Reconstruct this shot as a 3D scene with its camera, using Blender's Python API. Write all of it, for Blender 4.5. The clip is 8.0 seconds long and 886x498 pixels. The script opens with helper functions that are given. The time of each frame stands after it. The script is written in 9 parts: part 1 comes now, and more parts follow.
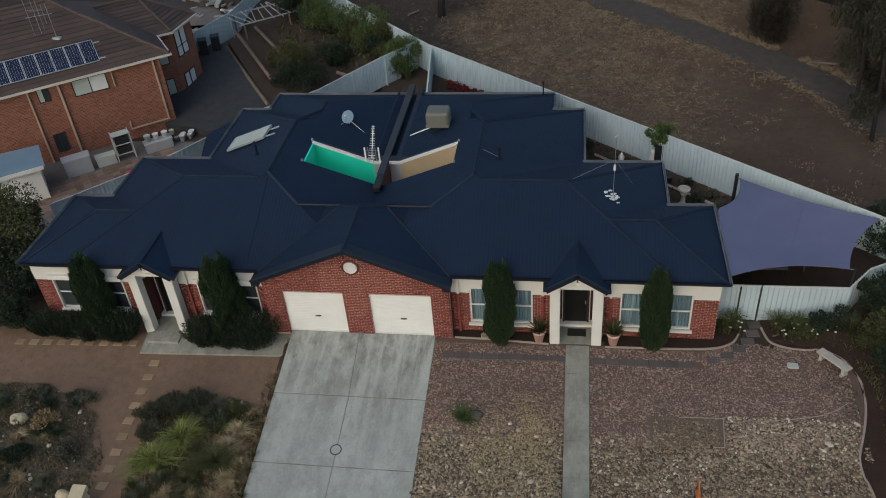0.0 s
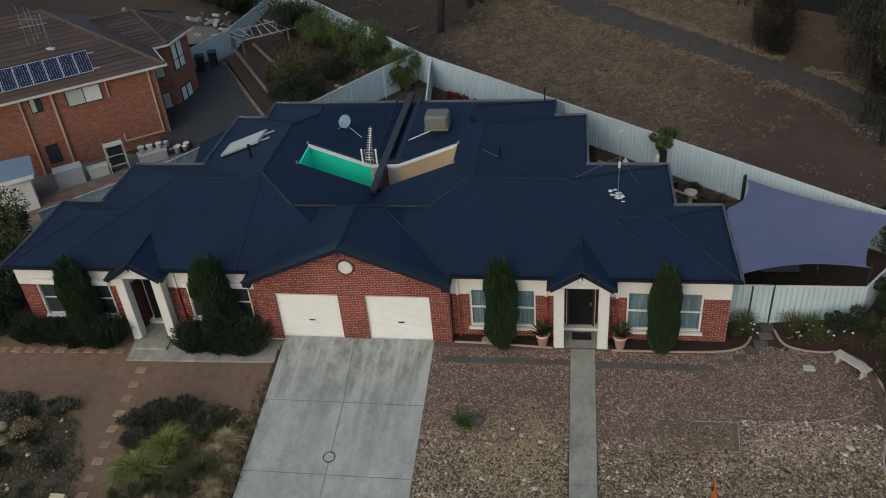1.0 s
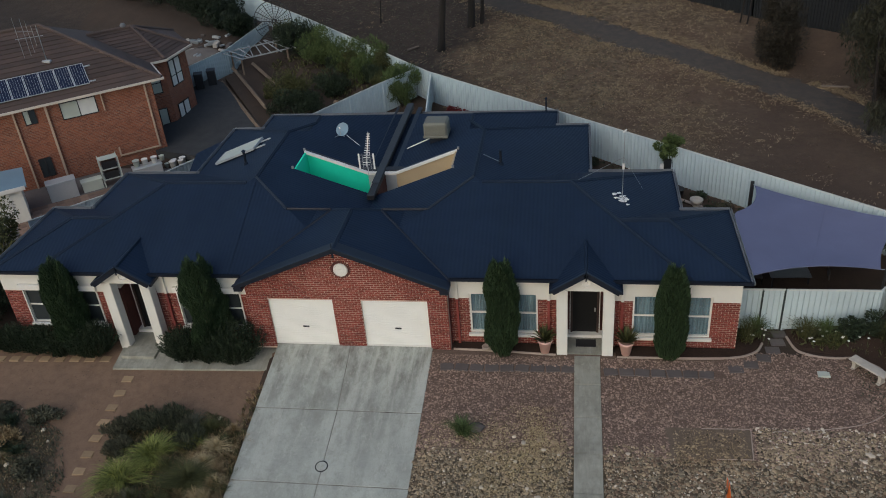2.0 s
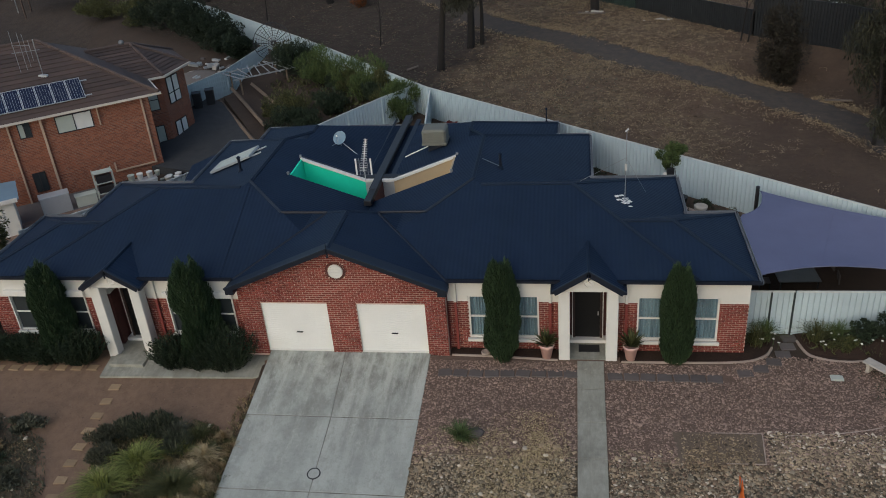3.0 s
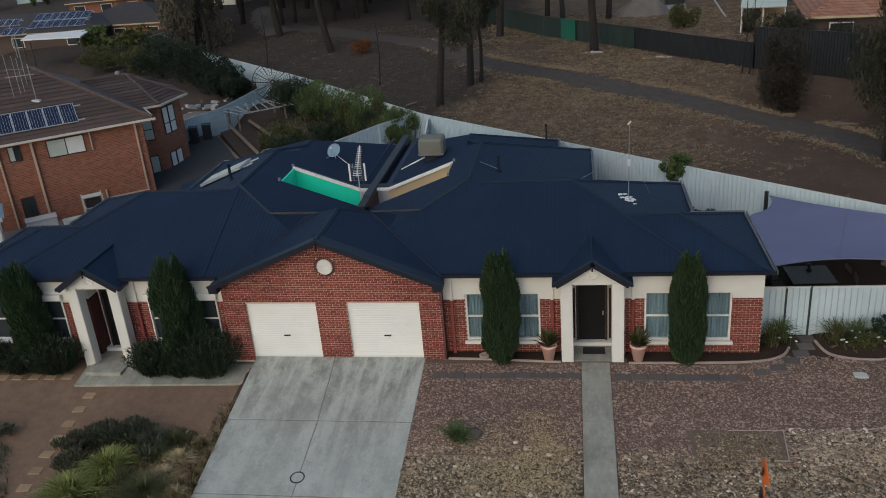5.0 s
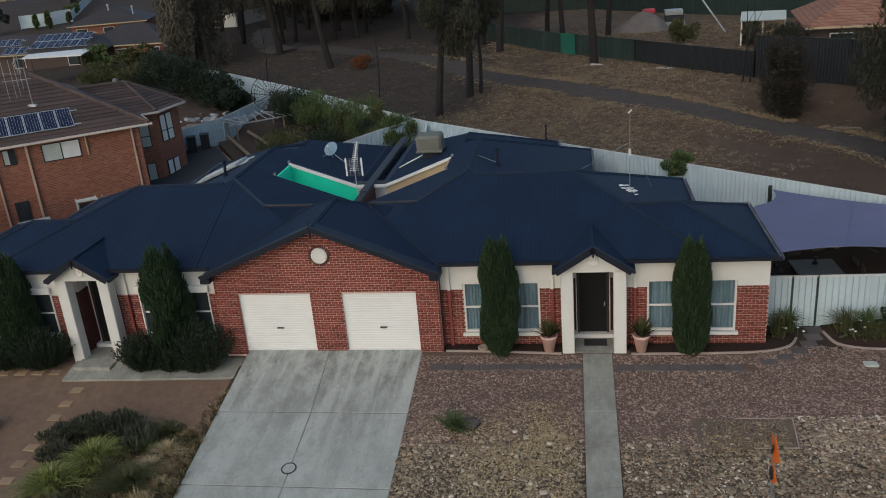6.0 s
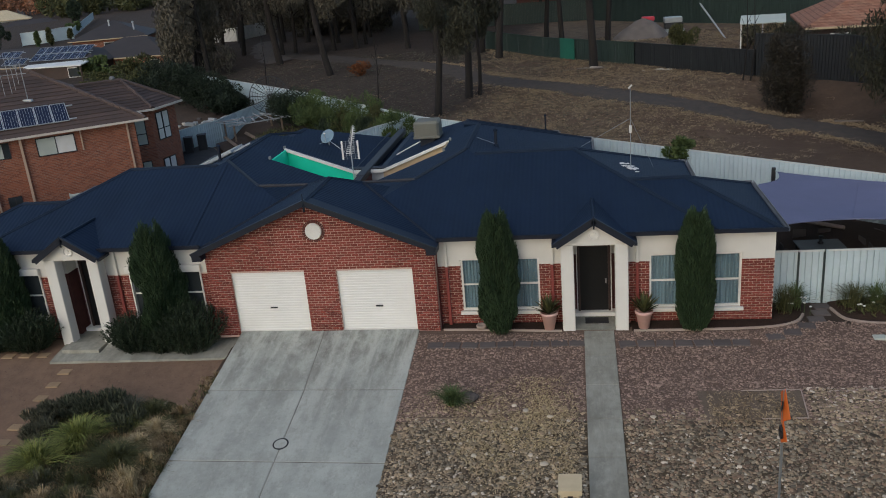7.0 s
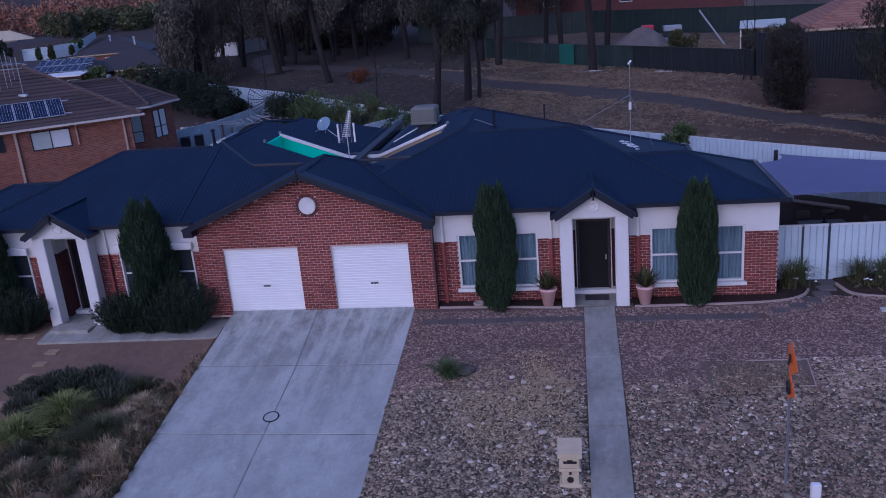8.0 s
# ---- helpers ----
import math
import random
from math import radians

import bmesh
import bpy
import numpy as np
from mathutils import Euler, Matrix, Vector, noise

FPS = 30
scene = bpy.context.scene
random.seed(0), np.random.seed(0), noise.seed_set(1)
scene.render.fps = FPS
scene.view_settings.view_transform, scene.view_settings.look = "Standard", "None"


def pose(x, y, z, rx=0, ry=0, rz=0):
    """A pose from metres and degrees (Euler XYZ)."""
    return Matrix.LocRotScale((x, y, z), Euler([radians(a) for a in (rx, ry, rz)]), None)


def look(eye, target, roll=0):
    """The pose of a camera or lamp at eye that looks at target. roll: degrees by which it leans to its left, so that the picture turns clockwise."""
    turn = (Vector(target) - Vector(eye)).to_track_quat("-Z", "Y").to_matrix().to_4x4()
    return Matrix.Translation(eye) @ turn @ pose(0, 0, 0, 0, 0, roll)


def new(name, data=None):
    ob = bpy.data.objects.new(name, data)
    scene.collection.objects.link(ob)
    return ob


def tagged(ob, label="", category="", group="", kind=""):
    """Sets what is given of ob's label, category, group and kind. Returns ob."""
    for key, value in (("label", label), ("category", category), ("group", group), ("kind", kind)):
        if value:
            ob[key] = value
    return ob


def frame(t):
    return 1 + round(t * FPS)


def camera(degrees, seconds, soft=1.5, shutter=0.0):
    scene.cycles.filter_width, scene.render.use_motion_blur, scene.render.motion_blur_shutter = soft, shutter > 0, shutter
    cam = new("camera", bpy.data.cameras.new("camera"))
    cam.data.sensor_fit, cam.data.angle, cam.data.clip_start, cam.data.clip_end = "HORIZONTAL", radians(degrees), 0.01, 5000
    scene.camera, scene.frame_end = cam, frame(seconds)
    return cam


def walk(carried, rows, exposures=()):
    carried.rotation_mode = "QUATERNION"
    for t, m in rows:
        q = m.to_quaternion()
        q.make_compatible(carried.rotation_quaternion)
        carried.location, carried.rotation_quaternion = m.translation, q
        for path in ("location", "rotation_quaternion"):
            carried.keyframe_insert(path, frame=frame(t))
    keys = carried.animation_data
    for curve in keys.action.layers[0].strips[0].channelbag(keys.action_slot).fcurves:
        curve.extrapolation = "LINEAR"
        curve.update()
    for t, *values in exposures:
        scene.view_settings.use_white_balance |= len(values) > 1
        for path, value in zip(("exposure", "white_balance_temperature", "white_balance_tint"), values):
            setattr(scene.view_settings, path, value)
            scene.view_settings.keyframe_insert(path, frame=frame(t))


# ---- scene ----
cam = camera(55.8, 8.0, soft=1.0)
PATH = [
    (0, (5.382, -25.126, 23.654), (5.087, -23.552, 22.456), -5.0),
    (0.5, (5.342, -25.107, 22.565), (5.045, -23.504, 21.406), -4.9),
    (1, (5.314, -25.043, 21.598), (5.014, -23.413, 20.479), -5.0),
    (1.5, (5.279, -24.982, 20.669), (4.976, -23.325, 19.591), -4.9),
    (3, (5.286, -24.893, 18.068), (4.976, -23.16, 17.117), -4.8),
    (3.5, (5.303, -24.879, 17.219), (4.99, -23.124, 16.311), -4.8),
    (4, (5.316, -24.836, 16.404), (5.001, -23.061, 15.538), -4.8),
    (4.5, (5.312, -24.834, 15.584), (4.996, -23.039, 14.761), -4.8),
    (6, (5.321, -24.746, 13.232), (5.002, -22.905, 12.519), -4.8),
    (6.5, (5.319, -24.73, 12.393), (4.999, -22.878, 11.707), -4.8),
    (7, (5.304, -24.703, 11.511), (4.984, -22.842, 10.853), -4.9),
    (7.5, (5.313, -24.677, 10.625), (4.992, -22.807, 9.995), -4.9),
    (8, (5.313, -24.658, 9.825), (4.992, -22.778, 9.223), -4.9),
]
walk(cam, [(t, look(eye, target, roll)) for t, eye, target, roll in PATH],
     exposures=[(0.0, 0.5, 6750, 6), (3.0, 0.5, 6650, 7), (7.66, 0.5, 6420, 9), (7.8, 0.42, 5750, 25), (7.9, 0.28, 5250, 35), (8.0, 0.14, 4780, 42)])

# ---- world and light: dusk after sunset under a pale high overcast ----
world = bpy.data.worlds.new("dusk_sky")
scene.world = world
world.use_nodes = True
wn = world.node_tree
wn.nodes.clear()
sky = wn.nodes.new("ShaderNodeTexSky")
sky.sky_type = "NISHITA"
sky.sun_disc = False
sky.sun_elevation = radians(28)
sky.sun_rotation = radians(200)
sky.air_density, sky.dust_density, sky.ozone_density = 1.0, 1.4, 1.1
bgn = wn.nodes.new("ShaderNodeBackground")
bgn.inputs[1].default_value = 0.11
wout = wn.nodes.new("ShaderNodeOutputWorld")
wn.links.new(sky.outputs[0], bgn.inputs[0])
wn.links.new(bgn.outputs[0], wout.inputs[0])
sun_data = bpy.data.lights.new("sun", "SUN")
sun_data.energy, sun_data.angle, sun_data.color = 0.45, radians(60), (1.0, 0.98, 0.95)
sun = new("sun", sun_data)
sun.matrix_world = look((0, 0, 60), (18, 34, 0))


# ---- materials ----
class Nodes:
    """A small builder of node materials."""

    def __init__(self, name):
        self.m = bpy.data.materials.new(name)
        self.m.use_nodes = True
        self.t = self.m.node_tree
        self.b = self.t.nodes["Principled BSDF"]
        self.co = self.add("ShaderNodeTexCoord").outputs["Object"]

    def add(self, kind, operation="", blend_type=""):
        n = self.t.nodes.new(kind)
        if operation:
            n.operation = operation
        if blend_type:
            n.data_type, n.blend_type = "RGBA", blend_type
        return n

    def link(self, a, b):
        self.t.links.new(a, b)

    def noise(self, scale, detail=4.0, rough=0.6, stretch=None):
        n = self.add("ShaderNodeTexNoise")
        n.inputs["Scale"].default_value, n.inputs["Detail"].default_value, n.inputs["Roughness"].default_value = scale, detail, rough
        src = self.co
        if stretch:
            mp = self.add("ShaderNodeMapping")
            mp.inputs["Scale"].default_value = stretch
            self.link(self.co, mp.inputs["Vector"])
            src = mp.outputs[0]
        self.link(src, n.inputs["Vector"])
        return n.outputs["Fac"]

    def ramp(self, fac, lo, hi):
        r = self.add("ShaderNodeMapRange")
        r.inputs["From Min"].default_value, r.inputs["From Max"].default_value = lo, hi
        self.link(fac, r.inputs["Value"])
        return r.outputs[0]

    def mix(self, fac, a, b, mode="MIX"):
        n = self.add("ShaderNodeMix", blend_type=mode)
        if isinstance(fac, (int, float)):
            n.inputs[0].default_value = fac
        else:
            self.link(fac, n.inputs[0])
        for v, sock in ((a, n.inputs[6]), (b, n.inputs[7])):
            if isinstance(v, tuple):
                sock.default_value = (*v[:3], 1)
            else:
                self.link(v, sock)
        return n.outputs[2]

    def math(self, op, a, b=0.0):
        n = self.add("ShaderNodeMath", operation=op)
        for v, sock in ((a, n.inputs[0]), (b, n.inputs[1])):
            if isinstance(v, (int, float)):
                sock.default_value = v
            else:
                self.link(v, sock)
        return n.outputs[0]

    def bump(self, height, strength, distance):
        n = self.add("ShaderNodeBump")
        n.inputs["Strength"].default_value, n.inputs["Distance"].default_value = strength, distance
        self.link(height, n.inputs["Height"])
        if self.b.inputs["Normal"].links:
            self.link(self.b.inputs["Normal"].links[0].from_socket, n.inputs["Normal"])
        self.link(n.outputs[0], self.b.inputs["Normal"])

    def done(self, color, rough, metal=0.0, spec=0.5):
        if isinstance(color, tuple):
            self.b.inputs["Base Color"].default_value = (*color[:3], 1)
        else:
            self.link(color, self.b.inputs["Base Color"])
        if isinstance(rough, (int, float)):
            self.b.inputs["Roughness"].default_value = rough
        else:
            self.link(rough, self.b.inputs["Roughness"])
        self.b.inputs["Metallic"].default_value = metal
        self.b.inputs["Specular IOR Level"].default_value = spec
        return self.m


def plain(name, col, col2=None, rough=0.7, big=0.7, small=14.0, bump=0.15, dist=0.01, metal=0.0, spec=0.4, stretch=None, vary=0.0):
    """Two scales of variation between col and col2, and a fine relief."""
    n = Nodes(name)
    col2 = col2 or tuple(v * 0.75 for v in col)
    f1 = n.ramp(n.noise(big, 4, 0.6, stretch), 0.3, 0.7)
    f2 = n.noise(small, 5, 0.7, stretch)
    c = n.mix(f1, col, col2)
    c = n.mix(n.math("MULTIPLY", n.ramp(f2, 0.35, 0.75), 0.5), c, col2)
    if vary:
        info = n.add("ShaderNodeObjectInfo").outputs["Random"]
        geo = n.add("ShaderNodeNewGeometry").outputs["Random Per Island"]
        both = n.math("FRACT", n.math("ADD", info, geo))
        c = n.mix(1.0, c, n.mix(both, (1 - vary,) * 3, (1 + vary,) * 3), "MULTIPLY")
    n.bump(f2, bump, dist)
    return n.done(c, rough, metal, spec)


def leaf_mat(name, a, b, c=None, rough=0.6):
    """Foliage: each leaf has its own tone."""
    n = Nodes(name)
    isl = n.add("ShaderNodeNewGeometry").outputs["Random Per Island"]
    col = n.mix(isl, a, b)
    if c:
        col = n.mix(n.ramp(n.noise(0.9, 2), 0.45, 0.65), col, c)
    n.b.inputs["Subsurface Weight"].default_value = 0.0
    m = n.done(col, rough, 0.0, 0.25)
    return m


def roof_mat(name, axis):
    """Dark blue corrugated steel; the ribs run down the slope, repeated along axis (0 x, 1 y)."""
    n = Nodes(name)
    sep = n.add("ShaderNodeSeparateXYZ")
    n.link(n.co, sep.inputs[0])
    v = sep.outputs[axis]
    wave = n.math("SINE", n.math("MULTIPLY", v, 2 * math.pi / 0.155))
    big = n.ramp(n.noise(0.5, 5, 0.65), 0.3, 0.7)
    fine = n.noise(6.0, 6, 0.7)
    lap = n.math("GREATER_THAN", n.math("FRACT", n.math("MULTIPLY", v, 1 / 0.76)), 0.965)
    c = n.mix(big, (0.0085, 0.0175, 0.0365), (0.0122, 0.0245, 0.051))
    streak = n.ramp(n.noise(1.1, 6, 0.7, (2.2, 0.5, 0.5) if axis == 0 else (0.5, 2.2, 0.5)), 0.45, 0.7)
    c = n.mix(n.math("MULTIPLY", streak, 0.4), c, (0.0135, 0.026, 0.045))
    c = n.mix(n.math("MULTIPLY", n.ramp(fine, 0.5, 0.8), 0.35), c, (0.0165, 0.031, 0.051))
    c = n.mix(n.math("MULTIPLY", lap, 0.12), c, (0.007, 0.01, 0.018))
    n.bump(wave, 0.42, 0.009)
    n.bump(fine, 0.06, 0.004)
    return n.done(c, n.math("ADD", 0.56, n.math("MULTIPLY", fine, 0.15)), 0.0, 0.14)


def concrete_mat(name, a, b, stain):
    n = Nodes(name)
    f = n.ramp(n.noise(0.45, 5, 0.65), 0.32, 0.68)
    g = n.ramp(n.noise(1.3, 9, 0.78, (1.5, 0.4, 1.0)), 0.46, 0.64)
    h = n.noise(42, 4, 0.7)
    c = n.mix(f, a, b)
    c = n.mix(n.math("MULTIPLY", g, 0.6), c, stain)
    w = n.ramp(n.noise(0.7, 9, 0.8, (1.3, 0.7, 1.0)), 0.52, 0.62)
    c = n.mix(n.math("MULTIPLY", w, 0.5), c, stain)
    q = n.ramp(n.noise(0.33, 6, 0.7), 0.48, 0.58)
    c = n.mix(n.math("MULTIPLY", q, 0.45), c, tuple(v * 0.7 for v in stain))
    u = n.ramp(n.noise(1.0, 7, 0.75, (4.5, 0.4, 1.0)), 0.5, 0.68)
    c = n.mix(n.math("MULTIPLY", u, 0.4), c, stain)
    p = n.ramp(n.noise(2.6, 6, 0.75), 0.58, 0.7)
    c = n.mix(n.math("MULTIPLY", p, 0.4), c, tuple(min(v * 1.25, 0.6) for v in a))
    c = n.mix(n.math("MULTIPLY", n.ramp(h, 0.4, 0.8), 0.25), c, (0.2, 0.2, 0.19))
    n.bump(h, 0.2, 0.004)
    return n.done(c, 0.85, 0.0, 0.3)


def ground_mat(name, cols, big=0.25, mid=1.6, fine=22.0, bump=0.6, dist=0.04):
    n = Nodes(name)
    f = n.ramp(n.noise(big, 5, 0.65), 0.35, 0.65)
    g = n.ramp(n.noise(mid, 6, 0.7), 0.4, 0.68)
    h = n.noise(fine, 5, 0.75)
    c = n.mix(f, cols[0], cols[1])
    c = n.mix(n.math("MULTIPLY", g, 0.7), c, cols[2])
    c = n.mix(n.math("MULTIPLY", n.ramp(h, 0.45, 0.75), 0.6), c, cols[3])
    n.bump(h, bump, dist)
    return n.done(c, 0.95, 0.0, 0.15)


def house_brick(name, turn, width=0.24, row=0.086, one=(0.325, 0.114, 0.064, 1), two=(0.145, 0.053, 0.037, 1), joint=(0.29, 0.182, 0.134, 1)):
    """Mottled orange brick courses on walls turned by some degrees."""
    n = Nodes(name)
    mp = n.add("ShaderNodeMapping")
    mp.inputs["Rotation"].default_value = (0, 0, -radians(turn))
    n.link(n.co, mp.inputs["Vector"])
    sp = n.add("ShaderNodeSeparateXYZ")
    n.link(mp.outputs[0], sp.inputs[0])
    cb = n.add("ShaderNodeCombineXYZ")
    n.link(n.math("ADD", sp.outputs[0], sp.outputs[1]), cb.inputs[0])
    n.link(sp.outputs[2], cb.inputs[1])
    br = n.add("ShaderNodeTexBrick")
    n.link(cb.outputs[0], br.inputs["Vector"])
    for k, v in (("Scale", 1.0), ("Brick Width", width), ("Row Height", row), ("Mortar Size", 0.011), ("Bias", -0.1)):
        br.inputs[k].default_value = v
    br.inputs["Color1"].default_value, br.inputs["Color2"].default_value = one, two
    br.inputs["Mortar"].default_value = joint
    f = n.ramp(n.noise(1.1, 5, 0.65), 0.35, 0.7)
    c = n.mix(n.math("MULTIPLY", f, 0.5), br.outputs["Color"], (0.26, 0.085, 0.045))
    n.bump(n.math("SUBTRACT", 1.0, br.outputs["Fac"]), 0.5, 0.01)
    return n.done(c, 0.9, 0.0, 0.25)


MAT_ROOF_X, MAT_ROOF_Y = roof_mat("roof_steel_a", 0), roof_mat("roof_steel_b", 1)
MAT_NAVY = plain("navy_trim", (0.0045, 0.008, 0.018), (0.0065, 0.011, 0.022), 0.5, spec=0.4)
MAT_CAP = plain("ridge_capping", (0.0125, 0.0225, 0.0415), (0.009, 0.0175, 0.034), 0.6, spec=0.16)
MAT_VERGE = plain("verge_capping", (0.02, 0.028, 0.043), (0.016, 0.024, 0.038), 0.5, spec=0.3)
MAT_GUTTER = plain("pale_gutter", (0.26, 0.27, 0.28), (0.13, 0.14, 0.155), 0.5)
MAT_CREAM = plain("cream_render", (0.71, 0.69, 0.64), (0.63, 0.61, 0.56), 0.85, 0.8, 30, 0.2, 0.004)
MAT_WHITE = plain("white_paint", (0.78, 0.76, 0.72), (0.66, 0.64, 0.6), 0.5, 1.2, 20, 0.05)
MAT_DOORW = plain("roller_door_cream", (0.80, 0.79, 0.75), (0.73, 0.72, 0.68), 0.5, 0.8, 18, 0.05)
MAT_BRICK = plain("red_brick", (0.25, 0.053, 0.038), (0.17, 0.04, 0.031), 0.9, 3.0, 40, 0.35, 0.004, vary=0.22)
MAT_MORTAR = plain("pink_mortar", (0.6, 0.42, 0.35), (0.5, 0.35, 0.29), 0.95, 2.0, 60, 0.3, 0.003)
# darker tone of the brick, also for recess, side and back walls
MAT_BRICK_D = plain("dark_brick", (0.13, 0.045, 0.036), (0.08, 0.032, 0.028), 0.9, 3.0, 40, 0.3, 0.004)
def drive_mat():
    """Weathered slab concrete: faint cloudy tone, tyre and run-off streaks that start at the garage doors."""
    n = Nodes("driveway_concrete")
    sep = n.add("ShaderNodeSeparateXYZ")
    n.link(n.co, sep.inputs[0])
    cloud = n.ramp(n.noise(0.7, 7, 0.68), 0.36, 0.64)
    c = n.mix(cloud, (0.425, 0.44, 0.395), (0.315, 0.325, 0.292))
    along = n.ramp(sep.outputs[1], -8.5, -1.0)
    near = n.ramp(n.math("ADD", sep.outputs[1], n.math("MULTIPLY", n.noise(0.6, 5, 0.7), 3.0)), -3.4, 0.4)
    blot = n.ramp(n.noise(0.8, 10, 0.74, (1.5, 0.7, 1.0)), 0.44, 0.6)
    c = n.mix(n.math("MULTIPLY", n.math("MULTIPLY", blot, near), 0.8), c, (0.13, 0.127, 0.104))
    band = n.ramp(n.noise(0.9, 7, 0.62, (2.0, 0.12, 1.0)), 0.47, 0.58)
    c = n.mix(n.math("MULTIPLY", n.math("MULTIPLY", band, along), 0.7), c, (0.49, 0.495, 0.445))
    wear = n.ramp(n.noise(1.3, 10, 0.8, (1.5, 0.8, 1.0)), 0.48, 0.64)
    c = n.mix(n.math("MULTIPLY", wear, 0.5), c, (0.235, 0.234, 0.2))
    pale = n.ramp(n.noise(2.6, 9, 0.82, (1.6, 0.8, 1.0)), 0.54, 0.66)
    c = n.mix(n.math("MULTIPLY", pale, 0.5), c, (0.53, 0.527, 0.47))
    pits = n.ramp(n.noise(8.0, 8, 0.8), 0.53, 0.66)
    c = n.mix(n.math("MULTIPLY", pits, 0.35), c, (0.19, 0.19, 0.165))
    h = n.noise(38, 4, 0.7)
    c = n.mix(n.math("MULTIPLY", n.ramp(h, 0.42, 0.8), 0.3), c, (0.2, 0.2, 0.175))
    n.bump(h, 0.2, 0.004)
    return n.done(c, 0.85, 0.0, 0.3)


MAT_CONC = drive_mat()
MAT_CONC_D = concrete_mat("path_concrete", (0.39, 0.375, 0.31), (0.3, 0.29, 0.24), (0.19, 0.18, 0.145))
MAT_FENCE = plain("pale_fence_steel", (0.52, 0.62, 0.64), (0.43, 0.51, 0.54), 0.45, 0.6, 9, 0.05, spec=0.45)
MAT_FENCE_GREEN = plain("green_fence_steel", (0.03, 0.05, 0.042), (0.02, 0.034, 0.03), 0.55, 0.6, 9, 0.05)
MAT_FENCE_DARK = plain("dark_fence_steel", (0.02, 0.022, 0.025), (0.013, 0.015, 0.017), 0.55, 0.6, 9, 0.05)
MAT_FENCE_CAP = plain("fence_capping", (0.62, 0.65, 0.62), (0.5, 0.53, 0.52), 0.45)
MAT_POST_DARK = plain("dark_post", (0.04, 0.055, 0.055), (0.03, 0.04, 0.04), 0.5)
MAT_GREENWALL = plain("turquoise_green_wall", (0.012, 0.78, 0.5), (0.012, 0.7, 0.43), 0.6, 0.9, 8, 0.05)
MAT_BEIGE = plain("beige_wall", (0.52, 0.40, 0.25), (0.45, 0.34, 0.21), 0.75, 0.9, 12, 0.1)
MAT_SAIL = plain("lavender_shade_cloth", (0.142, 0.15, 0.24), (0.12, 0.127, 0.205), 0.85, 0.5, 60, 0.1, 0.003)
MAT_BLACK = plain("black_steel", (0.015, 0.015, 0.017), (0.024, 0.024, 0.026), 0.5)
MAT_DOORFRAME = plain("brown_timber", (0.06, 0.035, 0.028), (0.042, 0.025, 0.02), 0.6, 2, 20, 0.2, 0.003)
MAT_DARKDOOR = plain("dark_security_door", (0.008, 0.008, 0.009), (0.012, 0.012, 0.013), 0.5, spec=0.25)
# pleat shade is painted into the cloth as dark upright stripes
MAT_CURTAIN = plain("curtain_painted_folds", (0.26, 0.38, 0.44), (0.09, 0.145, 0.175), 0.9, 3, 9, 0.1, stretch=(5.0, 1.0, 0.12))
# near-black backing panel, painted to stand in for unlit rooms
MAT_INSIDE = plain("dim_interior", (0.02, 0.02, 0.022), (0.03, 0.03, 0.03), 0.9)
MAT_REDPIPE = plain("red_downpipe", (0.26, 0.055, 0.045), (0.2, 0.045, 0.04), 0.5)
MAT_TERRA = plain("pale_terracotta", (0.76, 0.48, 0.42), (0.67, 0.41, 0.355), 0.85, 4, 30, 0.15, 0.003)
MAT_SOIL = ground_mat("dark_mulch", [(0.035, 0.022, 0.017), (0.05, 0.03, 0.022), (0.025, 0.017, 0.014), (0.07, 0.045, 0.03)])
MAT_BEDSOIL = ground_mat("dry_garden_soil", [(0.115, 0.084, 0.06), (0.085, 0.063, 0.046), (0.14, 0.103, 0.072), (0.17, 0.13, 0.09)], 0.6, 2.5, 25, 0.8, 0.03)
MAT_STEEL = plain("galvanised_steel", (0.42, 0.44, 0.45), (0.32, 0.34, 0.35), 0.4, metal=0.7)
MAT_ALU = plain("pale_aluminium", (0.55, 0.57, 0.58), (0.45, 0.47, 0.48), 0.45, metal=0.4)
MAT_TIN = plain("dull_tin", (0.2, 0.2, 0.2), (0.14, 0.14, 0.14), 0.6, metal=0.2)
MAT_BARK = plain("dark_bark", (0.028, 0.022, 0.019), (0.014, 0.012, 0.011), 0.95, 1.5, 14, 0.8, 0.03, stretch=(1, 1, 0.2))
MAT_SANDSTONE = plain("sandstone_block", (0.6, 0.5, 0.33), (0.47, 0.385, 0.25), 0.9, 2, 30, 0.3, 0.006)
MAT_PAVER = plain("pale_paver", (0.375, 0.257, 0.150), (0.275, 0.187, 0.110), 0.9, 2, 30, 0.3, 0.004, vary=0.2)
MAT_PAVER_D = plain("grey_paver", (0.125, 0.105, 0.097), (0.095, 0.08, 0.074), 0.9, 2, 30, 0.3, 0.004, vary=0.15)
MAT_SAND = ground_mat("red_granitic_sand", [(0.215, 0.137, 0.092), (0.18, 0.114, 0.077), (0.13, 0.085, 0.06), (0.285, 0.19, 0.132)], 0.35, 2.8, 28, 0.7, 0.02)
MAT_GRAVEL = ground_mat("brown_gravel_bed", [(0.17, 0.117, 0.09), (0.138, 0.094, 0.073), (0.1, 0.069, 0.054), (0.24, 0.168, 0.131)], 0.4, 3.0, 30, 0.8, 0.03)
MAT_STONEBED = ground_mat("dark_stone_bed", [(0.095, 0.071, 0.046), (0.075, 0.057, 0.037), (0.05, 0.039, 0.027), (0.14, 0.106, 0.07)], 0.4, 3.0, 30, 0.8, 0.03)
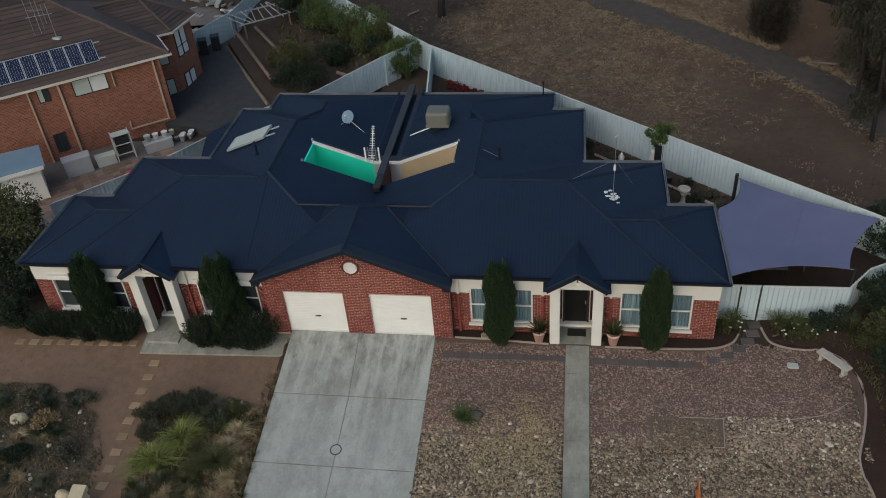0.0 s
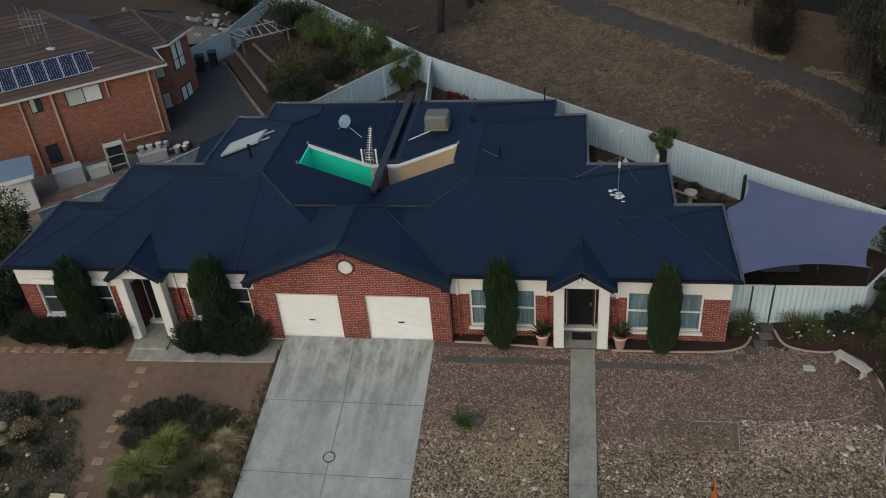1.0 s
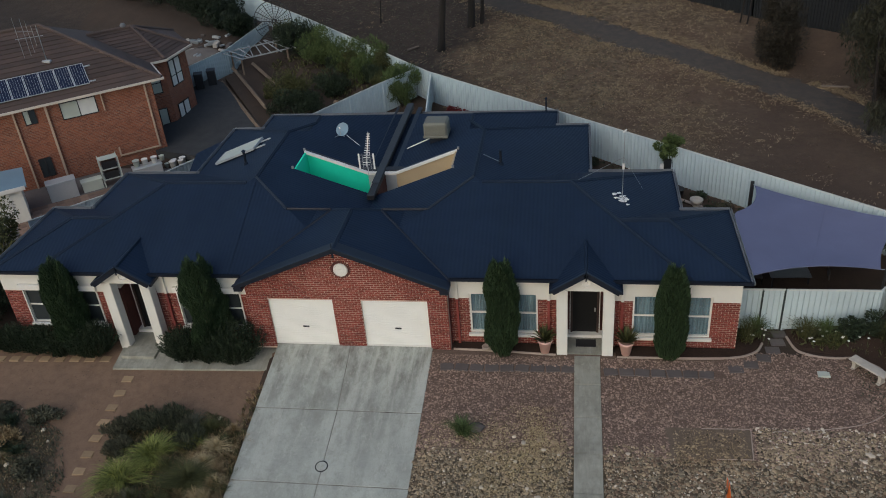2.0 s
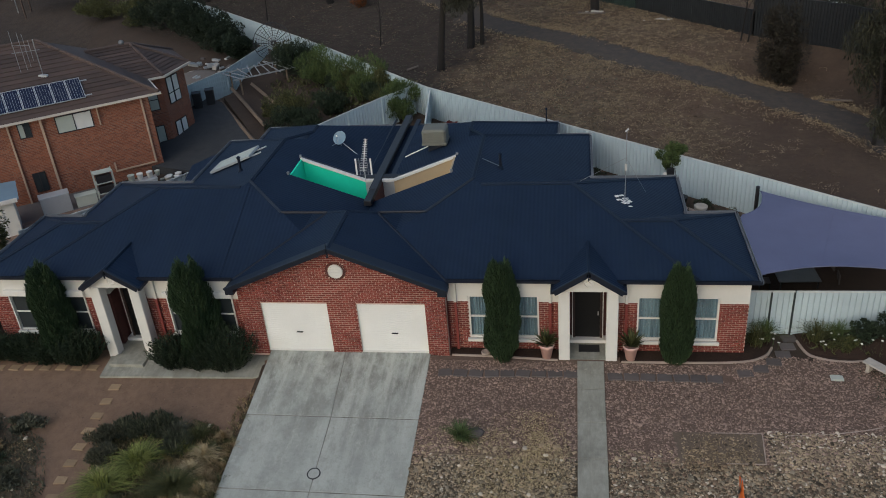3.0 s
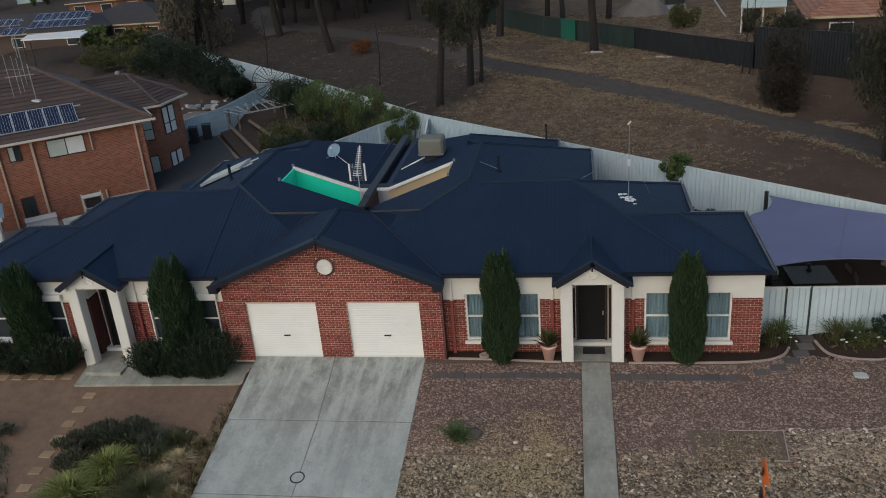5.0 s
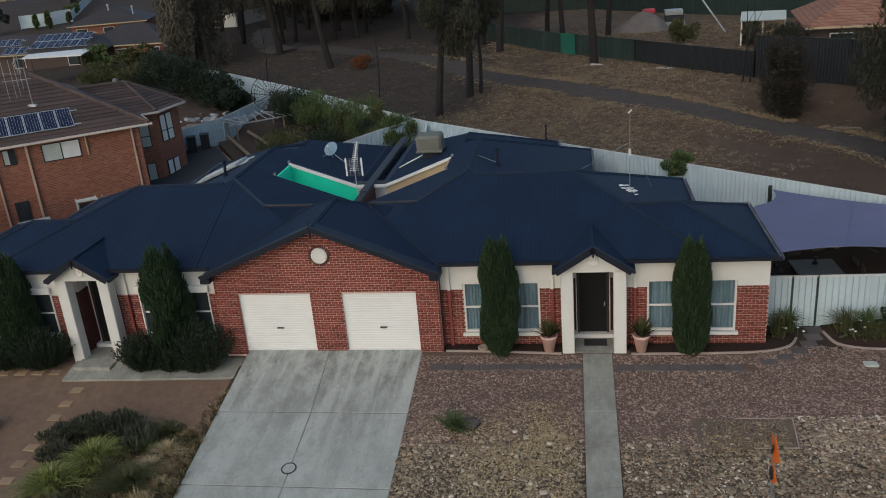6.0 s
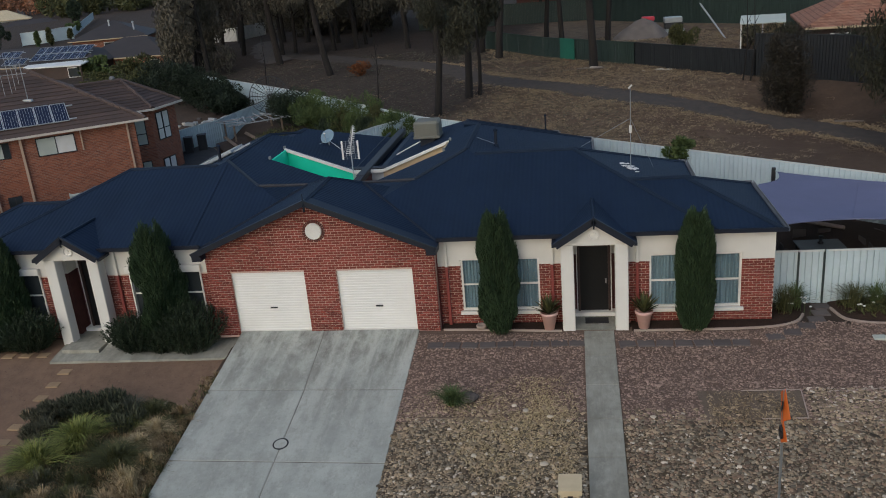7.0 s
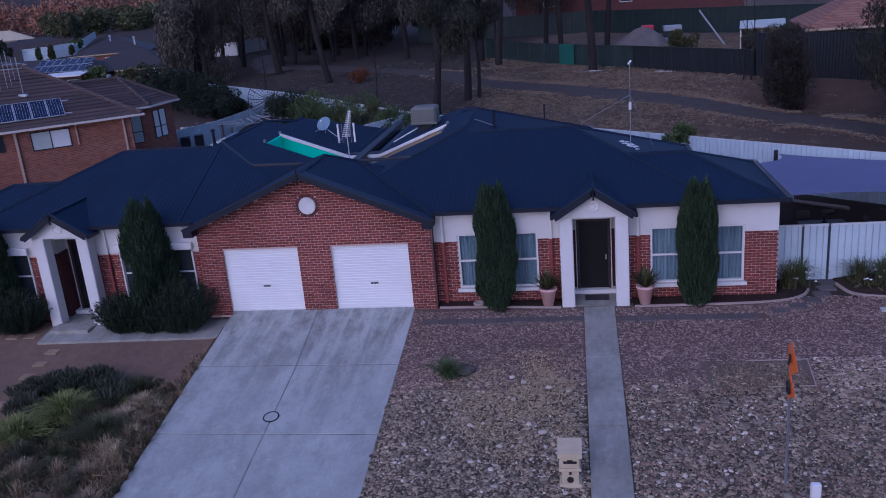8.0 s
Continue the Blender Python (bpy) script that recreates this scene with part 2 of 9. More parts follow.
MAT_PEBBLE = plain("mixed_pebble", (0.31, 0.212, 0.165), (0.21, 0.142, 0.11), 0.85, 3, 40, 0.2, 0.004, vary=0.6)
MAT_GRIT = plain("red_grit", (0.2, 0.13, 0.09), (0.14, 0.09, 0.065), 0.9, 3, 40, 0.2, 0.004, vary=0.5)
MAT_PEBBLE_B = plain("mixed_river_stone", (0.33, 0.246, 0.154), (0.185, 0.137, 0.088), 0.8, 3, 40, 0.2, 0.004, vary=0.85)
MAT_PEBBLE_D = plain("rusty_river_stone", (0.25, 0.165, 0.105), (0.15, 0.1, 0.066), 0.8, 3, 40, 0.2, 0.004, vary=0.6)
MAT_PEBBLE_C = plain("grey_river_stone", (0.27, 0.222, 0.155), (0.14, 0.113, 0.078), 0.8, 3, 40, 0.2, 0.004, vary=0.7)
MAT_PEBBLE_S = plain("straw_coloured_pebble", (0.43, 0.32, 0.2), (0.28, 0.21, 0.132), 0.85, 3, 40, 0.2, 0.004, vary=0.6)
MAT_STONE_W = plain("pale_quartz_stone", (0.64, 0.565, 0.455), (0.5, 0.425, 0.325), 0.8, 5, 40, 0.25, 0.006, vary=0.25)
def field_mat():
    """Tawny dry soil that gives way to dark bark litter under the trees."""
    n = Nodes("dry_field_soil")
    sep = n.add("ShaderNodeSeparateXYZ")
    n.link(n.co, sep.inputs[0])
    edge = n.math("SUBTRACT", sep.outputs[0], n.math("MULTIPLY", sep.outputs[1], 0.06))
    edge = n.math("ADD", edge, n.math("MULTIPLY", n.noise(0.22, 5, 0.65), 9.0))
    edge = n.math("ADD", edge, n.math("MULTIPLY", n.noise(1.6, 5, 0.7), 5.0))
    open_land = n.ramp(edge, 2.2, 4.6)
    f = n.ramp(n.noise(0.2, 5, 0.65), 0.35, 0.65)
    g = n.ramp(n.noise(0.9, 6, 0.7), 0.42, 0.62)
    k = n.ramp(n.noise(4.5, 6, 0.75), 0.42, 0.62)
    h = n.noise(18, 5, 0.75)
    c = n.mix(f, (0.18, 0.128, 0.084), (0.1, 0.071, 0.051))
    c = n.mix(n.math("MULTIPLY", g, 0.75), c, (0.26, 0.195, 0.118))
    c = n.mix(n.math("MULTIPLY", k, 0.7), c, (0.075, 0.054, 0.04))
    rust = n.ramp(n.noise(0.13, 6, 0.7), 0.46, 0.62)
    c = n.mix(n.math("MULTIPLY", rust, 0.55), c, (0.135, 0.083, 0.06))
    bare = n.math("SUBTRACT", sep.outputs[0], n.math("MULTIPLY", sep.outputs[1], 0.2))
    bare = n.ramp(n.math("ADD", bare, n.math("MULTIPLY", n.noise(0.3, 6, 0.7), 7.0)), 10.5, 15.0)
    c = n.mix(n.math("MULTIPLY", bare, 0.75), c, (0.075, 0.049, 0.037))
    d = n.mix(g, (0.05, 0.038, 0.031), (0.07, 0.053, 0.042))
    d = n.mix(n.math("MULTIPLY", k, 0.5), d, (0.03, 0.025, 0.023))
    c = n.mix(open_land, d, c)
    c = n.mix(n.math("MULTIPLY", n.ramp(h, 0.48, 0.72), 0.4), c, (0.2, 0.14, 0.095))
    n.bump(h, 0.8, 0.06)
    return n.done(c, 0.95, 0.0, 0.15)


MAT_FIELD = field_mat()
MAT_TRACK = ground_mat("dark_track", [(0.066, 0.057, 0.051), (0.075, 0.063, 0.055), (0.11, 0.087, 0.068), (0.052, 0.046, 0.042)], 0.3, 2.0, 25, 0.4, 0.02)
MAT_ASPHALT = ground_mat("dark_asphalt", [(0.045, 0.047, 0.05), (0.055, 0.057, 0.06), (0.07, 0.07, 0.07), (0.035, 0.035, 0.037)], 0.3, 2.0, 60, 0.3, 0.006)
MAT_YARD = ground_mat("yard_soil", [(0.055, 0.039, 0.03), (0.072, 0.05, 0.038), (0.038, 0.03, 0.024), (0.09, 0.066, 0.05)], 0.5, 2.0, 25, 0.6, 0.03)
MAT_HEAP = plain("heap_gravel", (0.2, 0.168, 0.145), (0.13, 0.11, 0.097), 0.95, 0.8, 20, 0.5, 0.03)
MAT_TILE = plain("brown_roof_tile", (0.085, 0.055, 0.045), (0.06, 0.042, 0.036), 0.75, 0.8, 12, 0.25, 0.01, vary=0.22)
MAT_RIDGE_TILE = plain("brown_ridge_tile", (0.1, 0.068, 0.058), (0.075, 0.053, 0.046), 0.75, 0.8, 12, 0.25, 0.01)
MAT_NBRICK = house_brick("orange_brick", 36.8)
MAT_NTRIM = plain("tan_trim", (0.52, 0.38, 0.28), (0.44, 0.31, 0.225), 0.7, 1.0, 15, 0.1)
MAT_PV = plain("solar_cell_glass", (0.012, 0.017, 0.04), (0.016, 0.022, 0.05), 0.2, 2, 10, 0.02, spec=0.5)
MAT_TIMBER = plain("weathered_timber", (0.22, 0.16, 0.11), (0.15, 0.11, 0.08), 0.9, 2, 20, 0.4, 0.008, stretch=(1, 1, 0.3))
LEAF_CYP = leaf_mat("cypress_needles", (0.02, 0.04, 0.019), (0.042, 0.069, 0.03))
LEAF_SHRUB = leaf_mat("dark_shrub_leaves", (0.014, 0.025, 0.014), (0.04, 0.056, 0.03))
LEAF_HEDGE = leaf_mat("hedge_leaves", (0.012, 0.021, 0.011), (0.026, 0.037, 0.02))
LEAF_GREEN = leaf_mat("green_leaves", (0.042, 0.07, 0.023), (0.12, 0.155, 0.055))
LEAF_OLIVE = leaf_mat("olive_leaves", (0.036, 0.042, 0.016), (0.11, 0.11, 0.042))
LEAF_ROSEMARY = leaf_mat("grey_tipped_leaves", (0.028, 0.036, 0.023), (0.105, 0.11, 0.068))
LEAF_BRIGHT = leaf_mat("bright_strap_leaves", (0.05, 0.075, 0.018), (0.34, 0.35, 0.1))
LEAF_DENSE = leaf_mat("dense_tree_leaves", (0.02, 0.017, 0.012), (0.042, 0.034, 0.023))
LEAF_GUM = leaf_mat("gum_leaves", (0.024, 0.026, 0.016), (0.05, 0.047, 0.029))
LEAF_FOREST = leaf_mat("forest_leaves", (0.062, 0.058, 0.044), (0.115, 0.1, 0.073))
LEAF_DRY = leaf_mat("dry_grass_blades", (0.11, 0.07, 0.033), (0.42, 0.31, 0.175))
LEAF_STRAW = leaf_mat("pale_straw_blades", (0.28, 0.21, 0.11), (0.56, 0.45, 0.27))
LEAF_FIELD = leaf_mat("field_grass_blades", (0.15, 0.108, 0.066), (0.4, 0.3, 0.185))
LEAF_FIELD_D = leaf_mat("dark_field_blades", (0.05, 0.035, 0.026), (0.15, 0.105, 0.065))
LEAF_GREY = leaf_mat("grey_green_leaves", (0.045, 0.048, 0.032), (0.135, 0.13, 0.088))
LEAF_RED = leaf_mat("dark_red_leaves", (0.1, 0.012, 0.016), (0.17, 0.03, 0.03))
LEAF_RUST = leaf_mat("rusty_leaves", (0.1, 0.035, 0.012), (0.2, 0.07, 0.02))
# orange sunset light on the hill is painted into these leaf tones
LEAF_HILL_SUNSET = leaf_mat("hill_leaves_sunset_tint", (0.07, 0.05, 0.03), (0.3, 0.15, 0.085), (0.5, 0.22, 0.12))


def glass_mat(name):
    n = Nodes(name)
    n.b.inputs["Transmission Weight"].default_value = 1.0
    n.b.inputs["IOR"].default_value = 1.45
    return n.done((0.95, 0.97, 0.97), 0.03)


MAT_GLASS = glass_mat("window_glass")
MAT_GLASS_DARK = plain("dark_window_glass", (0.03, 0.037, 0.04), (0.04, 0.047, 0.05), 0.12, spec=0.6)
MAT_BLIND = plain("pale_blind", (0.5, 0.53, 0.46), (0.42, 0.45, 0.4), 0.6, 1, 12, 0.05)
MAT_ORANGE = plain("orange_sign_sheet", (0.85, 0.17, 0.02), (0.76, 0.15, 0.02), 0.45)
MAT_PINK = plain("red_plastic", (0.62, 0.05, 0.07), (0.5, 0.04, 0.06), 0.45)
MAT_BLUEROOF = plain("blue_grey_sheet", (0.20, 0.30, 0.36), (0.17, 0.25, 0.31), 0.5, 0.8, 10, 0.05)
MAT_TERRATILE = house_brick("orange_tile_roof", 0, 0.3, 0.16, (0.34, 0.18, 0.12, 1), (0.21, 0.11, 0.075, 1), (0.12, 0.06, 0.04, 1))


# ---- mesh helpers ----
def thing(name, base, label, category, group="", kind=""):
    ob = new(name)
    ob.empty_display_size = 0.2
    ob.location = base
    return tagged(ob, label, category, group, kind)


def link_mesh(name, me, parent=None, label=""):
    ob = new(name, me)
    if parent is not None:
        off = parent.location if parent.parent is None else Vector()
        ob.parent = parent
        ob.matrix_parent_inverse = Matrix.Translation(off).inverted()
    if label:
        ob["label"] = label
    return ob


def part(name, bm, material, parent=None, label="", smooth=False):
    me = bpy.data.meshes.new(name)
    bmesh.ops.recalc_face_normals(bm, faces=bm.faces)
    bm.to_mesh(me)
    bm.free()
    for m in (material if isinstance(material, (list, tuple)) else [material]):
        me.materials.append(m)
    if smooth:
        me.polygons.foreach_set("use_smooth", [True] * len(me.polygons))
    return link_mesh(name, me, parent, label)


def raw(name, verts, faces, material, parent=None, label=""):
    me = bpy.data.meshes.new(name)
    me.from_pydata([tuple(v) for v in verts], [], [tuple(f) for f in faces])
    me.materials.append(material)
    me.update()
    return link_mesh(name, me, parent, label)


def fast(name, verts, faces, material, parent=None, label=""):
    """verts (n,3) and faces (m,k) as arrays."""
    verts, faces = np.asarray(verts, dtype=np.float32), np.asarray(faces, dtype=np.int32)
    me = bpy.data.meshes.new(name)
    k = faces.shape[1]
    me.vertices.add(len(verts))
    me.vertices.foreach_set("co", verts.ravel())
    me.loops.add(faces.size)
    me.loops.foreach_set("vertex_index", faces.ravel())
    me.polygons.add(len(faces))
    me.polygons.foreach_set("loop_start", np.arange(0, faces.size, k, dtype=np.int32))
    me.materials.append(material)
    me.update(calc_edges=True)
    return link_mesh(name, me, parent, label)


def box(bm, x0, x1, y0, y1, z0, z1, m=None, bevel=0.0):
    vs = [bm.verts.new((x, y, z)) for z in (z0, z1) for x, y in ((x0, y0), (x1, y0), (x1, y1), (x0, y1))]
    fs = [bm.faces.new([vs[i] for i in f]) for f in ((0, 3, 2, 1), (4, 5, 6, 7), (0, 1, 5, 4), (1, 2, 6, 5), (2, 3, 7, 6), (3, 0, 4, 7))]
    if bevel:
        edges = list({e for f in fs for e in f.edges})
        out = bmesh.ops.bevel(bm, geom=edges, offset=bevel, segments=1, affect="EDGES")
        vs = list({v for f in out["faces"] for v in f.verts} | {v for v in vs if v.is_valid})
    if m is not None:
        bmesh.ops.transform(bm, matrix=m, verts=vs)
    return bm


def bx(x0, x1, y0, y1, z0, z1, m=None, bevel=0.0):
    return box(bmesh.new(), x0, x1, y0, y1, z0, z1, m, bevel)


def tube(bm, pts, r, n=8, r2=None, cap=True):
    """A round bar through pts; r to r2."""
    pts = [Vector(p) for p in pts]
    rings = []
    for i, p in enumerate(pts):
        d = (pts[min(i + 1, len(pts) - 1)] - pts[max(i - 1, 0)]).normalized()
        a = d.cross(Vector((0, 0, 1)) if abs(d.z) < 0.95 else Vector((1, 0, 0))).normalized()
        b = d.cross(a)
        rr = r if r2 is None else r + (r2 - r) * i / max(len(pts) - 1, 1)
        rings.append([bm.verts.new(p + (a * math.cos(k * 2 * math.pi / n) + b * math.sin(k * 2 * math.pi / n)) * rr) for k in range(n)])
    for q, s in zip(rings, rings[1:]):
        for k in range(n):
            bm.faces.new((q[k], q[(k + 1) % n], s[(k + 1) % n], s[k]))
    if cap:
        bm.faces.new(rings[0][::-1])
        bm.faces.new(rings[-1])
    return bm


def lathe(bm, profile, centre, n=16):
    """profile: (radius, z) pairs, closed at both ends."""
    cx, cy, cz = centre
    rings = [[bm.verts.new((cx + r * math.cos(k * 2 * math.pi / n), cy + r * math.sin(k * 2 * math.pi / n), cz + z)) for k in range(n)] for r, z in profile]
    for q, s in zip(rings, rings[1:]):
        for k in range(n):
            bm.faces.new((q[k], q[(k + 1) % n], s[(k + 1) % n], s[k]))
    bm.faces.new(rings[0][::-1])
    bm.faces.new(rings[-1])
    return bm


def prism(bm, poly, z0, z1):
    """poly: plan corners; z0, z1: heights or functions of (x, y)."""
    f0 = z0 if callable(z0) else (lambda x, y: z0)
    f1 = z1 if callable(z1) else (lambda x, y: z1)
    a = [bm.verts.new((x, y, f0(x, y))) for x, y in poly]
    b = [bm.verts.new((x, y, f1(x, y))) for x, y in poly]
    n = len(poly)
    bm.faces.new(a[::-1])
    bm.faces.new(b)
    for i in range(n):
        bm.faces.new((a[i], a[(i + 1) % n], b[(i + 1) % n], b[i]))
    return bm


def cut_block(bm, x0, x1, y0, y1, z0, planes, z1=9.0):
    """A box cut by planes z = a + b x + c y: what lies under all of them stays."""
    tmp = bx(x0, x1, y0, y1, z0, z1)
    for a, b, c in planes:
        geom = tmp.verts[:] + tmp.edges[:] + tmp.faces[:]
        res = bmesh.ops.bisect_plane(tmp, geom=geom, plane_co=(0, 0, a), plane_no=(-b, -c, 1), clear_outer=True)
        edges = [e for e in res["geom_cut"] if isinstance(e, bmesh.types.BMEdge)]
        if edges:
            bmesh.ops.contextual_create(tmp, geom=edges)
    me = bpy.data.meshes.new("tmp")
    tmp.to_mesh(me)
    tmp.free()
    bm.from_mesh(me)
    bpy.data.meshes.remove(me)
    return bm


def slope_slots(bm, steep=0.99):
    """Slot 0: slopes that fall along y, 1: slopes that fall along x, 2: upright and under faces."""
    bm.normal_update()
    for f in bm.faces:
        if f.normal.z < 0.3:
            f.material_index = 2
        else:
            f.material_index = 0 if abs(f.normal.y) > abs(f.normal.x) else 1


# ---- the lie of the land ----
FENCE_P, FENCE_D = (9.2, 12.65), (-0.770, 0.638)
FENCE_N = (0.638, 0.770)


def ease(a, b, v):
    v = min(max((v - a) / (b - a), 0.0), 1.0)
    return v * v * (3 - 2 * v)


def behind(x, y):
    """Metres behind the long back fence."""
    return (x - FENCE_P[0]) * FENCE_N[0] + (y - FENCE_P[1]) * FENCE_N[1]


def drive_z(x, y):
    return -0.02 + 0.172 * min(y, 0.0)


def gz(x, y):
    yy = max(min(y, 0.0), -11.0)
    right = -0.07 + 0.105 * yy + 0.06 * min(yy + 4.5, 0)
    left = -0.36 + 0.13 * yy
    z = left + (right - left) * ease(-6.9, 1.0, x) if y > -0.01 else left + (drive_z(x, yy) - left) * ease(-6.15, -6.02, x) if x < -3 else drive_z(x, yy) + (right - drive_z(x, yy)) * ease(0.0, 0.9, x)
    d = behind(x, y)
    if d > -5.5 and y > 0:
        z = z + (0.92 - z) * ease(-5.5, -0.5, d)
    if d > 0:
        s = (x - FENCE_P[0]) * FENCE_D[0] + (y - FENCE_P[1]) * FENCE_D[1]
        z = 0.92 + (0.015 + 0.063 * ease(1, 10, s)) * min(d, 19)
        z += max(2.4 - z, 0) * ease(16.5, 21.5, d) + 0.012 * max(min(d - 19, 40), 0)
    far = math.hypot(x, y)
    if far > 90:
        z += 0.045 * (far - 90) * ease(90, 200, far) * (0.55 + 0.45 * math.sin(x * 0.011 + 1.0)) * (1 if y > 0 else 0.2)
        z = min(z, 60)
    return z


# ---- ground: one sheet to the horizon ----
def spaced(lo, hi, near_lo, near_hi, step, grow):
    out = list(np.arange(near_lo, near_hi + 1e-6, step))
    v, s = out[-1], step
    while v < hi:
        s *= grow
        v += s
        out.append(min(v, hi))
    v, s = out[0], step
    while v > lo:
        s *= grow
        v -= s
        out.insert(0, max(v, lo))
    return out


def build_ground():
    xs = spaced(-1500, 1500, -32, 32, 0.5, 1.12)
    ys = spaced(-600, 1500, -12, 62, 0.5, 1.12)
    verts = [(x, y, gz(x, y) + 0.04 * noise.noise((x * 0.7, y * 0.7, 0)) * (1 if behind(x, y) > 0 else 0.2) - 0.02) for y in ys for x in xs]
    nx = len(xs)
    faces, slots = [], []
    for j in range(len(ys) - 1):
        for i in range(nx - 1):
            faces.append((j * nx + i, j * nx + i + 1, (j + 1) * nx + i + 1, (j + 1) * nx + i))
            x, y = (xs[i] + xs[i + 1]) / 2, (ys[j] + ys[j + 1]) / 2
            wild = behind(x, y) > 0 or abs(x) > 40 or y > 60 or y < -14
            slots.append(0 if wild else 1)
    ob = raw("ground", verts, faces, MAT_FIELD)
    ob.data.materials.append(MAT_YARD)
    ob.data.polygons.foreach_set("material_index", slots)
    ob.data.polygons.foreach_set("use_smooth", [True] * len(faces))
    return tagged(ob, "dry brown sloping ground with bare soil and thin grass", "ground", kind="structure")


ground = build_ground()


def sheet(name, x0, x1, y0, y1, lift, material, label, category, step=0.5, wob=0.0, parent=None, skirt=0.12):
    """A thin layer that lies on the land, with a skirt down into it; wob makes its outline uneven."""
    nx, ny = max(2, int((x1 - x0) / step) + 1), max(2, int((y1 - y0) / step) + 1)
    bm = bmesh.new()
    grid = []
    for j in range(ny):
        row = []
        for i in range(nx):
            x, y = x0 + (x1 - x0) * i / (nx - 1), y0 + (y1 - y0) * j / (ny - 1)
            edge = i in (0, nx - 1) or j in (0, ny - 1)
            if edge and wob:
                x += wob * noise.noise((x, y, 3.1))
                y += wob * noise.noise((x, y, 7.7))
            row.append(bm.verts.new((x, y, gz(x, y) + lift)))
        grid.append(row)
    for j in range(ny - 1):
        for i in range(nx - 1):
            bm.faces.new((grid[j][i], grid[j][i + 1], grid[j + 1][i + 1], grid[j + 1][i]))
    border = [e for e in bm.edges if e.is_boundary]
    low = bmesh.ops.extrude_edge_only(bm, edges=border)
    bmesh.ops.translate(bm, vec=(0, 0, -skirt), verts=[v for v in low["geom"] if isinstance(v, bmesh.types.BMVert)])
    ob = part(name, bm, material, parent, smooth=False)
    return tagged(ob, label, category, kind="structure") if parent is None else ob


MAT_PAVE = plain("worn_grey_paving", (0.17, 0.155, 0.15), (0.12, 0.105, 0.1), 0.8, 0.8, 12, 0.3, 0.01)
sheet("gravel_bed", -0.03, 16.3, -4.75, 0.1, 0.0, MAT_GRAVEL, "brown fine gravel bed in front of the house", "gravel bed", 0.18)
sheet("stone_bed", -0.03, 15.9, -10.5, -4.75, 0.002, MAT_STONEBED, "bed of brown and pale river stones", "stone bed", 0.18)
sheet("sand_yard", -26.0, -5.6, -10.5, 0.3, 0.0, MAT_SAND, "reddish granitic sand front yard", "sand yard", 0.5)
sheet("neighbour_paving", -30.0, -15.2, 4.5, 16.5, 0.0, MAT_PAVE, "grey paved strip beside the brick house", "paving", 0.5)


MAT_JOINT = plain("joint_filler", (0.36, 0.34, 0.29), (0.1, 0.09, 0.075), 0.9, 1.1, 9, 0.3, 0.004)


# ---- driveway: six slabs with joints ----
def build_drive():
    dv = thing("driveway", (-3.2, -4, -0.6), "pale grey stained concrete driveway with tooled joints", "driveway", kind="structure")
    left_edge, joint = lambda y: -6.12, lambda y: -3.19 - 0.05 * max(y, -3.1)
    xs = ((left_edge, lambda y: joint(y) - 0.012), (lambda y: joint(y) + 0.012, lambda y: 0.05))
    ys = ((-12.5, -9.18), (-9.145, -6.15), (-6.115, -3.12), (-3.085, 0.0))
    for xa, xb in xs:
        for ya, yb in ys:
            bm = bmesh.new()
            poly = [(xa(ya), ya), (xb(ya), ya), (xb(yb), yb), (xa(yb), yb)]
            prism(bm, poly, lambda x, y: drive_z(x, y) - 0.16, lambda x, y: drive_z(x, y) + 0.03)
            bmesh.ops.bevel(bm, geom=[e for e in bm.edges if e.calc_length() > 0.5], offset=0.012, segments=1, affect="EDGES")
            part("slab", bm, MAT_CONC, dv)
    part("joint_bed", prism(bmesh.new(), [(-6.1, -12.4), (0.03, -12.4), (0.03, -0.02), (-6.1, -0.02)], lambda x, y: drive_z(x, y) - 0.2, lambda x, y: drive_z(x, y) + 0.017), MAT_JOINT, dv, "pale worn joint filler")
    return dv


driveway = build_drive()
mh = thing("manhole_cover", (-3.06, -5.45, drive_z(0, -5.45)), "round concrete inspection cover with a dark rim", "manhole cover")
mm = Matrix.Translation((-3.06, -5.45, drive_z(0, -5.45) + 0.03)) @ Matrix.Rotation(math.atan(0.172), 4, "X")
for nm, prof, mt in (("rim", [(0.225, -0.02), (0.225, 0.014), (0.19, 0.014), (0.185, -0.02)], MAT_BLACK), ("lid", [(0.186, -0.02), (0.186, 0.012), (0.01, 0.012)], MAT_CONC)):
    bm = lathe(bmesh.new(), prof, (0, 0, 0), 28)
    bmesh.ops.transform(bm, matrix=mm, verts=bm.verts)
    part(nm, bm, mt, mh)


# ---- front path ----
def build_path():
    th = thing("front_path", (5.9, -4, -0.4), "narrow weathered concrete path of square slabs", "path", kind="structure")
    y = -0.2
    for ln in (1.43, 1.53, 1.54, 1.48, 1.45, 1.45, 1.45, 1.45):
        prism_bm = prism(bmesh.new(), [(5.40, y - ln + 0.018), (6.33, y - ln + 0.018), (6.33, y), (5.40, y)], lambda x, yy: gz(x, yy) - 0.1, lambda x, yy: gz(6, yy) + 0.05)
        bmesh.ops.bevel(prism_bm, geom=[e for e in prism_bm.edges if e.calc_length() > 0.3], offset=0.01, segments=1, affect="EDGES")
        part("slab", prism_bm, MAT_CONC_D, th)
        y -= ln
    return th


build_path()
bm = prism(bmesh.new(), [(-12.65, -1.3), (-6.2, -1.12), (-6.2, 0.2), (-12.75, 0.2)], lambda x, y: gz(x, y) - 0.2, lambda x, y: -0.335 + 0.085 * y)
tagged(part("porch_slab", bm, MAT_CONC_D), "low grey concrete slab before the porch", "concrete slab", kind="structure")

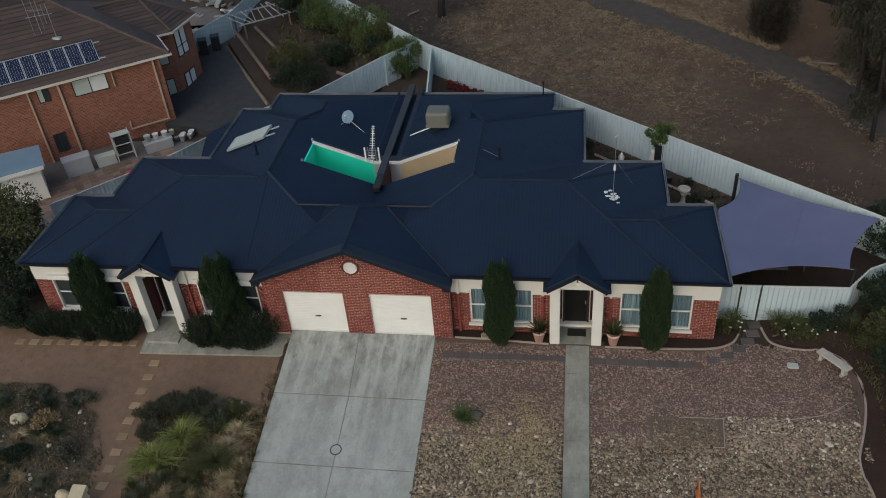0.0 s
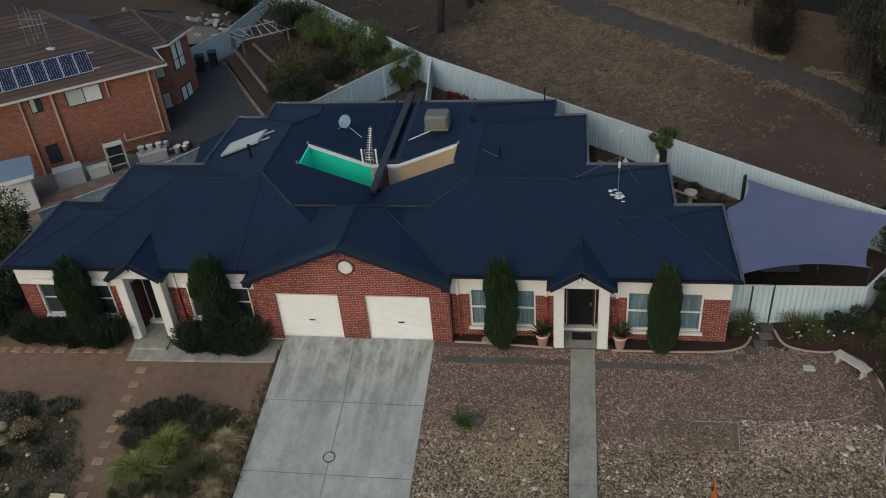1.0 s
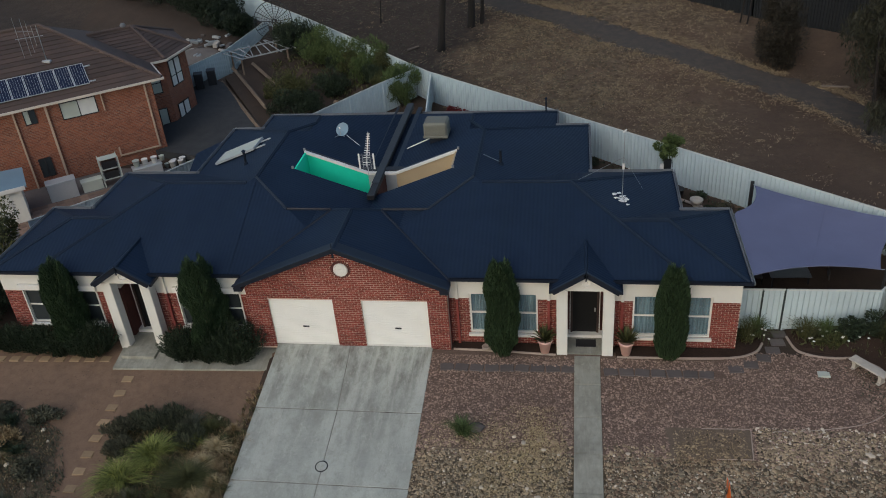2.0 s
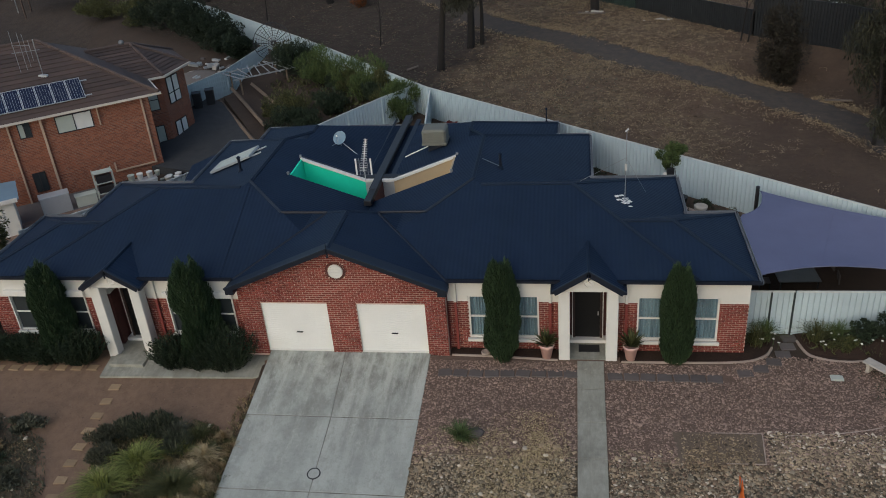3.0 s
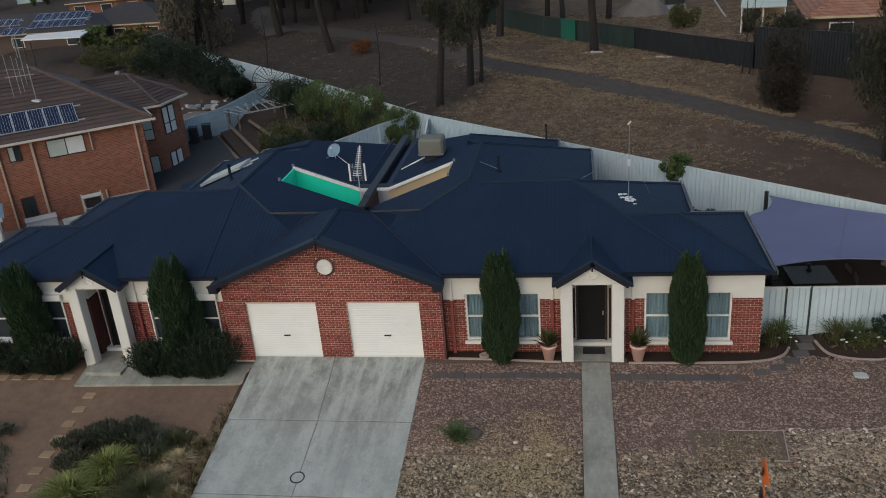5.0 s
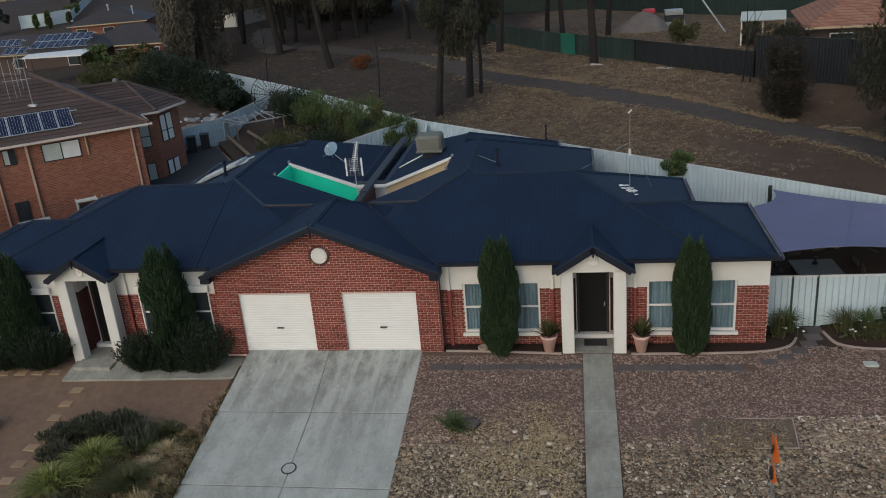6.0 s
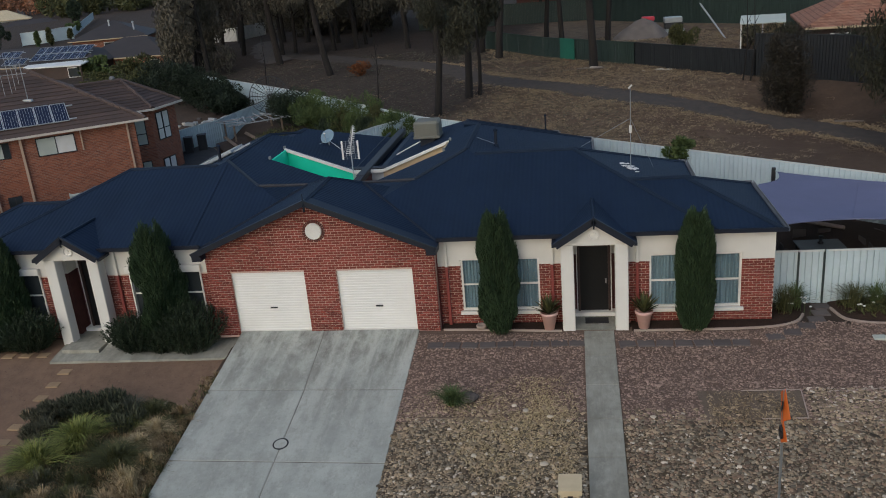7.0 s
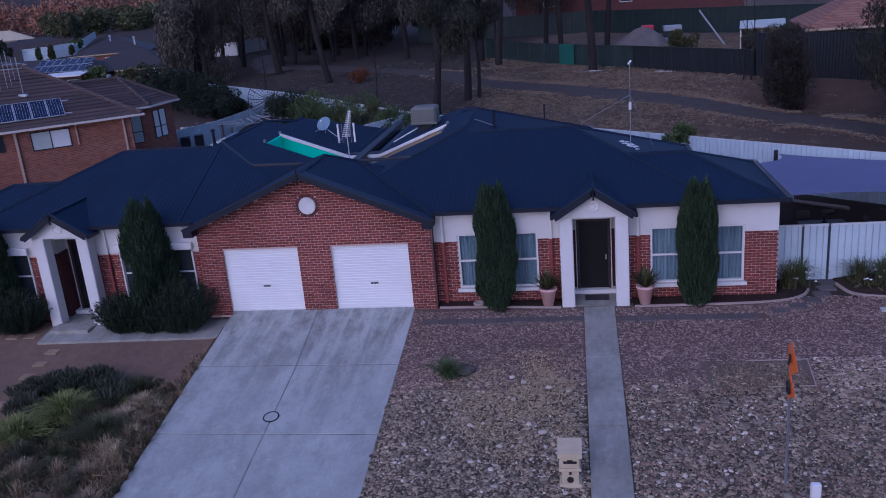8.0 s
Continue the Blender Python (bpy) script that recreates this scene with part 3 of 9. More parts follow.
# ---- the duplex house ----
CX = -3.18
EAVE, K, KI = 3.0, 0.405, 0.38
FR = 0.22
house = thing("duplex_house", (CX, 6, 0), "red brick duplex with dark blue steel roof and garage gable", "house")


def hx(side, u):
    return CX + side * u


def build_roof(side, blocks):
    """blocks: (u0, u1, y0, y1, planes) with planes as a + b u + c y."""
    for u0, u1, y0, y1, planes in blocks:
        bm = bmesh.new()
        xa, xb = sorted((hx(side, u0), hx(side, u1)))
        cut_block(bm, xa, xb, y0, y1, EAVE - 0.03, [(a - b * side * CX, b * side, c) for a, b, c in planes])
        slope_slots(bm)
        part("roof", bm, [MAT_ROOF_X, MAT_ROOF_Y, MAT_NAVY], house, "dark blue corrugated steel hipped roof")


P_FRONT = (EAVE - K * FR, 0, K)
P_A_BACK, P_A_OUT = (EAVE + K * 8.95, 0, -K), (EAVE + K * 12.75, -K, 0)
P_B_BACK, P_B_OUT = (EAVE + K * 5.45, 0, -K), (EAVE + K * 14.62, -K, 0)
P_C_OUT, P_C_BACK = (EAVE + K * 9.2, -K, 0), (EAVE + K * 14.15, 0, -K)
P_C2_OUT, P_C2_BACK = (EAVE + K * 7.65, -K, 0), (EAVE + K * 15.95, 0, -K)
RIDGE_C = EAVE + K * 4.65
P_IN = (RIDGE_C - KI * 4.55, KI, 0)
P_FRONT_B, P_FRONT_C, P_IN2 = (P_FRONT[0] - 0.01, 0, K), (P_FRONT[0] - 0.02, 0, K), (P_IN[0] - 0.012, KI, 0)
ROOF = [
    (4.5, 12.75, FR, 8.95, [P_FRONT, P_A_BACK, P_A_OUT]),
    (8.5, 14.62, FR, 5.45, [P_FRONT_B, P_B_BACK, P_B_OUT]),
    (0.0, 9.2, FR, 6.45, [P_FRONT_C, P_IN, P_C_OUT]),
    (3.45, 9.2, 6.45, 8.2, [P_IN, P_C_OUT]),
    (0.0, 9.2, 8.2, 14.15, [P_IN, P_C_OUT, P_C_BACK]),
    (0.0, 7.65, 8.2, 15.95, [P_IN2, P_C2_OUT, P_C2_BACK]),
]
for side in (1, -1):
    build_roof(side, ROOF)
GAR_Z, GAR_K, GAR_U, GAR_F = 4.6, 0.412, 4.05, -0.42
bm = bmesh.new()
cut_block(bm, CX - GAR_U, CX + GAR_U, 0.1, 6.45, 2.86, [(GAR_Z - GAR_K * CX, GAR_K, 0), (GAR_Z + GAR_K * CX, -GAR_K, 0), (GAR_Z + 0.57 * 2.6, 0, -0.57)])
slope_slots(bm)
part("garage_roof", bm, [MAT_ROOF_X, MAT_ROOF_Y, MAT_NAVY], house, "dark blue corrugated steel gable roof")


def capping(name, pts, r=0.055, material=None):
    """A low folded sheet cap: two sloping wings and a small roll on top."""
    for a, b in zip(pts, pts[1:]):
        a, b = Vector(a), Vector(b)
        side = (b - a).cross(Vector((0, 0, 1))).normalized()
        bm = bmesh.new()
        ends = [[bm.verts.new(p + side * q * r * 1.6 + Vector((0, 0, h))) for q, h in ((-1, -0.05), (-0.95, 0.0), (-0.3, 0.028), (-0.15, 0.052), (0.15, 0.052), (0.3, 0.028), (0.95, 0.0), (1, -0.05))] for p in (a, b)]
        for i in range(7):
            bm.faces.new((ends[0][i], ends[0][i + 1], ends[1][i + 1], ends[1][i]))
        bm.faces.new(ends[0][::-1])
        bm.faces.new(ends[1])
        bm.faces.new((ends[0][0], ends[0][7], ends[1][7], ends[1][0]))
        part(name, bm, material or MAT_CAP, house)


RA, RB = EAVE + K * 4.365, EAVE + K * 2.615
for s in (1, -1):
    X = lambda u: hx(s, u)
    capping("ridge_cap", [(X(4.9), 4.585, RA), (X(8.4), 4.585, RA), (X(12.75), FR, EAVE)])
    capping("hip_cap", [(X(8.4), 4.585, RA), (X(12.75), 8.95, EAVE)])
    capping("ridge_cap", [(X(10.15), 2.835, RB), (X(12.0), 2.835, RB), (X(14.62), FR, EAVE)])
    capping("hip_cap", [(X(12.0), 2.835, RB), (X(14.62), 5.45, EAVE)])
    capping("ridge_cap", [(X(4.55), 4.87, RIDGE_C), (X(4.55), 9.5, RIDGE_C), (X(9.2), 14.15, EAVE)])
    capping("hip_cap", [(X(4.55), 9.5, RIDGE_C), (X(3.76), 11.2, 4.58), (X(3.76), 12.05, 4.57), (X(7.65), 15.95, EAVE)])
    yv = (RIDGE_C - KI * 1.7 - EAVE) / K + FR
    capping("hip_cap", [(X(4.55), 4.87, RIDGE_C), (X(2.85), yv, RIDGE_C - KI * 1.7)], 0.035, MAT_VERGE)
capping("ridge_cap", [(CX, GAR_F, GAR_Z), (CX, 2.6, GAR_Z)])
for s in (1, -1):
    capping("hip_cap", [(CX, 2.6, GAR_Z), (hx(s, 1.02), 3.3, 4.19)], 0.035)
    # dark sheet valleys beside the garage gable and between the wings
    capping("valley", [(hx(s, 1.02), 3.28, 4.2), (hx(s, 4.0), 0.24, 2.97)], 0.035, MAT_NAVY)
    capping("valley", [(hx(s, 2.85), (RIDGE_C - KI * 1.7 - EAVE) / K + FR, RIDGE_C - KI * 1.7), (hx(s, 1.02), 3.32, 4.2)], 0.016, MAT_NAVY)

# eave gutters: dark along the street, pale along the sides and the back
for s in (1, -1):
    for name, mat_, run in (("gutter", MAT_NAVY, [(4.06, FR), (14.62, FR)]), ("gutter", MAT_GUTTER, [(14.62, FR), (14.62, 5.45), (12.75, 5.45), (12.75, 8.95), (9.2, 8.95), (9.2, 14.15), (7.65, 14.15), (7.65, 15.95), (0.3, 15.95)])):
        for (ua, ya), (ub, yb) in zip(run, run[1:]):
            a, b = Vector((hx(s, ua), ya, EAVE + 0.03)), Vector((hx(s, ub), yb, EAVE + 0.03))
            d = (b - a).normalized()
            out = Vector((d.y, -d.x, 0)) * s
            bm = bmesh.new()
            m = Matrix.Translation(a + out * 0.055) @ d.to_track_quat("X", "Z").to_matrix().to_4x4()
            w = 0.05
            prof = [(-w, 0.055), (-w, -0.06), (w, -0.06), (w, 0.055), (w - 0.014, 0.055), (w - 0.014, -0.045), (-w + 0.014, -0.045), (-w + 0.014, 0.055)]
            ends = [[bm.verts.new(m @ Vector((xx, p, q))) for p, q in prof] for xx in (-0.05, (b - a).length + 0.05)]
            for i in range(8):
                bm.faces.new((ends[0][i], ends[0][(i + 1) % 8], ends[1][(i + 1) % 8], ends[1][i]))
            for e in ends:
                for q in ((0, 1, 6, 7), (1, 2, 5, 6), (2, 3, 4, 5)):
                    bm.faces.new([e[i] for i in q])
            part(name, bm, mat_, house)

# barge boards of the garage gable, with a sheet overhang and a small finial
for s in (1, -1):
    bm = bmesh.new()
    L = math.hypot(GAR_U, GAR_K * GAR_U)
    ang = math.atan(GAR_K)
    m = Matrix.Translation((CX, 0, GAR_Z + 0.03)) @ Matrix.Rotation(s * ang, 4, "Y") @ Matrix.Diagonal((s, 1, 1, 1))
    box(bm, -0.02, L + 0.05, GAR_F, 0.12, -0.045, 0.0, m)
    part("verge_sheet", bm, MAT_NAVY, house)
    bm = bmesh.new()
    box(bm, 0.0, L + 0.02, GAR_F - 0.035, GAR_F, -0.14, 0.02, m)
    part("barge_board", bm, MAT_NAVY, house)
    bm = bmesh.new()
    box(bm, -0.02, L + 0.03, GAR_F - 0.06, GAR_F + 0.05, 0.02, 0.05, m)
    part("verge_cap", bm, MAT_VERGE, house)
bm = tube(bmesh.new(), [(CX, GAR_F - 0.03, GAR_Z - 0.3), (CX, GAR_F - 0.03, GAR_Z + 0.3)], 0.04, 6, 0.012)
part("finial", bm, MAT_NAVY, house)
for x in (CX - GAR_U - 0.02, CX + GAR_U - 0.3):
    part("eave_return", bx(x, x + 0.32, GAR_F, FR, 2.72, 2.9), MAT_NAVY, house)

# ---- outer walls ----
WALL_Y = 0.45


def wall(name, x0, x1, y0, y1, z0, z1, material):
    return part(name, bx(x0, x1, y0, y1, z0, z1), material, house)


def holed(x0, x1, z0, z1, holes):
    """The rectangles that are left of a wall once the holes (x0, x1, z0, z1) are taken out."""
    xs = sorted({x0, x1, *[v for h in holes for v in h[:2]]})
    out = []
    for a, b in zip(xs, xs[1:]):
        cuts = sorted((h[2], h[3]) for h in holes if h[0] <= a + 1e-6 and h[1] >= b - 1e-6)
        z = z0
        for lo, hi in cuts:
            if lo > z:
                out.append((a, b, z, lo))
            z = max(z, hi)
        if z < z1:
            out.append((a, b, z, z1))
    return out


BRICKS = []


def brickwork(x0, x1, z0, z1, y, holes=(), top=None):
    """Courses of stretchers in the plane y, half-bond, kept out of the holes and under top(x)."""
    j = 0
    z = z0
    while z < z1 - 0.03:
        x = x0 - (0.12 if j % 2 else 0.0)
        while x < x1 - 0.02:
            a, b = max(x, x0), min(x + 0.227, x1)
            pieces = [(a, b)]
            for h in holes:
                if z + 0.076 > h[2] + 0.02 and z < h[3] - 0.02:
                    nxt = []
                    for p, q in pieces:
                        if q <= h[0] or p >= h[1]:
                            nxt.append((p, q))
                        else:
                            if p < h[0] - 0.03:
                                nxt.append((p, h[0]))
                            if q > h[1] + 0.03:
                                nxt.append((h[1], q))
                    pieces = nxt
            for p, q in pieces:
                if q - p > 0.04 and (top is None or z + 0.076 < min(top(p), top(q))):
                    BRICKS.append((p, q, y, z))
            x += 0.24
        z += 0.086
        j += 1


GD = ((-6.17, -3.63), (-2.53, 0.0))
GDH = 2.14
g_top = lambda x: GAR_Z - GAR_K * abs(x - CX) - 0.06
# garage front: mortar wall behind the bricks
bm = bmesh.new()
gx0, gx1 = -6.98, 0.76
for a, b, lo, hi in holed(gx0, gx1, -0.2, 2.9, [(*GD[0], -0.2, GDH), (*GD[1], -0.2, GDH)]):
    box(bm, a, b, -0.03, 0.2, lo, hi)
tri = [(gx0, 2.9), (gx1, 2.9), (CX, g_top(CX))]
fa = [bm.verts.new((x, -0.03, z)) for x, z in tri]
fb = [bm.verts.new((x, 0.2, z)) for x, z in tri]
bm.faces.new(fa), bm.faces.new(fb[::-1])
for i in range(3):
    bm.faces.new((fa[i], fa[(i + 1) % 3], fb[(i + 1) % 3], fb[i]))
part("garage_wall", bm, MAT_MORTAR, house, "red brick gable wall with pink mortar")
VENT = (-3.10, 3.53, 0.3)
brickwork(gx0, gx1, -0.12, 4.5, -0.03, [(*GD[0], -0.2, GDH), (*GD[1], -0.2, GDH), (VENT[0] - 0.3, VENT[0] + 0.3, VENT[1] - 0.26, VENT[1] + 0.26)], g_top)
wall("garage_side_wall", gx0, gx0 + 0.2, 0.2, 0.7, -0.5, 2.88, MAT_BRICK)
wall("garage_side_wall", gx1 - 0.2, gx1, 0.2, 0.7, -0.2, 2.88, MAT_BRICK)
# round gable vent with a soldier ring of bricks
bm = bmesh.new()
lathe(bm, [(0.27, 0), (0.27, 0.05), (0.24, 0.06), (0.22, 0.03), (0.01, 0.03)], (0, 0, 0), 28)
bmesh.ops.transform(bm, matrix=Matrix.Translation((VENT[0], -0.05, VENT[1])) @ Matrix.Rotation(radians(90), 4, "X"), verts=bm.verts)
vent = part("gable_vent", bm, MAT_WHITE, house, "round white louvred gable vent")
for k in range(7):
    z = VENT[1] - 0.18 + 0.06 * k
    w = math.sqrt(max(0.22 ** 2 - (z - VENT[1]) ** 2, 0.001))
    part("louvre", bx(VENT[0] - w, VENT[0] + w, -0.1, -0.085, z, z + 0.035), MAT_WHITE, vent)
for k in range(28):
    a = k * 2 * math.pi / 28
    m = Matrix.Translation((VENT[0], 0, VENT[1])) @ Matrix.Rotation(-a, 4, "Y")
    part("ring_brick", bx(0.285, 0.375, -0.06, -0.02, -0.028, 0.028, m), MAT_BRICK_D, house)


# roller doors
def roller_door(x0, x1):
    body = part("garage_door", bx(x0 - 0.02, x1 + 0.02, 0.06, 0.1, -0.02, GDH + 0.05), MAT_DOORW, house, "cream ribbed steel roller door, closed")
    n = 24
    step = GDH / n
    bm = bmesh.new()
    for k in range(n):
        z = -0.01 + k * step
        vs = [bm.verts.new((x, y, zz)) for x in (x0, x1) for y, zz in ((0.06, z), (0.05, z + step * 0.12), (0.05, z + step * 0.8), (0.06, z + step * 0.92))]
        for i in range(3):
            bm.faces.new((vs[i], vs[i + 1], vs[i + 5], vs[i + 4]))
        bm.faces.new((vs[3], vs[0], vs[4], vs[7]))
    part("ribs", bm, MAT_DOORW, body)
    part("bottom_rail", bx(x0, x1, 0.02, 0.06, -0.015, 0.05), MAT_WHITE, body)
    xm = (x0 + x1) / 2 + 0.05
    bm = bx(xm - 0.12, xm + 0.12, -0.005, 0.03, 0.84, 0.88)
    part("handle", bm, MAT_BLACK, body, "dark lift handle")


for a, b in GD:
    roller_door(a, b)

# long front walls of both homes, cream render over brick
SIDES = {1: dict(x0=0.76, x1=11.22, base=-0.2, wins=((1.50, 2.42), (3.12, 4.04), (7.48, 8.40), (9.33, 10.26)), door=(4.9, 6.75), z0=0.43),
         -1: dict(x0=-17.55, x1=-6.98, base=-0.6, wins=((-16.75, -15.83), (-14.4, -13.48), (-10.1, -9.18), (-8.37, -7.45)), door=(-12.75, -10.9), z0=0.42)}
BAND = 2.02
for s, d in SIDES.items():
    holes = [(a, b, d["z0"], 2.24 if s > 0 else 2.14) for a, b in d["wins"]] + [(*d["door"], -0.7, 2.6)]
    for a, b, lo, hi in holed(d["x0"], d["x1"], d["base"], 2.968, holes):
        if lo < BAND:
            part("front_wall", bx(a, b, WALL_Y + 0.02, WALL_Y + 0.24, lo, min(hi, BAND)), MAT_MORTAR, house, "red brick front wall")
        if hi > BAND:
            part("render_band", bx(a, b, WALL_Y - 0.012, WALL_Y + 0.24, max(lo, BAND), hi), MAT_CREAM, house, "cream rendered band under the eaves")
    brickwork(d["x0"], d["x1"], d["base"], BAND - 0.01, WALL_Y + 0.02, holes)
    for a, b in ((d["x0"] + 0.01, d["door"][0] - 0.02), (d["door"][1] + 0.02, d["x1"] + 0.02)):
        part("cornice", bx(a, b, WALL_Y - 0.06, WALL_Y - 0.012, 2.9, 2.966, bevel=0.01), MAT_WHITE, house, "pale moulding under the eaves")

for s in (1, -1):
    X = lambda u: hx(s, u)
    runs = [(14.4, WALL_Y, 14.4, 5.2), (14.4, 5.2, 12.5, 5.2), (12.5, 5.2, 12.5, 8.7), (12.5, 8.7, 8.95, 8.7), (8.95, 8.7, 8.95, 13.9), (8.95, 13.9, 7.4, 13.9), (7.4, 13.9, 7.4, 15.7), (7.4, 15.7, 0.0, 15.7)]
    for ua, ya, ub, yb in runs:
        xa, xb = sorted((X(ua), X(ub)))
        y0, y1 = sorted((ya, yb))
        if abs(ua - ub) < 0.01:
            xa, xb = (xa - 0.2, xa) if s > 0 else (xa, xa + 0.2)
            y0 += 0.24 if y0 == WALL_Y else 0.0
            y1 -= 0.0
        else:
            y0, y1 = y0 - 0.2, y0
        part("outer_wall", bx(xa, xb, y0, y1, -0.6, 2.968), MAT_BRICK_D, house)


# windows
def window(x0, x1, z0, z1, shutter=False, dark=False):
    y = WALL_Y + 0.1
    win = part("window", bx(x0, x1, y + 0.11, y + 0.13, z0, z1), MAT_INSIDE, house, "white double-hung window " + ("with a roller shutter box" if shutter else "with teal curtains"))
    bm = bmesh.new()
    f = 0.06
    box(bm, x0, x0 + f, y - 0.05, y + 0.05, z0, z1)
    box(bm, x1 - f, x1, y - 0.05, y + 0.05, z0, z1)
    box(bm, x0 + f, x1 - f, y - 0.05, y + 0.05, z0, z0 + f)
    box(bm, x0 + f, x1 - f, y - 0.05, y + 0.05, z1 - f, z1)
    zm = (z0 + z1) / 2
    box(bm, x0 + f, x1 - f, y - 0.035, y + 0.035, zm - 0.025, zm + 0.025)
    part("window_frame", bm, MAT_WHITE, win)
    for lo, hi in ((z0 + f, zm - 0.025), (zm + 0.025, z1 - f)):
        g = part("pane", bx(x0 + f, x1 - f, y - 0.003, y + 0.003, lo, hi), MAT_GLASS_DARK if dark else MAT_GLASS, win)
        g.visible_shadow = False
    if not dark:
        n = 40
        bm = bmesh.new()
        rows = []
        for z in (z0 + 0.02, z1 - 0.02):
            rows.append([bm.verts.new((x0 + (x1 - x0) * i / n, y + 0.06 + 0.04 * math.sin(i * 1.35 + x0) + 0.012 * math.sin(i * 3.1), z)) for i in range(n + 1)])
        for i in range(n):
            bm.faces.new((rows[0][i], rows[0][i + 1], rows[1][i + 1], rows[1][i]))
        part("curtain", bm, MAT_CURTAIN, win, "teal-grey pleated curtain with fold shade painted as stripes", smooth=True)
    part("window_sill", bx(x0 - 0.08, x1 + 0.08, WALL_Y - 0.1, y - 0.04, z0 - 0.11, z0, bevel=0.012), MAT_WHITE, win)
    if shutter:
        part("shutter_box", bx(x0 - 0.06, x1 + 0.06, WALL_Y - 0.17, WALL_Y - 0.013, z1 - 0.03, z1 + 0.21, bevel=0.015), MAT_WHITE, win)
        for x in (x0, x1 - 0.05):
            part("shutter_guide", bx(x, x + 0.05, WALL_Y - 0.03, WALL_Y + 0.03, z0, z1 - 0.03), MAT_WHITE, win)


for s, d in SIDES.items():
    for a, b in d["wins"]:
        window(a, b, d["z0"], 2.24 if s > 0 else 2.14, s < 0, s < 0)

# downpipes: cream above, red below
for x in (1.05, 4.45, 7.1, -10.5, -7.08, -13.05):
    dp = part("downpipe", bx(x - 0.05, x + 0.05, WALL_Y - 0.1, WALL_Y - 0.015, -0.1 if x > -3 else -0.45, BAND, bevel=0.008), MAT_REDPIPE, house, "red and cream square downpipe")
    part("upper_pipe", bx(x - 0.05, x + 0.05, WALL_Y - 0.1, WALL_Y - 0.015, BAND, 2.9, bevel=0.008), MAT_CREAM, dp)


# ---- porticos ----
def portico(xc, base, half, zt):
    """White posts, a small steel gable and a deep recessed entry."""
    p = part("portico", bx(xc - half + 0.02, xc + half - 0.02, -0.08, 2.0, base - 0.15, base + 0.03), MAT_CONC_D, house, "small entrance portico with white posts and dark blue gable")
    for s in (-1, 1):
        x0, x1 = sorted((xc + s * half, xc + s * (half - 0.4)))
        part("post", bx(x0, x1, -0.12, 0.32, base - 0.1, 2.82, bevel=0.02), MAT_CREAM, p, "thick cream rendered post")
    bm = bmesh.new()
    e = zt - 0.655 * (half + 0.16)
    tri_ = [(xc - half - 0.02, 2.8), (xc + half + 0.02, 2.8), (xc + half + 0.02, e - 0.02), (xc, zt - 0.12), (xc - half - 0.02, e - 0.02)]
    front = [bm.verts.new((x, -0.1, z)) for x, z in tri_]
    back = [bm.verts.new((x, 0.0, z)) for x, z in tri_]
    bm.faces.new(front), bm.faces.new(back[::-1])
    for i in range(5):
        bm.faces.new((front[i], front[(i + 1) % 5], back[(i + 1) % 5], back[i]))
    part("gable_panel", bm, MAT_CREAM, p)
    part("lintel", bx(xc - half + 0.4, xc + half - 0.4, -0.09, 0.1, 2.78, 2.81), MAT_CREAM, p)
    bm = bmesh.new()
    lathe(bm, [(0.175, 0), (0.175, 0.035), (0.14, 0.045), (0.13, 0.008), (0.07, 0.008), (0.055, 0.035), (0.01, 0.035)], (0, 0, 0), 24)
    bmesh.ops.transform(bm, matrix=Matrix.Translation((xc, -0.1, zt - 0.56)) @ Matrix.Rotation(radians(90), 4, "X"), verts=bm.verts)
    part("gable_ornament", bm, MAT_WHITE, p)
    bm = bmesh.new()
    w = half + 0.16
    cut_block(bm, xc - w, xc + w, -0.34, 2.1, e - 0.02, [(zt - 0.655 * xc, 0.655, 0), (zt + 0.655 * xc, -0.655, 0)])
    slope_slots(bm)
    # only the shell of the gable, open below
    for f in [f for f in bm.faces if abs(f.normal.y) > 0.9 or f.normal.z < -0.5]:
        bm.faces.remove(f)
    bmesh.ops.solidify(bm, geom=bm.faces[:], thickness=0.06)
    part("portico_roof", bm, [MAT_ROOF_X, MAT_ROOF_Y, MAT_NAVY], p)
    L = math.hypot(w, 0.655 * w)
    for s in (1, -1):
        m = Matrix.Translation((xc, 0, zt + 0.02)) @ Matrix.Rotation(s * math.atan(0.655), 4, "Y") @ Matrix.Diagonal((s, 1, 1, 1))
        part("barge_board", box(bmesh.new(), 0, L + 0.03, -0.38, -0.34, -0.17, 0.02, m), MAT_NAVY, p)
        part("verge_cap", box(bmesh.new(), 0, L + 0.03, -0.4, -0.3, 0.02, 0.045, m), MAT_VERGE, p)
        part("eave_gutter", bx(*sorted((xc + s * w, xc + s * (w + 0.1))), -0.34, 0.3, e - 0.1, e), MAT_NAVY, p)
    part("finial", tube(bmesh.new(), [(xc, -0.39, zt - 0.3), (xc, -0.39, zt + 0.12)], 0.03, 6, 0.01), MAT_NAVY, p)
    part("ridge_cap", tube(bmesh.new(), [(xc, -0.34, zt), (xc, 1.85, zt)], 0.06, 6), MAT_CAP, p)
    # recess: side and back walls in the darker brick tone, ceiling, dark door
    for s in (1, -1):
        x0, x1 = sorted((xc + s * (half - 0.05), xc + s * (half - 0.25)))
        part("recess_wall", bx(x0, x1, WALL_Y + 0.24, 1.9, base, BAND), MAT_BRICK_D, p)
        part("recess_band", bx(x0, x1, WALL_Y + 0.24, 1.9, BAND, 2.8), MAT_CREAM, p)
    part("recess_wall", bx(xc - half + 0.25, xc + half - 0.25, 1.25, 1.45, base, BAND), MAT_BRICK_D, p)
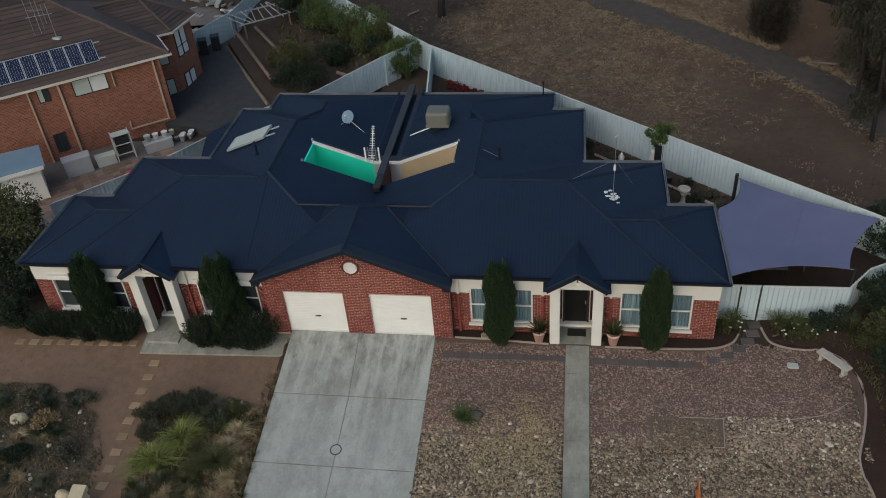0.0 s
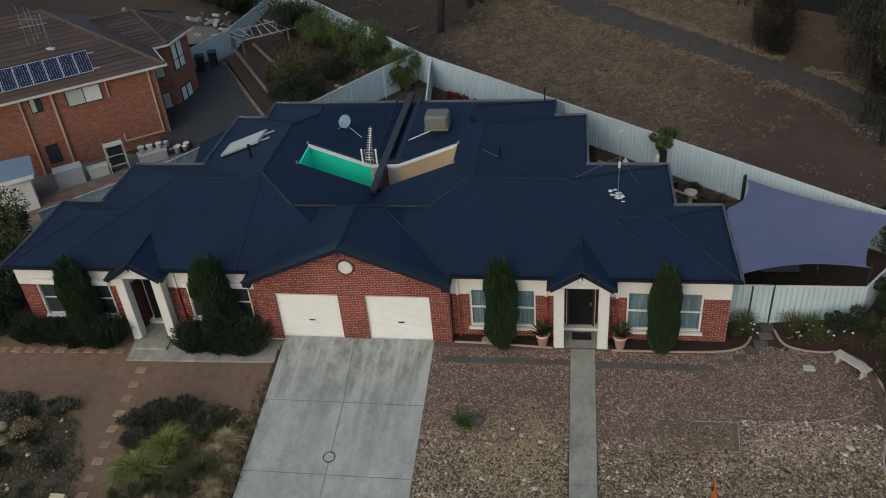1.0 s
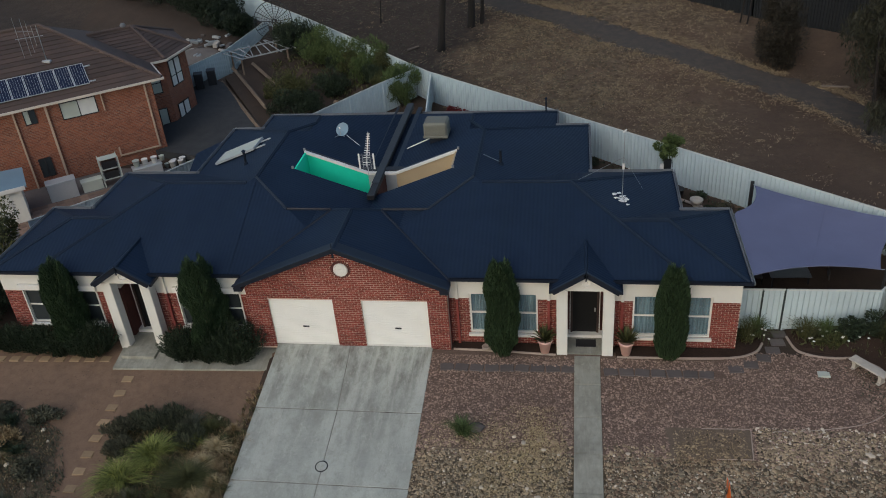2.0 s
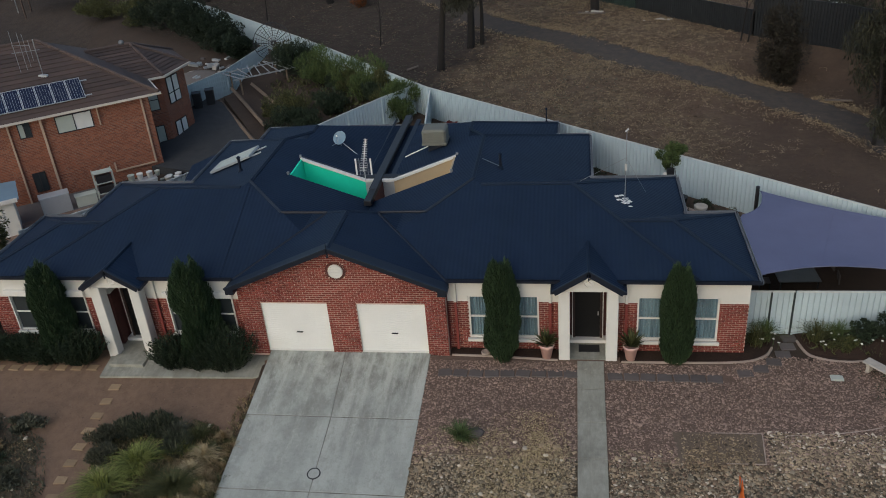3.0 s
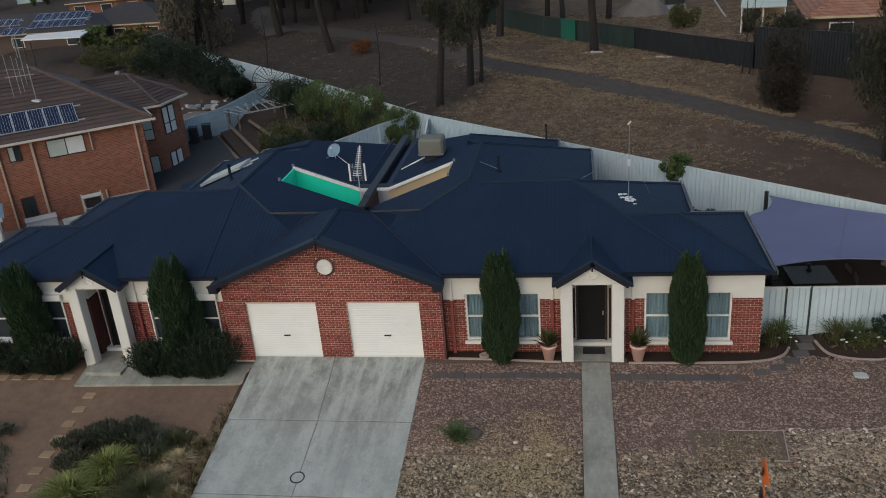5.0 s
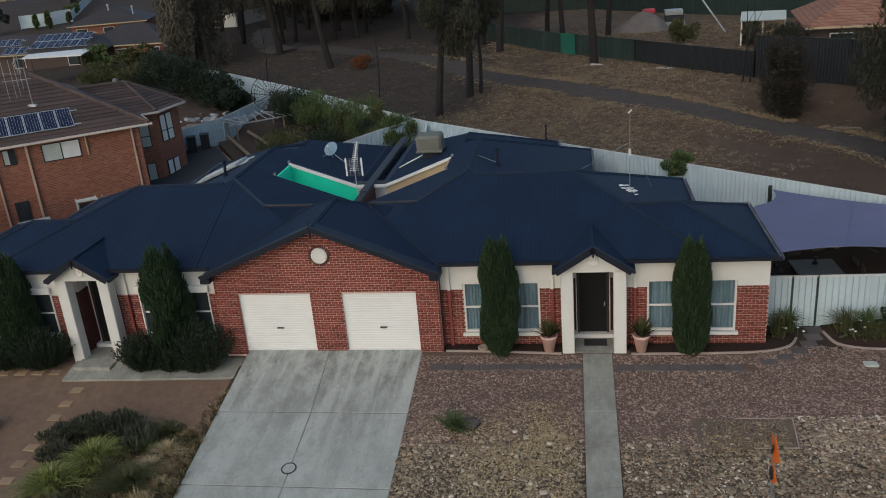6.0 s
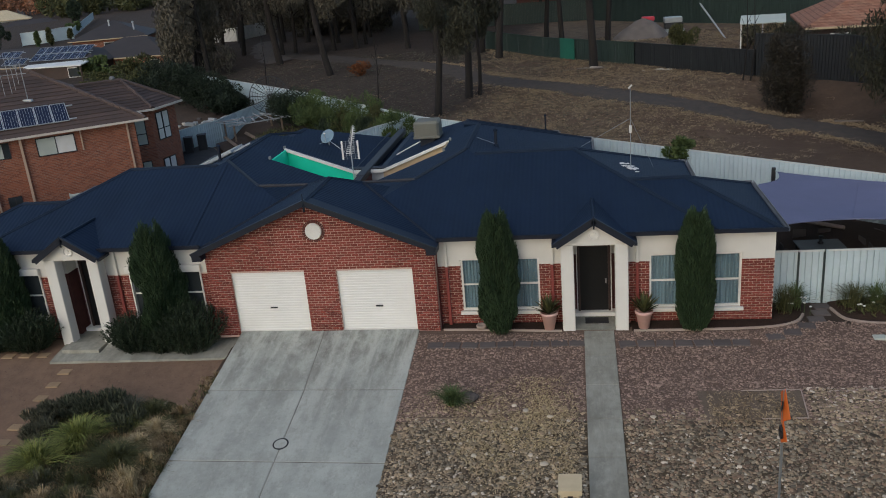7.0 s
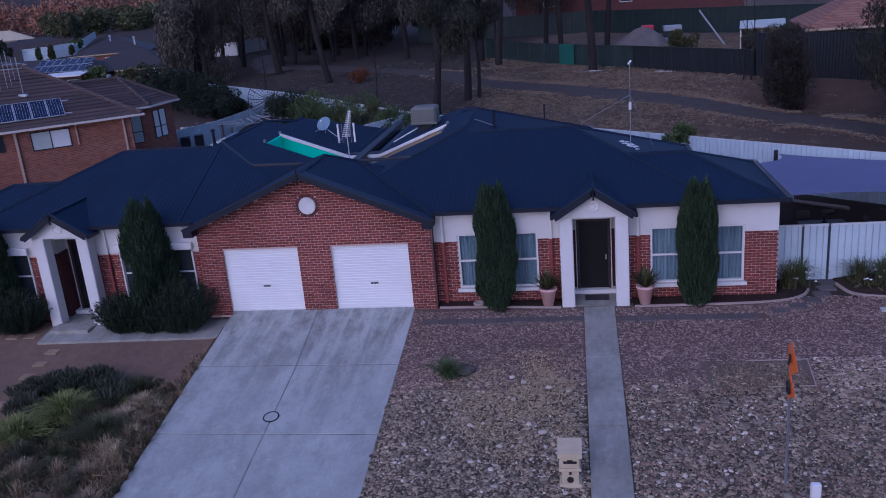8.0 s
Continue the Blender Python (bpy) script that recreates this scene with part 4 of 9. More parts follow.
    part("recess_band", bx(xc - half + 0.25, xc + half - 0.25, 1.25, 1.45, BAND, 2.8), MAT_CREAM, p)
    part("recess_ceiling", bx(xc - half + 0.05, xc + half - 0.05, 0.1, 1.9, 2.81, 2.85), MAT_CREAM, p)
    door = part("front_door", bx(xc - 0.45, xc + 0.45, 1.14, 1.2, base + 0.14, 2.33), MAT_DARKDOOR, p, "black mesh security door, closed")
    bm = bmesh.new()
    for x in (xc - 0.53, xc + 0.45):
        box(bm, x, x + 0.08, 1.08, 1.25, base + 0.1, 2.33)
    box(bm, xc - 0.53, xc + 0.53, 1.08, 1.25, 2.33, 2.41)
    part("door_frame", bm, MAT_DOORFRAME, door, "dark brown timber door frame")
    for x in (xc - 0.56, xc + 0.54):
        part("jamb_edge", bx(x, x + 0.025, 1.06, 1.25, base + 0.1, 2.43), MAT_WHITE, door)
    part("head_edge", bx(xc - 0.535, xc + 0.54, 1.06, 1.25, 2.412, 2.435), MAT_WHITE, door)
    part("handle", bx(xc + 0.36, xc + 0.4, 1.1, 1.14, 1.05, 1.2), MAT_STEEL, door)
    part("threshold", bx(xc - 0.72, xc + 0.72, 0.92, 1.25, base + 0.02, base + 0.16, bevel=0.01), MAT_WHITE, p, "white door step")
    return p


portico(5.77, -0.08, 1.03, 3.7)
port_l = portico(-11.82, -0.36, 0.99, 3.66)
part("step", bx(-12.5, -11.1, -0.75, -0.09, -0.6, -0.27, bevel=0.015), MAT_CONC_D, port_l, "low concrete step")
bm = bx(5.45, 6.2, 0.35, 0.8, 0, 0.02, bevel=0.005)
bmesh.ops.translate(bm, vec=(0, 0, -0.05), verts=bm.verts)
tagged(part("doormat", bm, MAT_BLACK), "dark rectangular doormat on the porch floor", "doormat")

# ---- light well between the homes ----
# raised cream floor, added unseen to bounce light onto the well walls
well = part("light_well", bx(CX - 3.45, CX + 3.45, 6.44, 8.17, 1.55, 1.65), MAT_CREAM, house, "open light well with an added cream floor to bounce light")


def slope_wall(name, x0, x1, y0, y1, material, label):
    zf = lambda x, y: RIDGE_C - KI * (4.55 - max(abs(x - CX), 0.62))
    bm = prism(bmesh.new(), [(x0, y0), (x1, y0), (x1, y1), (x0, y1)], -0.1, zf)
    return part(name, bm, material, well, label)


slope_wall("green_wall", CX - 3.37, CX - 0.62, 8.17, 8.24, MAT_GREENWALL, "bright turquoise green painted wall")
slope_wall("beige_wall", CX + 0.62, CX + 3.37, 8.17, 8.24, MAT_BEIGE, "beige rendered wall")
part("grey_wall", bx(CX - 0.62, CX + 0.62, 8.17, 8.24, -0.1, 3.36), MAT_ALU, well)
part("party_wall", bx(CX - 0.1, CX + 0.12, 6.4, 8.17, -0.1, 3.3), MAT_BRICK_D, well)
for s in (1, -1):
    x0, x1 = sorted((CX + s * 3.37, CX + s * 3.446))
    part("end_wall", bx(x0, x1, 6.45, 8.17, -0.1, 4.47), MAT_BEIGE if s > 0 else MAT_GREENWALL, well)
    zt = lambda u: RIDGE_C - KI * (4.55 - u)
    bm = prism(bmesh.new(), [(CX + s * 0.6, 8.05), (CX + s * 3.45, 8.05), (CX + s * 3.45, 8.19), (CX + s * 0.6, 8.19)], lambda x, y: zt(abs(x - CX)) - 0.04, lambda x, y: zt(abs(x - CX)) + 0.07)
    part("white_capping", bm, MAT_WHITE, well)
    # black strip for the rear gutter, with its cast dark painted in
    bm = prism(bmesh.new(), [(CX + s * 0.5, 8.192), (CX + s * 3.5, 8.192), (CX + s * 3.5, 8.4), (CX + s * 0.5, 8.4)], lambda x, y: zt(abs(x - CX)) - 0.02, lambda x, y: zt(abs(x - CX)) + 0.035)
    part("roof_edge_flashing", bm, MAT_BLACK, well)
    for y in (6.36, 8.2):
        part("bracket_end", bx(*sorted((CX + s * 3.44, CX + s * 3.54)), y, y + 0.09, zt(3.5), zt(3.5) + 0.13, bevel=0.01), MAT_GUTTER, well)
    part("near_wall", prism(bmesh.new(), [(CX + s * 0.12, 6.38), (CX + s * 3.37, 6.38), (CX + s * 3.37, 6.44), (CX + s * 0.12, 6.44)], -0.1, lambda x, y: zt(abs(x - CX)) - 0.06), MAT_CREAM, well)
part("white_capping", bx(CX - 0.62, CX + 0.62, 8.05, 8.19, 3.35, 3.46), MAT_WHITE, well)
part("roof_edge_flashing", bx(CX - 0.9, CX + 0.95, 8.195, 8.6, 3.3, 3.5), MAT_BLACK, well)
MAT_PARAPET = plain("grey_parapet_sheet", (0.045, 0.05, 0.055), (0.03, 0.034, 0.039), 0.55)
part("parapet_beam", bx(CX - 0.2, CX + 0.12, 5.75, 16.1, 3.3, 3.52, bevel=0.015), MAT_BLACK, house, "long black party-wall parapet")
part("parapet_cap", bx(CX - 0.22, CX + 0.1, 6.9, 16.12, 3.524, 3.55, bevel=0.01), MAT_PARAPET, house, "dark grey sheet capping of the parapet")
part("flashing", bx(CX + 0.36, CX + 0.58, 8.7, 16.0, 3.25, 3.37), MAT_VERGE, house)
part("flashing", bx(CX - 0.75, CX - 0.66, 8.3, 16.0, 3.3, 3.42), MAT_NAVY, house)


# ---- fences of ribbed steel sheet ----
def fence(label, pts, h, material, post_mat=None, cap_mat=None, base=None, panel=2.38, rib=0.2, depth=0.045):
    base = base or gz
    f = thing("fence", (pts[0][0], pts[0][1], base(*pts[0])), label, "fence")
    for (xa, ya), (xb, yb) in zip(pts, pts[1:]):
        a, b = Vector((xa, ya, 0)), Vector((xb, yb, 0))
        L = (b - a).length
        d = (b - a) / L
        nrm = Vector((d.y, -d.x, 0))
        n = max(1, round(L / panel))
        for k in range(n):
            p, q = a + d * (L * k / n), a + d * (L * (k + 1) / n)
            w = (q - p).length
            z0, z1 = base(p.x, p.y), base(q.x, q.y)
            bm = bmesh.new()
            cols = []
            x = 0.03
            while x < w - 0.03:
                for dx, off in ((0, 0), (rib * 0.78, 0), (rib * 0.84, -depth), (rib * 0.93, -depth)):
                    if x + dx < w - 0.02:
                        cols.append((x + dx, off))
                x += rib
            cols.append((w - 0.02, 0))
            strip = []
            for side in (0, 0.008):
                ring = []
                for x, off in cols:
                    c = p + d * x + nrm * (off - depth / 2 + side)
                    zb = z0 + (z1 - z0) * x / w
                    ring.append((bm.verts.new((c.x, c.y, zb - 0.1)), bm.verts.new((c.x, c.y, zb + h))))
                strip.append(ring)
            for ring in strip:
                for (u, v), (s, t) in zip(ring, ring[1:]):
                    bm.faces.new((u, s, t, v))
            part("panel", bm, material, f)
            m = Matrix.Translation(p) @ (q - p).to_track_quat("X", "Z").to_matrix().to_4x4()
            sh = Matrix.Identity(4)
            sh[2][0] = (z1 - z0) / w
            part("top_rail", box(bmesh.new(), 0, w, -0.03, 0.03, z0 + h - 0.03, z0 + h + 0.03, m @ sh), cap_mat or material, f)
            part("post", bx(p.x - 0.03, p.x + 0.03, p.y - 0.03, p.y + 0.03, z0 - 0.2, z0 + h + 0.02), post_mat or material, f)
        if (xb, yb) == tuple(pts[-1]):
            part("post", bx(b.x - 0.03, b.x + 0.03, b.y - 0.03, b.y + 0.03, base(b.x, b.y) - 0.2, base(b.x, b.y) + h + 0.02), post_mat or material, f)
    return f


def on_line(t):
    return (FENCE_P[0] + FENCE_D[0] * t, FENCE_P[1] + FENCE_D[1] * t)


FENCE_FAR = [(-9.7, 29.9), (-15.3, 35.8), (-23.8, 44.5), (-31.5, 52.2)]
back_base = lambda x, y: 0.94 + 0.2 * ease(24, 36, y)
fence("long pale grey steel fence along the dry field", [on_line(-14.2), on_line(0), on_line(16.4), *FENCE_FAR], 1.84, MAT_FENCE, MAT_FENCE, MAT_FENCE_CAP, back_base)
fence("pale steel fence along the side garden bed", [(13.1, 1.75), (16.3, 1.78)], 1.72, MAT_FENCE, MAT_FENCE, MAT_FENCE_CAP, lambda x, y: 0.02, panel=1.7)
fence("pale steel side gate with grey posts beside the house", [(11.3, 1.75), (12.25, 1.75), (13.03, 1.75)], 1.72, MAT_FENCE, MAT_POST_DARK, MAT_FENCE_CAP, lambda x, y: 0.02, panel=1.7)
fence("pale steel fence returning to the back boundary", [(16.35, 1.8), (17.3, 2.75), (20.1, 3.6)], 1.72, MAT_FENCE, MAT_FENCE, MAT_FENCE_CAP, lambda x, y: 0.02 + 0.25 * max(x - 16.4, 0))
fence("pale steel fence between the two properties", [(-20.3, 6.6), (-17.41, 9.61), (-15.51, 12.0), (-13.4, 15.2)], 1.75, MAT_FENCE, MAT_FENCE, MAT_FENCE_CAP, lambda x, y: -0.05)
fence("pale steel fence between the back gardens", [(-13.4, 15.2), (-9.3, 18.2), (-4.4, 23.8)], 1.8, MAT_FENCE, MAT_FENCE, MAT_FENCE_CAP, lambda x, y: 0.2 + 0.7 * ease(15, 24, y))
fence("short pale fence dividing the two back yards", [(-2.75, 17.0), (-3.25, 22.9)], 1.75, MAT_FENCE, MAT_FENCE, MAT_FENCE_CAP, lambda x, y: 0.3 + 0.6 * ease(17, 23, y))
fence("pale steel fence behind the brick house garden", [(-21.6, 25.6), (-20.9, 27.2), (-19.4, 31.1), (-18.9, 36.0), (-18.75, 38.3)], 1.7, MAT_FENCE, MAT_FENCE, MAT_FENCE_CAP, lambda x, y: 0.28)
fence("tall dark steel fence across the field", [(17.1, 33.5), (21.7, 29.6), (30, 20)], 2.8, MAT_FENCE_DARK, MAT_FENCE_DARK, MAT_FENCE_DARK, lambda x, y: gz(x, y) - 0.08)
fence("dark steel fence between field and builder's yard", [(9.95, 42.4), (13.6, 37.6), (17.1, 33.5)], 1.75, MAT_FENCE_DARK, MAT_FENCE_DARK, MAT_FENCE_DARK, lambda x, y: gz(x, y) - 0.08)
fence("weathered green steel fence across the field", [(-3.25, 60.6), (2.7, 50.9), (5.97, 47.0), (9.95, 42.4)], 1.75, MAT_FENCE_GREEN, MAT_POST_DARK, MAT_FENCE_GREEN, lambda x, y: gz(x, y) - 0.08)
fence("green steel fence behind the builder's yard", [(-14, 84), (7, 82), (14.6, 72.5), (24, 63), (36, 50)], 2.4, MAT_FENCE_GREEN, MAT_FENCE_GREEN, MAT_FENCE_GREEN, lambda x, y: 2.9)

# ---- dark track through the field ----
TRACK = [(-32, 73), (-20, 62), (-7.0, 50.0), (-2.7, 43), (1.9, 38), (4.66, 35.5), (9.9, 29.6), (14.4, 26.2), (17.2, 24.0), (19.9, 20.2), (22.6, 14.5), (28, 6)]


def smooth_line(pts, n=10):
    out = []
    P = [Vector((*p, 0)) for p in pts]
    for i in range(len(P) - 1):
        a, b, c, d = P[max(i - 1, 0)], P[i], P[i + 1], P[min(i + 2, len(P) - 1)]
        for k in range(n):
            t = k / n
            out.append(0.5 * (2 * b + (c - a) * t + (2 * a - 5 * b + 4 * c - d) * t * t + (3 * b - a - 3 * c + d) * t ** 3))
    out.append(P[-1])
    return out


def ribbon(name, pts, width, lift, material, label, category, uneven=0.3):
    line = smooth_line(pts, 14)
    bm = bmesh.new()
    rows = []
    for i, p in enumerate(line):
        d = (line[min(i + 1, len(line) - 1)] - line[max(i - 1, 0)]).normalized()
        nrm = Vector((-d.y, d.x, 0))
        row = []
        for k in (-1, -0.5, 0, 0.5, 1):
            w = width / 2 * k * (1 + (uneven * noise.noise((p.x * 1.3, p.y * 1.3, k)) if abs(k) == 1 else 0))
            q = p + nrm * w
            row.append(bm.verts.new((q.x, q.y, gz(q.x, q.y) + lift - (0.06 if abs(k) == 1 else 0))))
        rows.append(row)
    for r, s in zip(rows, rows[1:]):
        for k in range(4):
            bm.faces.new((r[k], r[k + 1], s[k + 1], s[k]))
    return tagged(part(name, bm, material, smooth=True), label, category, kind="structure")


ribbon("track", TRACK, 2.7, 0.06, MAT_TRACK, "dark grey gravel walking track through the dry field", "track", 0.6)


MAT_BEND = ground_mat("bare_pale_soil", [(0.115, 0.098, 0.086), (0.095, 0.08, 0.07), (0.14, 0.12, 0.104), (0.078, 0.066, 0.058)], 0.3, 2.0, 25, 0.4, 0.02)
ribbon("path_bend", [(-25.5, 63.2), (-28.0, 67.5), (-32.0, 76.0), (-35.0, 87.0)], 3.4, 0.08, MAT_BEND, "bare pale soil where the track bends under the trees", "track", 0.5)


MAT_TARP = plain("green_tarpaulin", (0.018, 0.13, 0.085), (0.014, 0.1, 0.07), 0.5)


# ---- shade sail ----
def build_sail():
    th = thing("shade_sail", (11.6, 1.0, 2.9), "lavender shade sail stretched beside the house", "shade sail")
    P0, P1, P2, P3, P4 = [Vector(v) for v in ((11.5, 0.75, 2.98), (16.22, 2.02, 2.5), (18.16, 5.2, 2.7), (12.96, 8.42, 2.6), (11.6, 5.3, 3.0))]

    def arc(a, b, t, sag, inward):
        return a.lerp(b, t) + inward * sag * 4 * t * (1 - t)
    n = 24
    bm = bmesh.new()
    rows = []
    for j in range(n + 1):
        v = j / n
        lft = P0.lerp(P4, v / 0.52) if v < 0.52 else arc(P4, P3, (v - 0.52) / 0.48, 0.42, Vector((0.75, -0.66, 0)))
        rgt = arc(P1, P2, v, 0.35, Vector((-0.85, 0.5, 0)))
        row = []
        for i in range(n + 1):
            u = i / n
            bot, top_ = arc(P0, P1, u, 0.42, Vector((-0.2, 1, 0))), arc(P3, P2, u, 0.3, Vector((-0.5, -0.8, 0)))
            c = lft.lerp(rgt, u) + bot.lerp(top_, v) - (P0.lerp(P1, u).lerp(P3.lerp(P2, u), v))
            c.z += -0.22 * math.sin(math.pi * u) * math.sin(math.pi * v) + 0.012 * noise.noise((u * 6, v * 6, 0))
            row.append(bm.verts.new(c))
        rows.append(row)
    for r, s in zip(rows, rows[1:]):
        for i in range(n):
            bm.faces.new((r[i], r[i + 1], s[i + 1], s[i]))
    rim = [rows[0][i].co.copy() for i in range(n + 1)]
    low, high = rows[0][n // 2].co, rows[n][n // 2].co
    seam = []
    for j in range(n + 1):
        p = low.lerp(high, j / n)
        p.z = min((v.co for v in rows[j]), key=lambda c: (c.x - p.x) ** 2 + (c.y - p.y) ** 2).z + 0.02
        seam.append(p)
    part("cloth", bm, MAT_SAIL, th, smooth=True)
    part("hem", tube(bmesh.new(), rim, 0.022, 5), MAT_SAIL, th)
    part("seam", tube(bmesh.new(), seam, 0.006, 5), MAT_SAIL, th)
    for k in range(12):
        y = 0.9 + k * 0.38
        part("lacing", tube(bmesh.new(), [(11.42, y, 2.97), (11.56, y + 0.12, 2.99)], 0.007, 5), MAT_GUTTER, th)
    for p, lean in ((P1, (0.15, -0.1)), (P2, (0.2, 0.1)), (P3, (-0.06, 0.12))):
        part("post", tube(bmesh.new(), [(p.x + lean[0], p.y + lean[1], -0.1), (p.x + lean[0], p.y + lean[1], p.z + 0.12)], 0.08 if p is P3 else 0.045, 10), MAT_BLACK, th, "black steel post")
        part("turnbuckle", tube(bmesh.new(), [p, (p.x + lean[0], p.y + lean[1], p.z + 0.05)], 0.012, 6), MAT_STEEL, th)
    return th


build_sail()

# ---- neighbouring two-storey brick house ----
NB = Matrix(((0.80087, -0.59883, 0, -23.34), (0.59883, 0.80087, 0, 14.71), (0, 0, 1, 0), (0, 0, 0, 1)))
MAT_CREAMTRIM = plain("cream_trim", (0.62, 0.55, 0.47), (0.54, 0.47, 0.4), 0.6)
nb = thing("neighbour_house", (-23.3, 14.7, -0.6), "two-storey orange brick house with brown tiled roof", "house")
NE, NK = 4.4, 0.556


def nbox(name, s0, s1, d0, d1, z0, z1, material, label="", parent=None, bevel=0.0):
    return part(name, bx(s0, s1, d0, d1, z0, z1, NB, bevel), material, parent or nb, label)


def local_prism(name, poly, z0, z1, material, parent, label=""):
    bm = prism(bmesh.new(), poly, z0, z1)
    bmesh.ops.transform(bm, matrix=NB, verts=bm.verts)
    return part(name, bm, material, parent, label)


nbox("wall", -11, 5.85, 0.35, 9.9, -0.9, NE - 0.05, MAT_NBRICK, "orange brick wall")
BAY = [(4.5, 3.75), (7.28, 3.75), (9.1, 5.55), (8.95, 9.0), (4.5, 10)]
local_prism("bay", BAY, -0.9, NE - 0.02, MAT_NBRICK, nb, "angled brick bay")


def ntile(name, corners, courses):
    """Stepped courses of tiles over a sloping quad: corners low-left, low-right, high-right, high-left."""
    ll, lr, hr, hl = [Vector(c) for c in corners]
    nrm = (lr - ll).cross(hl - ll).normalized()
    if nrm.z < 0:
        nrm = -nrm
    for k in range(courses):
        t0, t1 = k / courses, min((k + 1.12) / courses, 1)
        a, b, c, d = ll.lerp(hl, t0), lr.lerp(hr, t0), lr.lerp(hr, t1), ll.lerp(hl, t1)
        bm = bmesh.new()
        top = [bm.verts.new(NB @ (v + nrm * off)) for v, off in ((a, 0.05), (b, 0.05), (c, 0.015), (d, 0.015))]
        bot = [bm.verts.new(NB @ (v - nrm * 0.03)) for v in (a, b, c, d)]
        bm.faces.new(top)
        for i in range(4):
            bm.faces.new((top[i], bot[i], bot[(i + 1) % 4], top[(i + 1) % 4]))
        part("tile_course", bm, MAT_TILE, nb)


ND = 5.25
R0 = NE + NK * ND
NS = 6.45
ntile("front", ((-11.5, 0, NE), (NS, 0, NE), (NS - ND, ND, R0), (-11.5, ND, R0)), 17)
ntile("hip", ((NS, 0, NE), (NS, 2 * ND, NE), (NS - ND, ND + 0.01, R0), (NS - ND, ND, R0)), 17)
ntile("back", ((NS, 2 * ND, NE), (-11.5, 2 * ND, NE), (-11.5, ND, R0), (NS - ND, ND, R0)), 6)
AP, AP2 = (6.35, 6.3, 5.95), (3.66, 6.3, 5.95)
E0 = NE + 0.02
ntile("bay1", ((6.3, 3.3, E0), (7.45, 3.3, E0), AP, AP2), 11)
ntile("bay2", ((7.45, 3.3, E0), (9.5, 5.4, E0), AP, AP), 11)
ntile("bay3", ((9.5, 5.4, E0), (9.3, 9.3, E0), AP, AP), 11)
ntile("bay4", ((9.3, 9.3, E0), (4.5, 10.3, E0), AP2, AP), 8)
for a, b in (((NS, 0, NE), (NS - ND, ND, R0)), ((NS - ND, ND, R0), (-11.5, ND, R0)), ((9.5, 5.4, NE), AP), ((7.45, 3.3, NE), AP), (AP, AP2), ((9.3, 9.3, NE), AP)):
    a, b = Vector(a) + Vector((0, 0, 0.05)), Vector(b) + Vector((0, 0, 0.05))
    n = max(2, round((b - a).length / 0.4))
    for k in range(n):
        bm = tube(bmesh.new(), [a.lerp(b, k / n), a.lerp(b, (k + 0.97) / n)], 0.125, 7, 0.11)
        bmesh.ops.transform(bm, matrix=NB, verts=bm.verts)
        part("ridge_tile", bm, MAT_RIDGE_TILE, nb)
# round whirlybird on the bay ridge
bm = lathe(bmesh.new(), [(0.1, 0), (0.11, 0.1), (0.17, 0.15), (0.18, 0.26), (0.13, 0.36), (0.02, 0.4)], (0, 0, 0), 14)
bmesh.ops.transform(bm, matrix=NB @ Matrix.Translation((5.9, 6.35, 5.9)), verts=bm.verts)
part("roof_ventilator", bm, MAT_TIN, nb, "round metal roof ventilator", smooth=True)
for s0, s1, d0, d1 in ((-11.5, NS + 0.12, -0.12, 0.0), (NS, NS + 0.12, 0, 3.3), (NS + 0.12, 7.45, 3.18, 3.3)):
    nbox("gutter", s0, s1, d0, d1, NE - 0.09, NE + 0.02, MAT_CREAMTRIM)
nbox("soffit", -11.5, NS, 0, 10.4, NE - 0.08, NE - 0.03, MAT_NTRIM)
local_prism("bay_gutter", [(7.4, 3.18), (7.5, 3.18), (9.62, 5.36), (9.5, 5.44), (7.42, 3.3)], NE - 0.09, NE + 0.03, MAT_CREAMTRIM, nb)
local_prism("soffit", [(6.5, 3.3), (7.45, 3.3), (9.5, 5.4), (9.3, 9.3), (6.5, 9.5)], NE - 0.1, NE - 0.02, MAT_CREAMTRIM, nb)


def nwindow(s0, s1, z0, z1, m=None, two=True, pale=(1, 1)):
    m = m if m is not None else NB @ Matrix.Translation((0, 0.35, 0))
    win = part("window", bx(s0, s1, -0.01, 0.03, z0, z1, m), MAT_INSIDE, nb, "dark-framed sliding window with pale blinds")
    bm = bmesh.new()
    f = 0.05
    for x0, x1, a, b in ((s0, s0 + f, z0, z1), (s1 - f, s1, z0, z1), (s0 + f, s1 - f, z0, z0 + f), (s0 + f, s1 - f, z1 - f, z1)):
        box(bm, x0, x1, -0.05, 0.0, a, b, m)
    mid = (s0 + s1) / 2
    zm = z0 + (z1 - z0) * 0.4
    if two:
        box(bm, mid - 0.025, mid + 0.025, -0.05, 0.0, z0 + f, z1 - f, m)
    else:
        box(bm, s0 + f, s1 - f, -0.05, 0.0, zm - 0.025, zm + 0.025, m)
    part("window_frame", bm, MAT_BLACK, win)
    panes = ((s0 + f, mid - 0.025, z0 + f, z1 - f), (mid + 0.025, s1 - f, z0 + f, z1 - f)) if two else ((s0 + f, s1 - f, z0 + f, zm - 0.025), (s0 + f, s1 - f, zm + 0.025, z1 - f))
    for (a, b, c, d), p in zip(panes, pale):
        part("pane", bx(a, b, -0.03, -0.012, c, d, m), (MAT_GLASS_DARK, MAT_BLIND, MAT_WHITE)[p], win)


